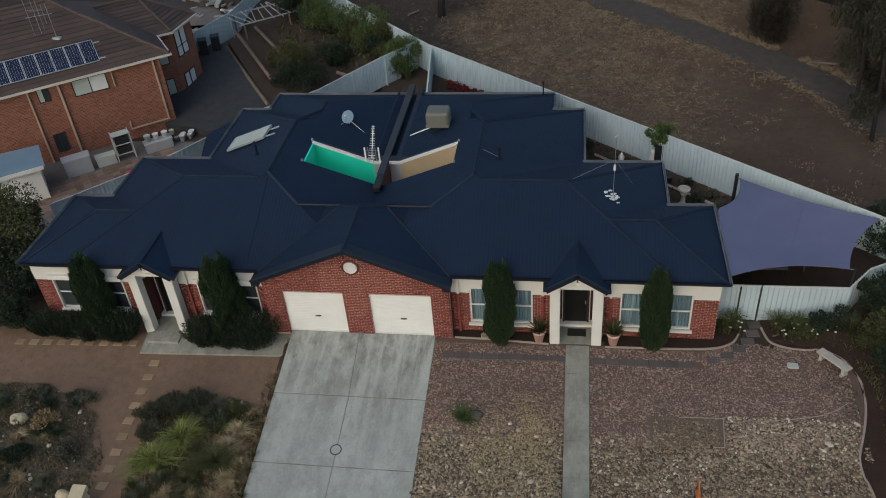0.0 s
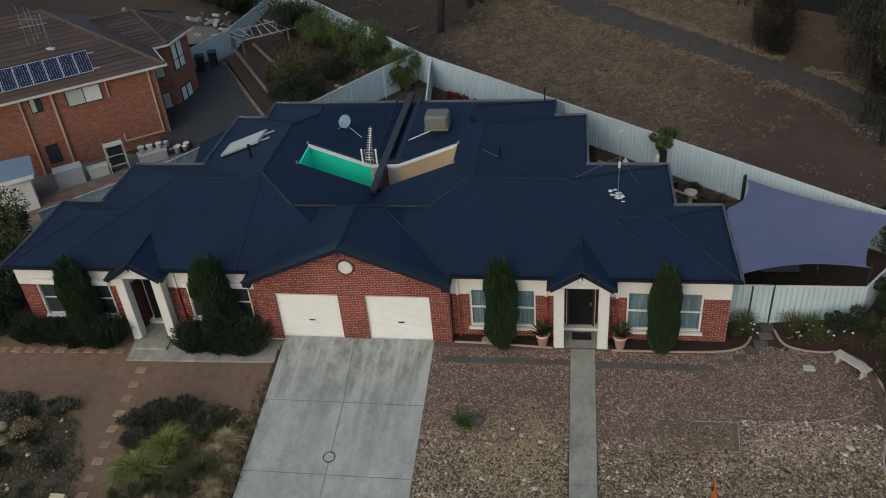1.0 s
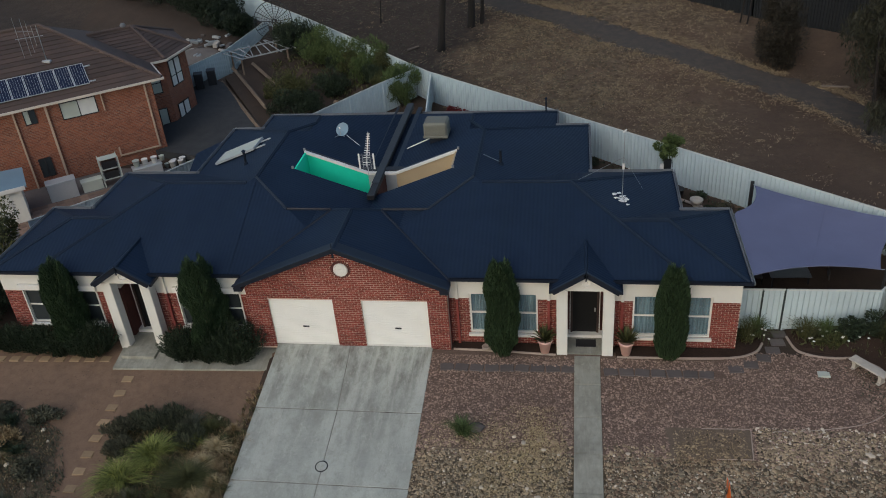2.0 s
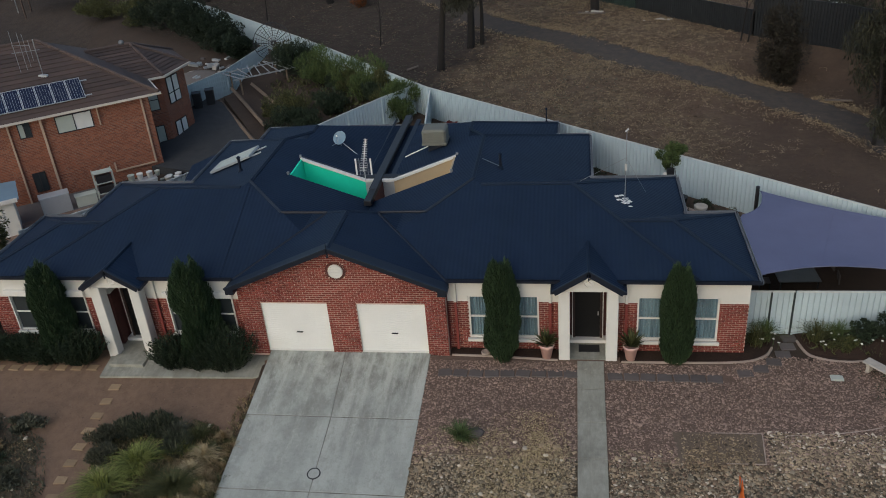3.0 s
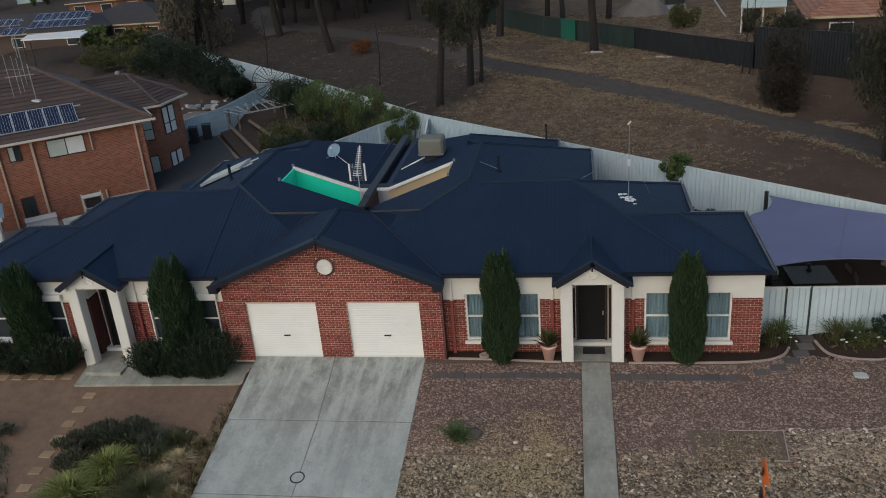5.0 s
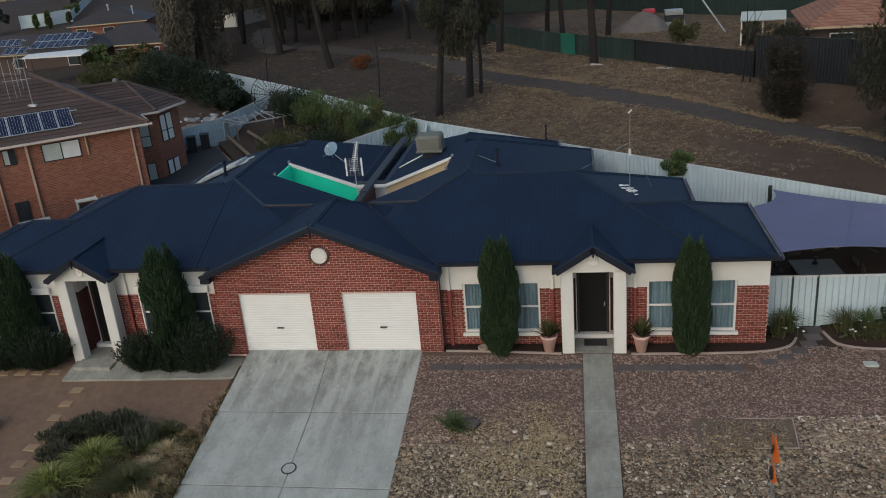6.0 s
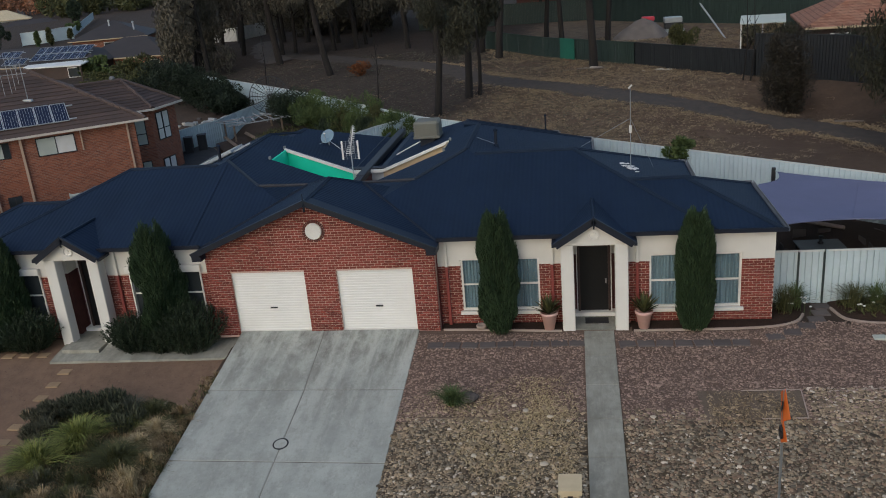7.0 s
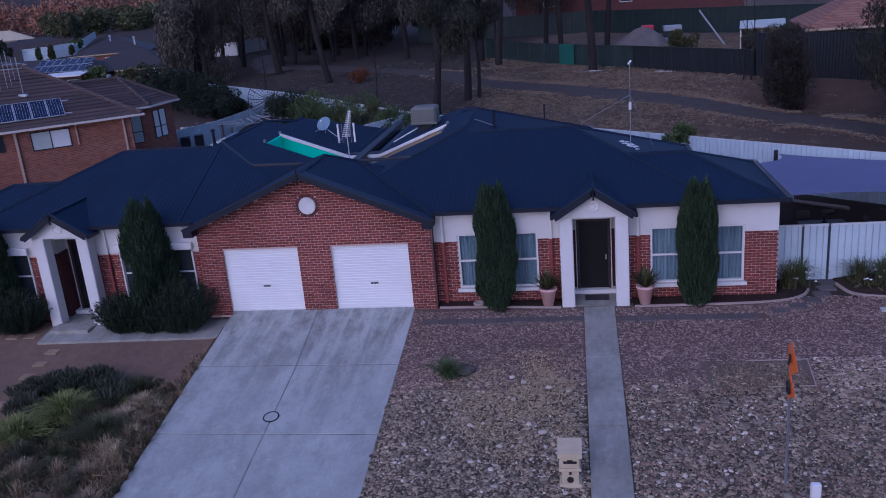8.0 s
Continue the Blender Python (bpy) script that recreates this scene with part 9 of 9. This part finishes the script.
MAT_PALETIMBER = plain("pale_weathered_timber", (0.42, 0.43, 0.43), (0.24, 0.25, 0.25), 0.9, 2, 20, 0.3)
pergola()
mound("spoil_mound", -23.4, 35.4, gz(-23.4, 35.4) - 0.05, 2.9, 0.55, MAT_HEAP, "low mound of grey spoil behind the fence", "mound")
rr = random.Random(66)
for k in range(60):
    x = rr.uniform(-26.2, -20.6)
    y = rr.uniform(32.4, 38.6) if x < -22 else rr.uniform(31.0, 36.0)
    s_ = rr.uniform(0.12, 0.42)
    m = Matrix.Translation((x, y, gz(x, y) + 0.02 + max(0, 0.5 - 0.2 * math.hypot(x + 23.4, (y - 35.4) * 1.4)))) @ Matrix.Rotation(rr.random() * 3, 4, "Z") @ Matrix.Rotation(rr.uniform(-0.25, 0.25), 4, "X")
    tagged(part("rubble_piece", box(bmesh.new(), -s_ * rr.uniform(0.8, 2.2), s_, -s_ * 0.5, s_ * 0.5, -0.1, s_ * rr.uniform(0.3, 0.7), m, 0.03), (MAT_BENCH, MAT_PALETIMBER, MAT_STEEL, MAT_PAVER_D)[k % 4]), "pale rubble and boards dumped behind the fence", "rubble", "rubble behind the brick house")
m = Matrix.Translation((-23.6, 11.2, -0.5)) @ Matrix.Rotation(radians(36), 4, "Z")
th = thing("garden_shed", (-23.6, 11.2, -0.5), "cream garden shed with blue-grey sheet roof", "shed")
part("body", box(bmesh.new(), -2.4, -0.1, -1.1, 1.1, -0.2, 2.15, m), MAT_CREAM, th)
part("roof", box(bmesh.new(), -2.6, 0.12, -1.35, 1.35, 2.15, 2.24, m @ Matrix.Rotation(radians(3), 4, "Y")), MAT_BLUEROOF, th)
part("fascia", box(bmesh.new(), -2.62, 0.14, -1.4, -1.35, 2.05, 2.26, m), MAT_WHITE, th)
part("door", box(bmesh.new(), -1.5, -0.7, -1.13, -1.1, -0.1, 1.9, m), MAT_WHITE, th)


def bin_box(x, y, w, d, h, turn, material, label, category, lid=None, z=None):
    z = gz(x, y) if z is None else z
    m = Matrix.Translation((x, y, z)) @ Matrix.Rotation(radians(turn), 4, "Z")
    th = thing(category.replace(" ", "_"), (x, y, z), label, category)
    part("body", box(bmesh.new(), -w / 2, w / 2, -d / 2, d / 2, -0.05, h, m, 0.03), material, th)
    part("lid", box(bmesh.new(), -w / 2 - 0.03, w / 2 + 0.03, -d / 2 - 0.03, d / 2 + 0.03, h, h + 0.07, m, 0.02), lid or material, th)


bin_box(-22.6, 12.9, 1.5, 0.7, 1.0, 37, MAT_ALU, "pale grey storage box by the brick wall", "storage box")
bin_box(-21.4, 13.9, 1.1, 0.5, 0.55, 37, MAT_BLIND, "low pale grey storage chest by the wall", "storage chest")
bin_box(-18.9, 15.7, 1.6, 0.6, 0.55, 37, MAT_ALU, "low bench stacked with white pots", "garden stand")
rr = random.Random(55)
for k in range(12):
    x, y = -19.4 + 1.9 * (k % 6) / 5 + 0.1 * rr.random(), 15.5 + 1.9 * (k % 6) / 5 * 0.75 + 0.3 * (k // 6)
    s = rr.uniform(0.12, 0.2)
    z = gz(x, y) + (0.6 if k < 4 else 0)
    tagged(part("bucket", lathe(bmesh.new(), [(s * 0.8, 0), (s, s * 1.9), (s * 1.08, s * 1.95), (s * 0.9, s * 1.9), (0.01, s * 1.7)], (x, y, z), 12), MAT_WHITE if k % 3 else MAT_BLIND, smooth=True), "white plastic bucket beside the house wall", "bucket", "white buckets by the wall")
tagged(part("red_bucket", lathe(bmesh.new(), [(0.16, 0), (0.2, 0.35), (0.21, 0.36), (0.01, 0.33)], (-19.3, 12.4, gz(-19.3, 12.4)), 12), MAT_PINK), "bright pink-red plastic bucket on the paving", "bucket")
tagged(part("white_drum", lathe(bmesh.new(), [(0.2, 0), (0.22, 0.5), (0.2, 0.55), (0.01, 0.55)], (-18.6, 13.2, gz(-18.6, 13.2)), 14), MAT_WHITE, smooth=True), "white plastic drum on the paving", "drum")
MAT_REDPAVE = plain("red_brown_paver", (0.235, 0.15, 0.11), (0.16, 0.103, 0.078), 0.9, 2, 30, 0.3, 0.004, vary=0.35)
strip = part("paver_strip", prism(bmesh.new(), [(-25.5, 10.4), (-17.9, 16.1), (-16.4, 13.6), (-15.9, 12.0), (-17.8, 9.8), (-20.6, 7.0)], lambda x, y: gz(x, y) - 0.2, lambda x, y: gz(x, y) + 0.008), MAT_PAVE)
tagged(strip, "reddish brown paved strip beside the brick house", "paving", kind="structure")
me = bpy.data.meshes.new("paver")
bm = bx(-0.205, 0.205, -0.205, 0.205, -0.03, 0.022, bevel=0.008)
bm.to_mesh(me)
bm.free()
me.materials.append(MAT_REDPAVE)
edges_in = ((-25.5, 10.4, -17.9, 16.1), (-17.9, 16.1, -16.4, 13.6), (-15.9, 12.0, -17.8, 9.8), (-17.8, 9.8, -20.6, 7.0), (-20.6, 7.0, -25.5, 10.4))
for i in range(-14, 24):
    for j in range(-22, 1):
        c = NB @ Vector((i * 0.42, j * 0.42, 0))
        if all((xb - xa) * (c.y - ya) - (yb - ya) * (c.x - xa) < -0.3 * math.hypot(xb - xa, yb - ya) for xa, ya, xb, yb in edges_in):
            ob = link_mesh("paver", me, strip)
            ob.location = (c.x, c.y, gz(c.x, c.y) + 0.012)
            ob.rotation_euler = (0, 0, radians(36.8))
th = thing("shelf_rack", (-20.5, 14.4, -0.4), "pale metal rack with dark boxes", "rack")
m = Matrix.Translation((-20.5, 14.6, gz(-20.5, 14.6))) @ Matrix.Rotation(radians(37), 4, "Z")
for a in (-0.5, 0.5):
    for b in (-0.3, 0.3):
        part("upright", box(bmesh.new(), a - 0.03, a + 0.03, b - 0.03, b + 0.03, -0.1, 1.7, m), MAT_BLIND, th)
for z in (0.4, 1.0, 1.6):
    part("shelf", box(bmesh.new(), -0.5, 0.5, -0.3, 0.3, z, z + 0.04, m), MAT_BLIND, th)
for z in (0.44, 1.04):
    part("crate", box(bmesh.new(), -0.4, 0.4, -0.25, 0.25, z, z + 0.4, m, 0.02), MAT_BLACK, th)
for k, (x, y) in enumerate(((-20.2, 27.3), (-19.55, 28.0))):
    bin_box(x, y, 0.55, 0.6, 1.0, 20, MAT_BLACK, "black wheeled rubbish bin by the fence", "rubbish bin", None, 0.5)
# logs and stones lying in the field
for k, (xa, ya, xb, yb) in enumerate(((5.6, 41.5, 7.6, 41.0), (19.4, 23.5, 20.8, 23.2), (-6.3, 31.6, -5.6, 32.2), (12.2, 39.6, 12.7, 39.9))):
    bm = tube(bmesh.new(), [(xa, ya, gz(xa, ya) + 0.08), (xb, yb, gz(xb, yb) + 0.1)], 0.09, 7, 0.06)
    tagged(part("fallen_log", bm, MAT_PALEBARK), "pale fallen log lying on dry ground", "log", "logs of the field")
for k in range(16):
    rr = random.Random(3100 + k)
    x, y = (12.0 + 0.35 * rr.gauss(0, 1), 38.75 - 0.3 * rr.random()) if k < 6 else (6.7 + 0.6 * rr.gauss(0, 1), 41.8 + 0.2 * rr.gauss(0, 1))
    s = rr.uniform(0.07, 0.18)
    V, Fc = pebble_shape(x * 3.1, 2)
    tagged(raw("boulder", V * s * np.array([rr.uniform(0.8, 1.8), 1.0, 0.9]) + np.array([x, y, gz(x, y) + s * 0.4]), Fc, MAT_BENCH), "pale rock and debris lying in the field", "rock", "debris in the field")


# ---- brickwork: the courses nearest the camera as single bricks, the rest joined ----
def build_bricks():
    picks = [b for b in BRICKS if b[2] < 0 and 0.9 < b[3] < 4.6 and -4.6 < b[0] < -0.9 and abs(b[1] - b[0] - 0.227) < 0.002][:300]
    chosen = set(picks)
    me = bpy.data.meshes.new("brick")
    bm = bx(0, 0.227, -0.008, 0.016, 0, 0.072, bevel=0.003)
    bm.to_mesh(me)
    bm.free()
    me.materials.append(MAT_BRICK)
    for p, q, y, z in picks:
        ob = link_mesh("brick", me, house)
        ob.location = (p, y, z)
    V, Fc = [], []
    rng = random.Random(4)
    for b in BRICKS:
        if b in chosen:
            continue
        p, q, y, z = b
        k = len(V)
        yy = y - 0.006 - rng.random() * 0.004
        V += [(p, yy, z), (q, yy, z), (q, yy, z + 0.072), (p, yy, z + 0.072), (p, y + 0.02, z), (q, y + 0.02, z), (q, y + 0.02, z + 0.072), (p, y + 0.02, z + 0.072)]
        Fc += [(k, k + 1, k + 2, k + 3), (k + 3, k + 2, k + 6, k + 7), (k, k + 4, k + 5, k + 1), (k, k + 3, k + 7, k + 4), (k + 1, k + 5, k + 6, k + 2)]
    ob = fast("brickwork", V, Fc, MAT_BRICK, house)
    ob["kind"] = "stuff"


build_bricks()
